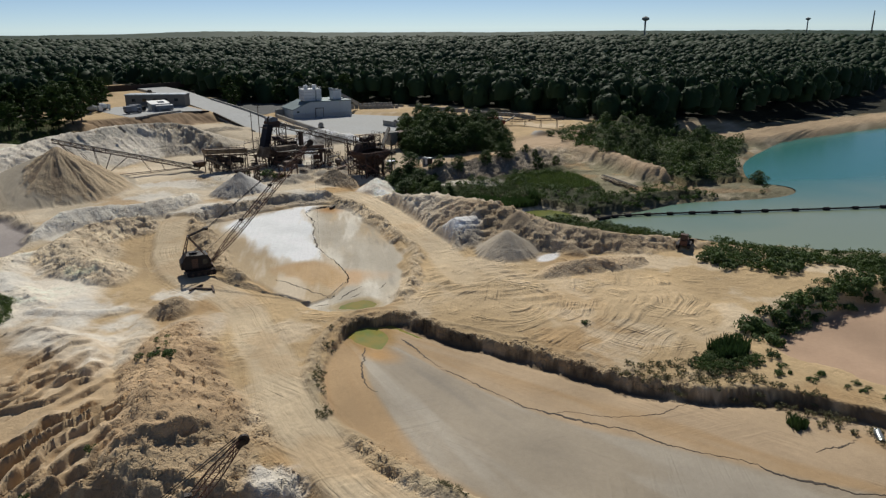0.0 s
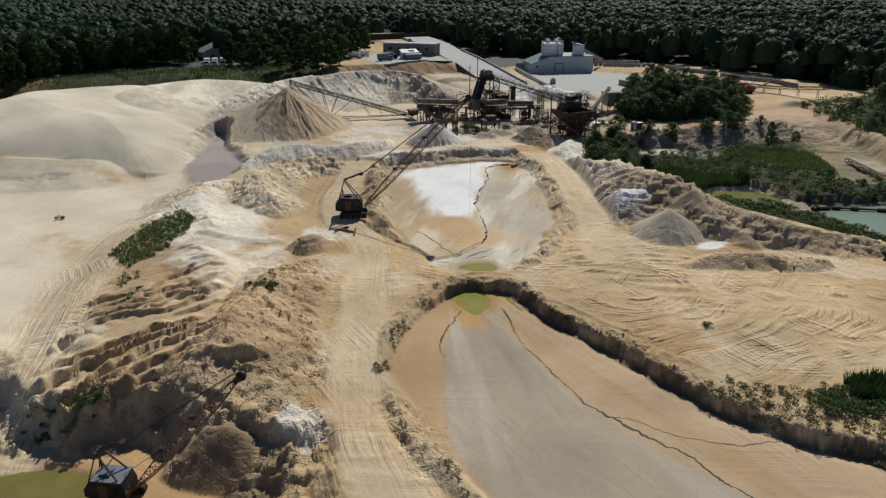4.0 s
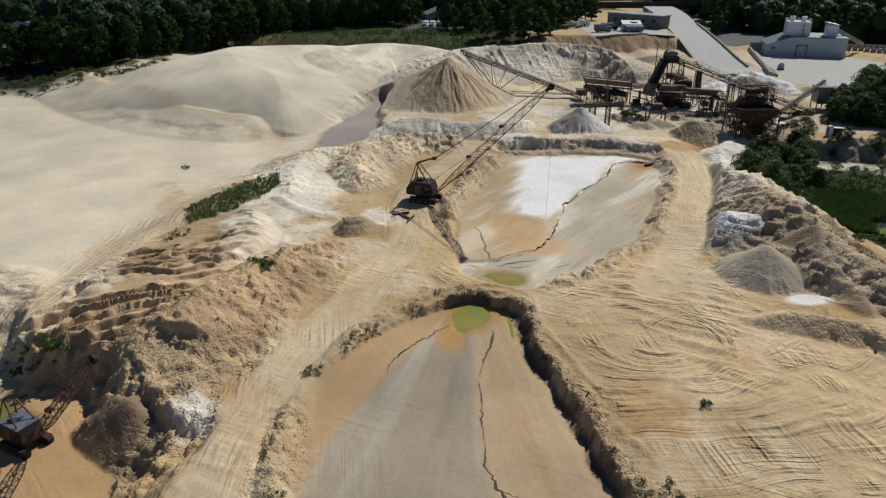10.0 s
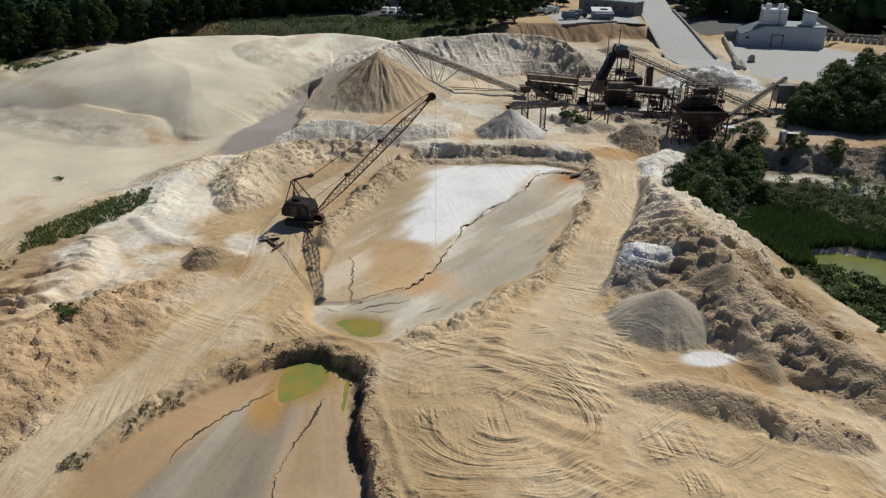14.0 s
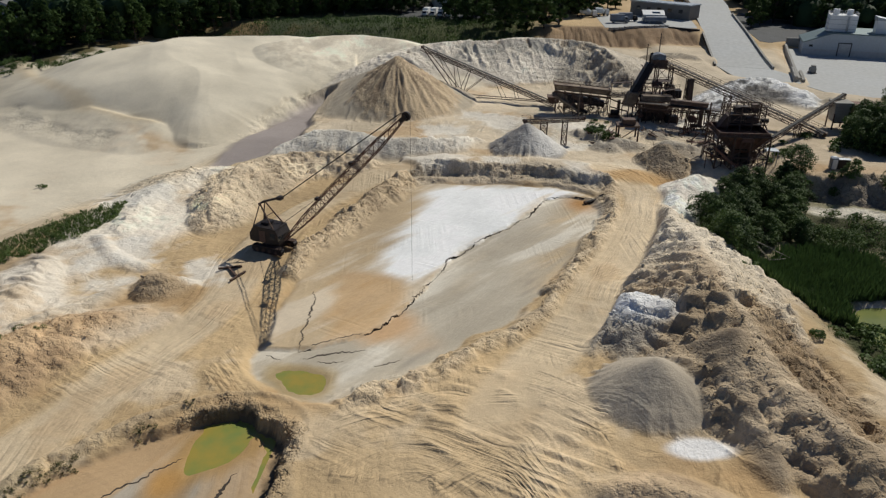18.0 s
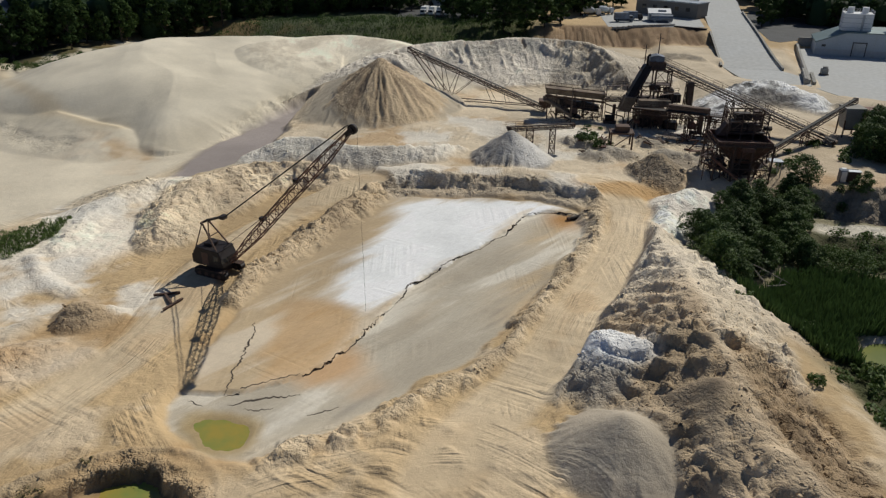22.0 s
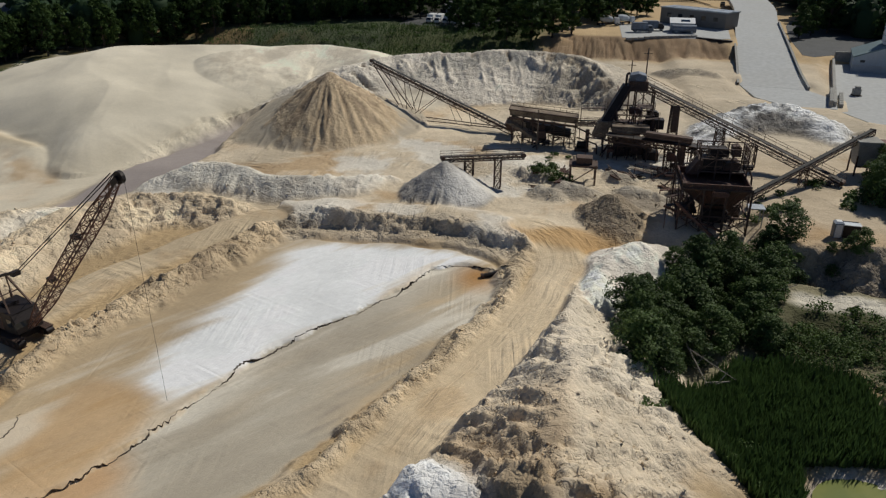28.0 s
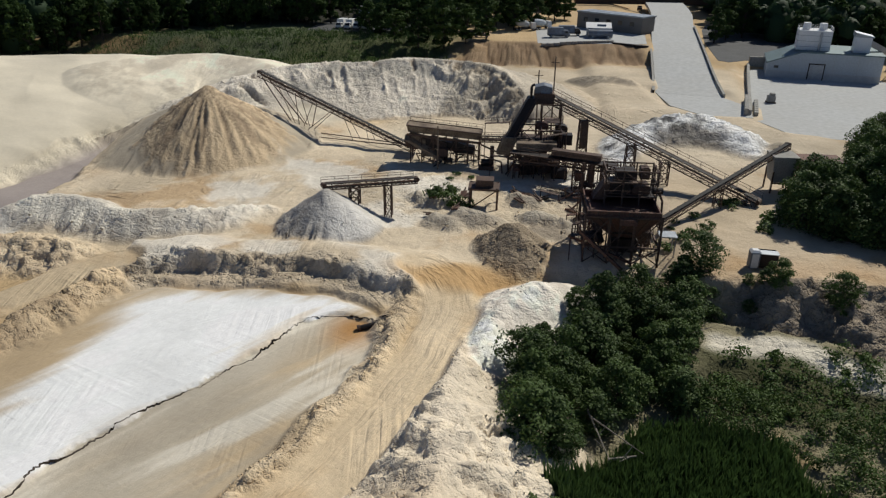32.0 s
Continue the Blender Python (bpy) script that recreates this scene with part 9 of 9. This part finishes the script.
for k in range(4):
    x, y = -22.4 + 3.4 * k, 335.6 - 0.7 * k
    box_truck(pose(x, y, ground_z(x, y) + 0.1, 0, 0, -98), "white delivery truck parked in a row", WHITE, WHITE, "white trucks in the lot")

# site office, shed and tank on the upper yard
gz0 = ground_z(78, 339)
ob = thing("site_office", "long grey-brown site office building with a pale roof", "building", at=pose(78.6, 340.4, gz0, 0, 0, -41.7))
part("office_wall", Form().box(-14, -4, 0, 14, 4, 5.6), material("grey_brown_cladding", (0.20, 0.185, 0.165), 0.8, 0, 0.2, 0.5, 0.2, 4), ob)
part("roof", Form().box(-14.3, -4.3, 5.6, 14.3, 4.3, 6.0), GALV, ob, "pale sheet roof")
for k in range(7):
    part("roof_panel", Form().box(-13.6 + 3.9 * k, -4.1, 6.0, -10.2 + 3.9 * k, 4.1, 6.08), GALV, ob)
for k in range(5):
    part("window", Form().box(-11 + 5 * k, -4.04, 2.6, -9.2 + 5 * k, -3.98, 4.0), GLASS, ob)
gz0 = ground_z(71, 321)
ob = thing("tool_shed", "small shed with a white pitched roof on the upper yard", "shed", at=pose(71.0, 322.5, gz0, 0, 0, -4))
part("shed_wall", Form().box(-4, -2.6, 0, 4, 2.6, 3.0), GALV, ob)
part("roof", Form().hexa([(-4.3, -3, 3.0), (4.3, -3, 3.0), (4.3, 3, 4.2), (-4.3, 3, 4.2), (-4.3, -3, 3.15), (4.3, -3, 3.15), (4.3, 3, 4.35), (-4.3, 3, 4.35)]), WHITE, ob, "white sheet roof")
part("roof_light", Form().hexa([(-0.5, -1.4, 3.48), (2.5, -1.4, 3.48), (2.5, 0.6, 3.88), (-0.5, 0.6, 3.88), (-0.5, -1.4, 3.55), (2.5, -1.4, 3.55), (2.5, 0.6, 3.95), (-0.5, 0.6, 3.95)]), GLASS, ob)
ob = thing("storage_tank", "pale blue-grey horizontal steel tank", "tank", at=pose(71.2, 317.2, ground_z(71, 317) + 0.1))
part("tank_shell", Form().tube((-4, 0, 1.5), (4, 0, 1.5), 1.3, 18), BLUEGREY, ob)
for x in (-2.6, 2.6):
    part("saddle", Form().box(x - 0.3, -1.1, 0, x + 0.3, 1.1, 1.0), CONC, ob)
ob = thing("boundary_wall", "dark brown wall with a sandy bank behind the street", "wall")
part("wall_body", Form().beam((70, 425, 8.6), (132, 425, 9.0), 0.6, 3.4), material("dark_timber", (0.06, 0.045, 0.035), 0.9), ob)
part("sand_bank", Form().beam((70, 433, 8.6), (98, 433, 8.8), 5.0, 3.0), material("orange_sand_bank", (0.52, 0.34, 0.16), 0.95, 0, 0.2, 0.3, 0.3, 4), ob)


def house(x, y, r, w, d, h, roof_mat, wall_mat, label):
    ob = thing("house", label, "house", "houses behind the trees", pose(x, y, 3.8 if x < 40 else 5.5, 0, 0, r))
    part("wall", Form().prism([(-w / 2, -d / 2), (w / 2, -d / 2), (w / 2, d / 2), (-w / 2, d / 2)], 0, h).profile([(-w / 2, h - 0.01), (w / 2, h - 0.01), (0, h + w * 0.2)], -d / 2, d / 2), wall_mat, ob)
    f = Form()
    for s in (-1, 1):
        f.hexa([(s * (w / 2 + 0.4), -d / 2 - 0.4, h - 0.2), (s * (w / 2 + 0.4), d / 2 + 0.4, h - 0.2), (0, d / 2 + 0.4, h + w * 0.21), (0, -d / 2 - 0.4, h + w * 0.21),
                (s * (w / 2 + 0.4), -d / 2 - 0.4, h), (s * (w / 2 + 0.4), d / 2 + 0.4, h), (0, d / 2 + 0.4, h + w * 0.21 + 0.2), (0, -d / 2 - 0.4, h + w * 0.21 + 0.2)])
    part("roof", f, roof_mat, ob)
    for k in (-1, 1):
        wn_ = part("window", Form().box(k * w * 0.25 - 0.6, -d / 2 - 0.05, h * 0.35, k * w * 0.25 + 0.6, -d / 2 - 0.01, h * 0.75), GLASS, ob)


SHINGLE = material("grey_shingles", (0.16, 0.165, 0.17), 0.85, 0, 0.25, 0.6, 0.3, 5)
house(-14, 372, 12, 18, 12, 4.5, SHINGLE, STUCCO, "low house with a grey shingle roof behind the trucks")
house(18, 352, -30, 10, 20, 5.0, SHINGLE, STUCCO, "grey gabled shed behind the green bank")
house(30, 392, 20, 16, 14, 5.0, ROOF, STUCCO, "pale house with a grey-green roof among trees")
house(-165, 262, 25, 9, 12, 3.5, SHINGLE, WHITE, "white house with a grey roof at the wood's edge")
house(-196, 312, 10, 14, 10, 4.0, SHINGLE, STUCCO, "pale house half hidden in the wood")
house(-150, 300, -20, 12, 9, 4.0, SHINGLE, WHITE, "white house half hidden in the wood")
house(52, 398, 0, 18, 10, 5.0, RUST_RED, DUSTY, "long red-roofed building beyond the yard")

# ---- lake side ----
ob = thing("floating_pipeline", "black dredge pipeline on floats across the lake", "pipeline")
PIPE = curve([(73, 84), (78, 83), (91.4, 73), (104, 62.5), (122.8, 47.2), (140, 34)])
for a, b in zip(PIPE, PIPE[1:]):
    part("pipe_section", Form().tube((a[0], a[1], LAKE_Z + 0.35), (b[0], b[1], LAKE_Z + 0.35), 0.22, 8), DARK, ob)
total = len(PIPE) - 1
for k in range(17):
    u = (k + 0.5) / 17 * total
    a = lerp(PIPE[int(u)], PIPE[int(u) + 1], u - int(u))
    b = PIPE[int(u) + 1]
    d = Vector((b[0] - PIPE[int(u)][0], b[1] - PIPE[int(u)][1], 0)).normalized()
    part("float", Form().tube((a[0] - d.x * 0.7, a[1] - d.y * 0.7, LAKE_Z + 0.25), (a[0] + d.x * 0.7, a[1] + d.y * 0.7, LAKE_Z + 0.25), 0.5, 10), DARK, ob)


def line_conveyor(pts, label):
    root = thing("field_conveyor", label, "conveyor", "field conveyors")
    f, g = Form(), Form()
    for a, b in zip(pts, pts[1:]):
        truss(f, a, b, 1.0, 0.8, 2.5, 0.14, 0.08)
        g.beam(Vector(a) + Vector((0, 0, 0.2)), Vector(b) + Vector((0, 0, 0.2)), 0.8, 0.08)
    part("truss", f, RUST_RED, root)
    part("belt", g, BELT, root)
    f = Form()
    for a, b in zip(pts, pts[1:]):
        for t in (0.15, 0.5, 0.85):
            p = lerp(a, b, t)
            for s in (-1, 1):
                part("leg", Form().beam((p[0] + 0.5 * s, p[1], ground_z(p[0], p[1]) - 0.2), (p[0] + 0.3 * s, p[1], p[2] - 0.8), 0.14), RUST, root)


line_conveyor([(150, 226, 4.5), (156, 204, 4.6), (160, 182, 4.8), (161, 160, 7.2)], "long red field conveyor leading to the grey cones")
line_conveyor([(110, 108, ground_z(110, 108) + 1.2), (104, 93, ground_z(104, 93) + 1.2)], "rusty pipe conveyor lying on the bare terrace")
ob = thing("small_dozer", "small rusty brown bulldozer parked on the lake bank", "bulldozer", at=pose(54.0, 53.0, ground_z(54, 53), 0, 0, 20))
for s in (-1, 1):
    part("crawler_track", Form().profile([(-1.7, 0.2), (-1.4, 0), (1.4, 0), (1.7, 0.2), (1.7, 0.6), (1.4, 0.8), (-1.4, 0.8), (-1.7, 0.6)], s * 1.0 - 0.25, s * 1.0 + 0.25), DARK, ob)
part("body", Form().box(-1.3, -0.7, 0.5, 1.4, 0.7, 1.4), RUST_RED, ob, bevel=0.06)
part("cab", Form().box(-1.1, -0.65, 1.4, 0.1, 0.65, 2.5), RUST, ob, bevel=0.05)
part("blade", Form().hexa([(1.9, -1.5, 0.1), (2.0, -1.5, 0.1), (2.0, 1.5, 0.1), (1.9, 1.5, 0.1), (1.8, -1.5, 1.1), (1.95, -1.5, 1.1), (1.95, 1.5, 1.1), (1.8, 1.5, 1.1)]), DARK, ob)
for s in (-1, 1):
    part("push_arm", Form().beam((-0.2, 1.2 * s, 0.4), (1.9, 1.3 * s, 0.4), 0.15), DARK, ob)
ob = thing("culvert_pipe", "short pale culvert pipe end at the pond's edge", "pipe")
part("pipe", Form().tube((12.2, 8.6, -0.75), (10.6, 7.6, -1.05), 0.42, 14, caps=False), GALV, ob)
# dark disc set in the mouth for the shade inside the pipe
part("pipe_mouth", Form().tube((10.62, 7.62, -1.05), (10.5, 7.54, -1.07), 0.40, 14), DARK, ob)
# driftwood in the thicket
for p, q, thick in (((50.6, 117.6, 0.3), (52.4, 112.0, -1.3), 0.09), ((51.0, 116.0, 0.2), (55.2, 113.0, -1.0), 0.08), ((52.2, 112.2, -1.2), (54.6, 112.8, -1.1), 0.16), ((62.0, 131.0, 0.2), (65.0, 132.0, 0.9), 0.08)):
    ob = thing("dead_branch", "bleached dead branch lying in the thicket", "branch", "dead branches")
    part("stem", Form().tube(p, q, thick, 7, thick * 0.5), DRIFT, ob)
    m_ = lerp(p, q, 0.55)
    part("twig", Form().tube(m_, (m_[0] + 0.8, m_[1] + 0.6, m_[2] + 0.9), thick * 0.4, 5, thick * 0.2), DRIFT, ob)
    part("twig", Form().tube(lerp(p, q, 0.75), (m_[0] - 0.5, m_[1] - 1.0, m_[2] + 0.4), thick * 0.35, 5, thick * 0.2), DRIFT, ob)
# pipe end in the orange seep of the upper pond
ob = thing("outfall_pipe", "dark outfall pipe end in an orange seep of the pond", "pipe")
part("pipe", Form().tube((27.6, 128.6, 0.2), (30.2, 129.6, 0.55), 0.3, 12, caps=False), DARK, ob)
part("pipe_collar", Form().tube((27.5, 128.56, 0.19), (27.8, 128.68, 0.23), 0.37, 12), RUST, ob)

# masts on the horizon
for dx, dy, h, wide in ((0.846, 0.5, 62, 9), (0.934, 0.335, 70, 10)):
    m = 1900 if wide == 9 else 3400
    x, y = -67.5 + dx * m, -7.2 + dy * m
    ob = thing("water_tower", "distant grey water tower above the forest", "tower", "far towers")
    part("stem", Form().tube((x, y, 0), (x, y, h), 2.2, 10), BLOCK, ob)
    part("tank", Form().tube((x, y, h - 8), (x, y, h - 4), 3, 14, wide).tube((x, y, h - 4), (x, y, h), wide, 14, wide * 0.9).tube((x, y, h), (x, y, h + 3), wide * 0.9, 14, 2), BLOCK, ob)
x, y = -67.5 + 0.952 * 3200, -7.2 + 0.27 * 3200
ob = thing("radio_mast", "thin distant radio mast above the forest", "mast", "far towers")
part("mast", lattice_column(Form(), x, y, 0, 92, 4, 9, 1.0, 0.6, 2), DARK, ob)

# puddles
flat_sheet("puddle_water_1", [(-9.8, 79.2), (-1.2, 79.2), (-1.2, 72.6), (-9.8, 72.6)], -0.10, puddle_mat, "yellow-green puddle at the foot of the upper pond")
flat_sheet("puddle_water_2", [(-15.0, 70.7), (-5.6, 70.7), (-5.6, 60.7), (-15.0, 60.7)], POND_TWO_Z - 0.10, puddle_mat, "green puddle at the head of the lower pond")

# stacked concrete products and a red crusher beyond the yard
block_row((150, 286), (172, 276), 11, "long stack of grey concrete blocks beside the yard", 3)
block_row((154, 280), (172, 271), 9, "long stack of grey concrete blocks beside the yard", 2)
block_row((176, 262), (178, 230), 16, "row of pale concrete blocks along the wood's edge", 2)
block_row((178, 228), (181, 190), 18, "row of pale concrete blocks along the wood's edge", 2)
gz0 = ground_z(151, 186)
ob = thing("crusher", "red mobile crusher with a white cabin on sandy ground", "crusher", at=pose(151, 186, gz0, 0, 0, -18))
RED = material("faded_red_paint", (0.28, 0.05, 0.03), 0.6, 0.1, 0.4, 0.8, 0.2, 6)
for s in (-1, 1):
    part("crawler_track", Form().profile([(-2.4, 0.3), (-2.0, 0), (2.0, 0), (2.4, 0.3), (2.4, 0.8), (2.0, 1.0), (-2.0, 1.0), (-2.4, 0.8)], s * 1.2 - 0.3, s * 1.2 + 0.3), DARK, ob)
part("body", Form().profile([(-3.6, 1.0), (3.2, 1.0), (3.4, 2.2), (1.0, 2.8), (-3.0, 2.6)], -1.2, 1.2), RED, ob, bevel=0.06)
part("hopper", Form().hexa([(-3.4, -1.0, 2.4), (-0.8, -1.0, 2.4), (-0.8, 1.0, 2.4), (-3.4, 1.0, 2.4), (-4.4, -1.7, 4.0), (-0.2, -1.7, 4.0), (-0.2, 1.7, 4.0), (-4.4, 1.7, 4.0)]), RED, ob)
part("cabin", Form().box(0.6, -0.9, 2.6, 2.2, 0.9, 3.9), WHITE, ob, "white cabin", 0.05)
part("discharge_belt", Form().beam((3.0, 0, 1.4), (8.6, 0, 3.8), 0.9, 0.35), DARK, ob)
